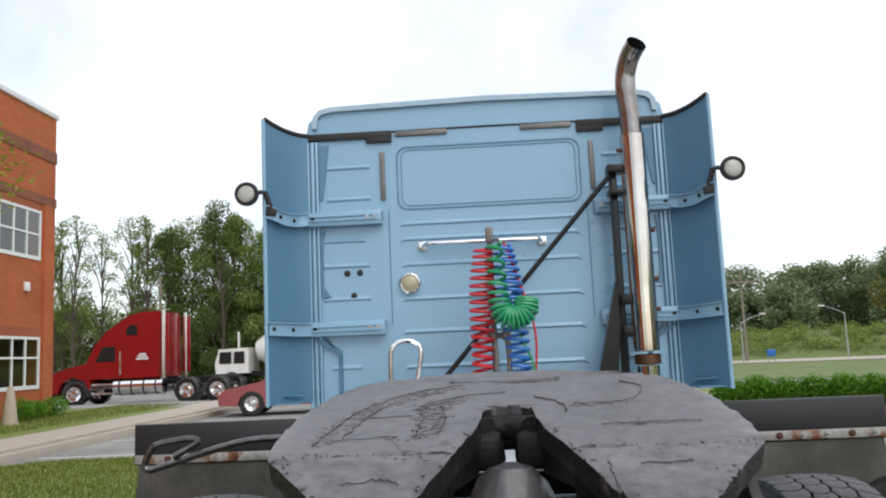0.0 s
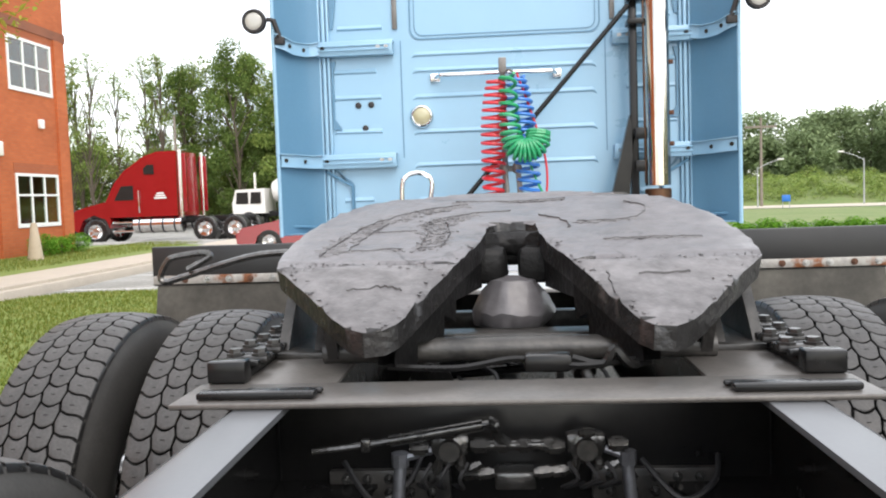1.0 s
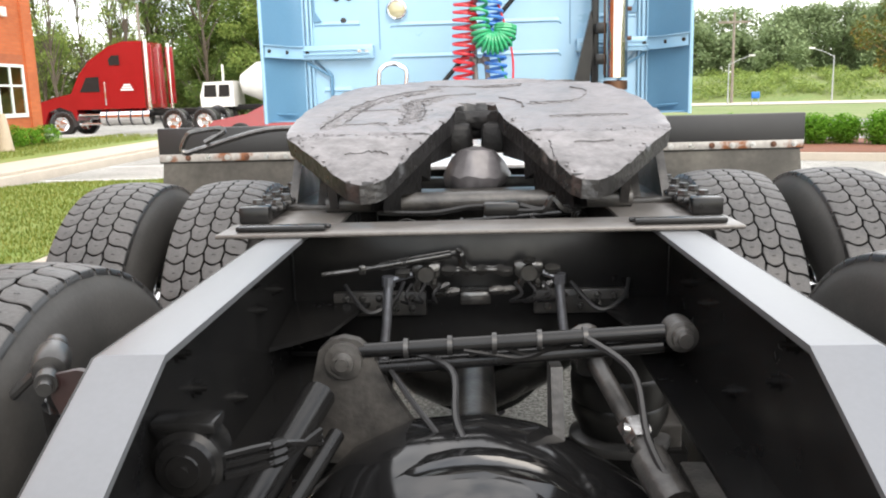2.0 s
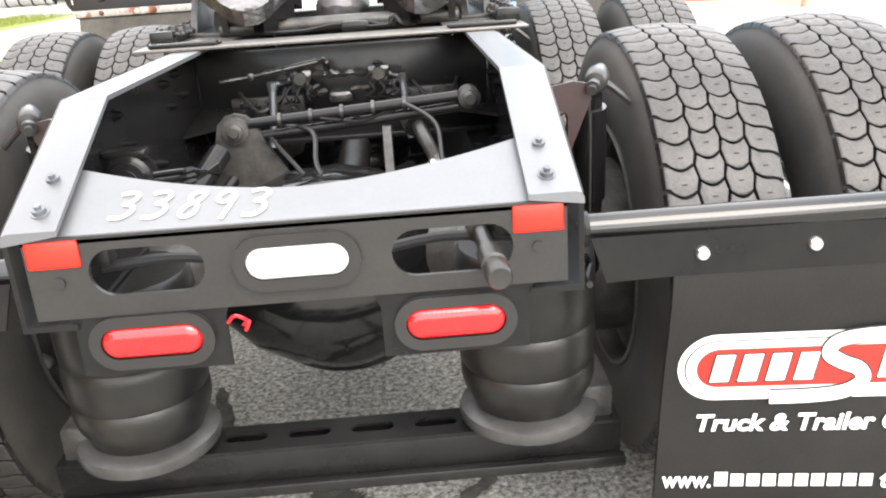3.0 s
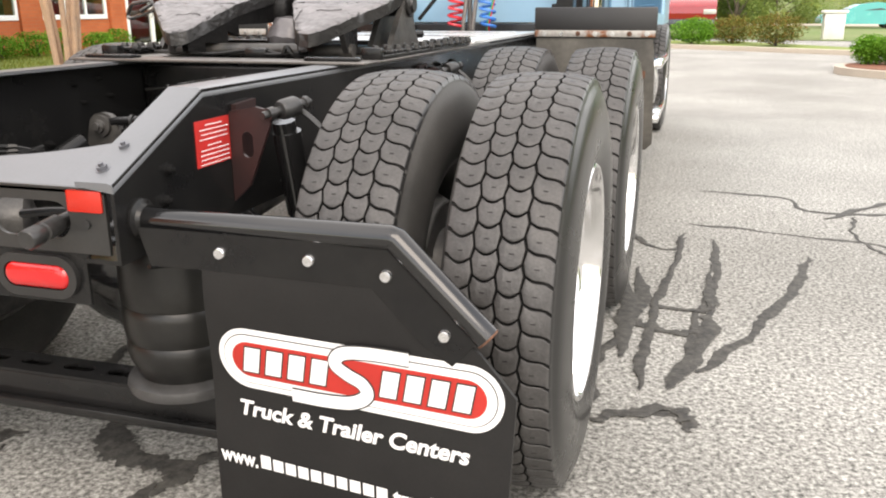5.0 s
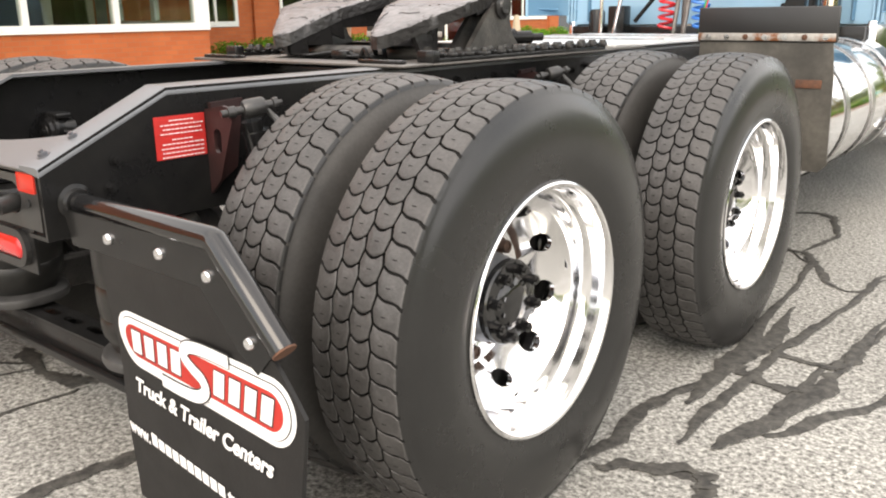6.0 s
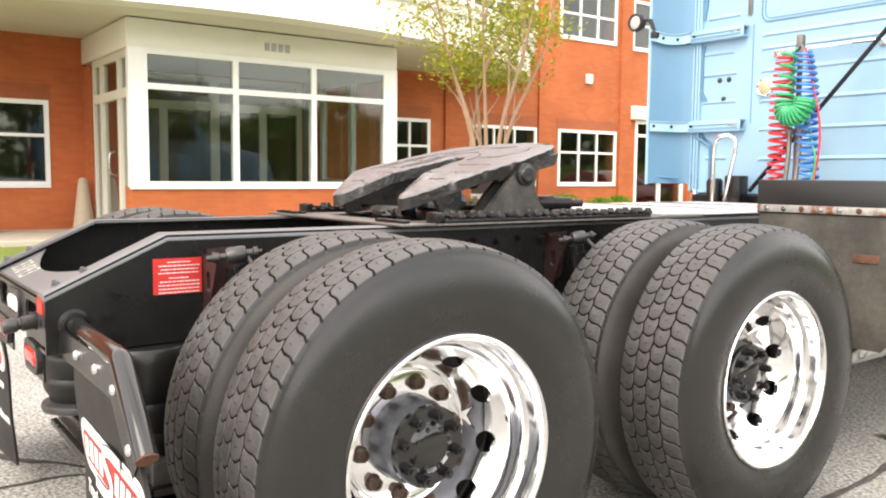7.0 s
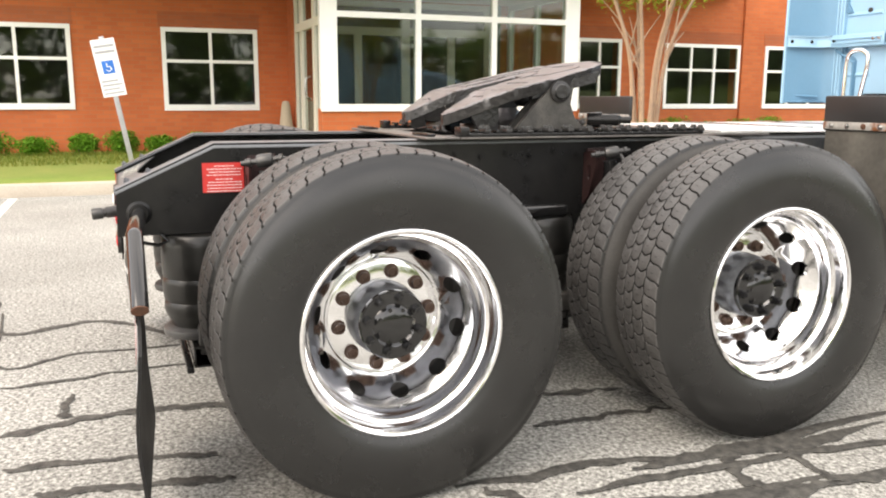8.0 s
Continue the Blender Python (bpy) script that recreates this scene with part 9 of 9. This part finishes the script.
for q in (-1, 1):
    bm = B()
    box(bm, 3.50, 3.82, q * 1.17 - 0.02, q * 1.17 + 0.02, 1.2, 3.5, 0.015)
    part("side_extender", bm, RED_PAINT, red)
    bm = B()
    tube(bm, [(3.62, q * 1.2, 1.0), (3.62, q * 1.2, 3.65)], 0.07, 14)
    part("exhaust_stack", bm, CHROME, red, "chrome exhaust stack")
    bm = B()
    tube(bm, [(1.6, q * 0.95, 0.72), (3.55, q * 0.95, 0.72)], 0.32, 22)
    tk = part("fuel_tank", bm, CHROME, red, "polished cylindrical fuel tank")
    for k in range(4):
        bm = B()
        lathe(bm, [(-0.03, 0.325), (-0.03, 0.332), (0.03, 0.332), (0.03, 0.325)], 22, Matrix.Translation((1.85 + 0.48 * k, q * 0.95, 0.72)))
        part("tank_strap", bm, DARKPAINT, tk)
    bm = B()
    box(bm, 0.7, 1.6, q * 1.0 - 0.15, q * 1.0 + 0.15, 0.45, 0.52, 0.01)
    box(bm, 0.7, 1.6, q * 1.0 - 0.15, q * 1.0 + 0.15, 0.8, 0.87, 0.01)
    part("cab_step", bm, CHROME, red)
    bm = B()
    box(bm, 0.3, 6.1, q * 0.42 - 0.04, q * 0.42 + 0.04, 0.75, 1.0, 0.01)
    part("frame_rail", bm, BLACK, red)
    road_wheel(red, 0.0, q * 1.02, 0.5, 0.5, 0.3, CHROME, CHROME)
    for x in (4.52, 5.72):
        road_wheel(red, x, q * 0.93, 0.5, 0.5, 0.58, CHROME, CHROME)
for q in (-1, 1):
    bm = B()
    tube(bm, [(0.55 * math.cos(radians(a)), q * 1.08, 0.5 + 0.6 * math.sin(radians(a))) for a in range(-10, 120, 13)], 0.09, 8)
    part("wheel_arch", bm, SEAL, red)

mixer = tagged(holder("cement_mixer_truck", -14.3, 47.0, ground_height(-14.3, 47.0)), "off-white cement mixer truck facing the lot", "truck")
bm = B()
side_body(bm, [(-0.9, 0.9), (-0.95, 1.5), (-0.75, 2.25), (0.9, 2.3), (0.95, 0.9)], 1.15, 0)
mc = part("cab", bm, WHITE_PAINT, mixer, "boxy off-white cab", smooth=25)
for q in (-0.58, 0.58):
    bm = B()
    plate(bm, [(q - 0.5, 1.5), (q + 0.5, 1.5), (q + 0.45, 2.12), (q - 0.45, 2.12)], [], lambda u, v, w: (-1.02 + (v - 1.5) * 0.3 + 0.05 + w * 0.02, u, v), 1)
    part("windscreen", bm, DARKGLASS, mc)
for u0, u1 in ((-0.72, -0.02), (0.1, 0.72)):
    bm = B()
    plate(bm, [(u0, 1.45), (u1, 1.45), (u1, 2.1), (u0 + 0.06, 2.1)], [], lambda u, v, w: (u, -1.15 + w * 0.012, v), 1)
    part("side_window", bm, DARKGLASS, mc)
bm = B()
lathe(bm, [(1.2, 0.0), (1.2, 0.55), (2.2, 1.1), (3.8, 1.15), (5.2, 0.75), (5.6, 0.45), (5.6, 0.0)], 32, Matrix.Translation((0, 0, 0)) @ pose(0, 0, 2.0, 0, -6, 0))
part("drum", bm, WHITE_PAINT, mixer, "grubby white mixing drum", smooth=40)
bm = B()
tube(bm, [(0.3, -0.7, 2.2), (0.3, -0.7, 3.2)], 0.07, 10)
part("exhaust_stack", bm, CHROME, mixer)
bm = B()
box(bm, -1.0, 6.0, -0.45, 0.45, 0.7, 1.0, 0.02)
box(bm, -1.15, -0.9, -1.15, 1.15, 0.6, 0.95, 0.04)
part("chassis", bm, BLACK, mixer)
for x in (0.0, 3.9, 5.2):
    for q in (-1, 1):
        road_wheel(mixer, x, q * 1.0, 0.5, 0.5, 0.4, WHITE_PAINT, GALV)


def saloon(x, y, turn, paint, label):
    e = tagged(holder("car", x, y, ground_height(x, y)), label, "car", "parked cars")
    e.rotation_euler = (0, 0, radians(turn))
    b = B()
    side_body(b, [(-2.25, 0.3), (-2.28, 0.55), (-2.1, 0.72), (-1.2, 0.88), (-0.4, 1.28), (0.5, 1.42), (1.2, 1.33), (1.9, 1.0), (2.25, 0.92), (2.28, 0.4), (1.75, 0.25), (1.68, 0.5), (1.4, 0.66), (1.1, 0.5), (1.02, 0.25), (-1.05, 0.25), (-1.12, 0.5), (-1.4, 0.66), (-1.7, 0.5), (-1.78, 0.27)], 0.88, 0)
    bd = part("body", b, paint, e, smooth=40)
    for q in (-1, 1):
        b = B()
        plate(b, [(-0.95, 0.97), (-0.35, 1.22), (0.45, 1.34), (1.1, 1.25), (1.45, 1.02), (0.2, 0.97)], [], lambda u, v, w: (u, q * (0.835 + 0.01 * w) - q * 0.09 * max(0, v - 1.0) / 0.4, v), 1)
        part("side_window", b, DARKGLASS, bd)
        b = B()
        box(b, -2.2, -1.75, *sorted((q * 0.55, q * 0.8)), 0.6, 0.72, 0.03)
        part("headlamp", b, CLEAR_LENS, bd)
        for xx in (-1.4, 1.4):
            road_wheel(e, xx, q * 0.8, 0.33, 0.33, 0.2, CHROME, STEEL)
    b = B()
    plate(b, [(-0.68, 0.0), (0.68, 0.0), (0.55, 0.3), (-0.55, 0.3)], [], lambda u, v, w: (-1.1 + v * 2.2 + w * 0.01, u, 0.93 + v * 1.05 + w * 0.015), 1)
    part("windscreen", b, DARKGLASS, bd)
    return e


saloon(-4.95, 22.6, 6, RED_PAINT, "dark red saloon car parked by the kerb")
saloon(-20.5, 38.0, 0, DARKPAINT, "dark saloon car parked behind the building")
other = copy_thing(red, Matrix.Translation((0.75, 33.0, 0)) @ pose(0, 0, 0, 0, 0, 90))
tagged(other, "glossy red long-nose road tractor facing the lot", "truck")
saloon(10.0, 51.5, 4, TEAL_PAINT, "small teal car parked by the road")
pillar = tagged(holder("gate_pillar", 6.1, 33.2, 0), "white square pillar beside the drive", "pillar")
bm = B()
box(bm, -0.35, 0.35, -0.35, 0.35, -0.05, 0.95, 0.03)
part("shaft", bm, WHITE_PAINT, pillar)
bm = B()
box(bm, -0.42, 0.42, -0.42, 0.42, 0.951, 1.05, 0.03)
part("cap", bm, CREAM, pillar)
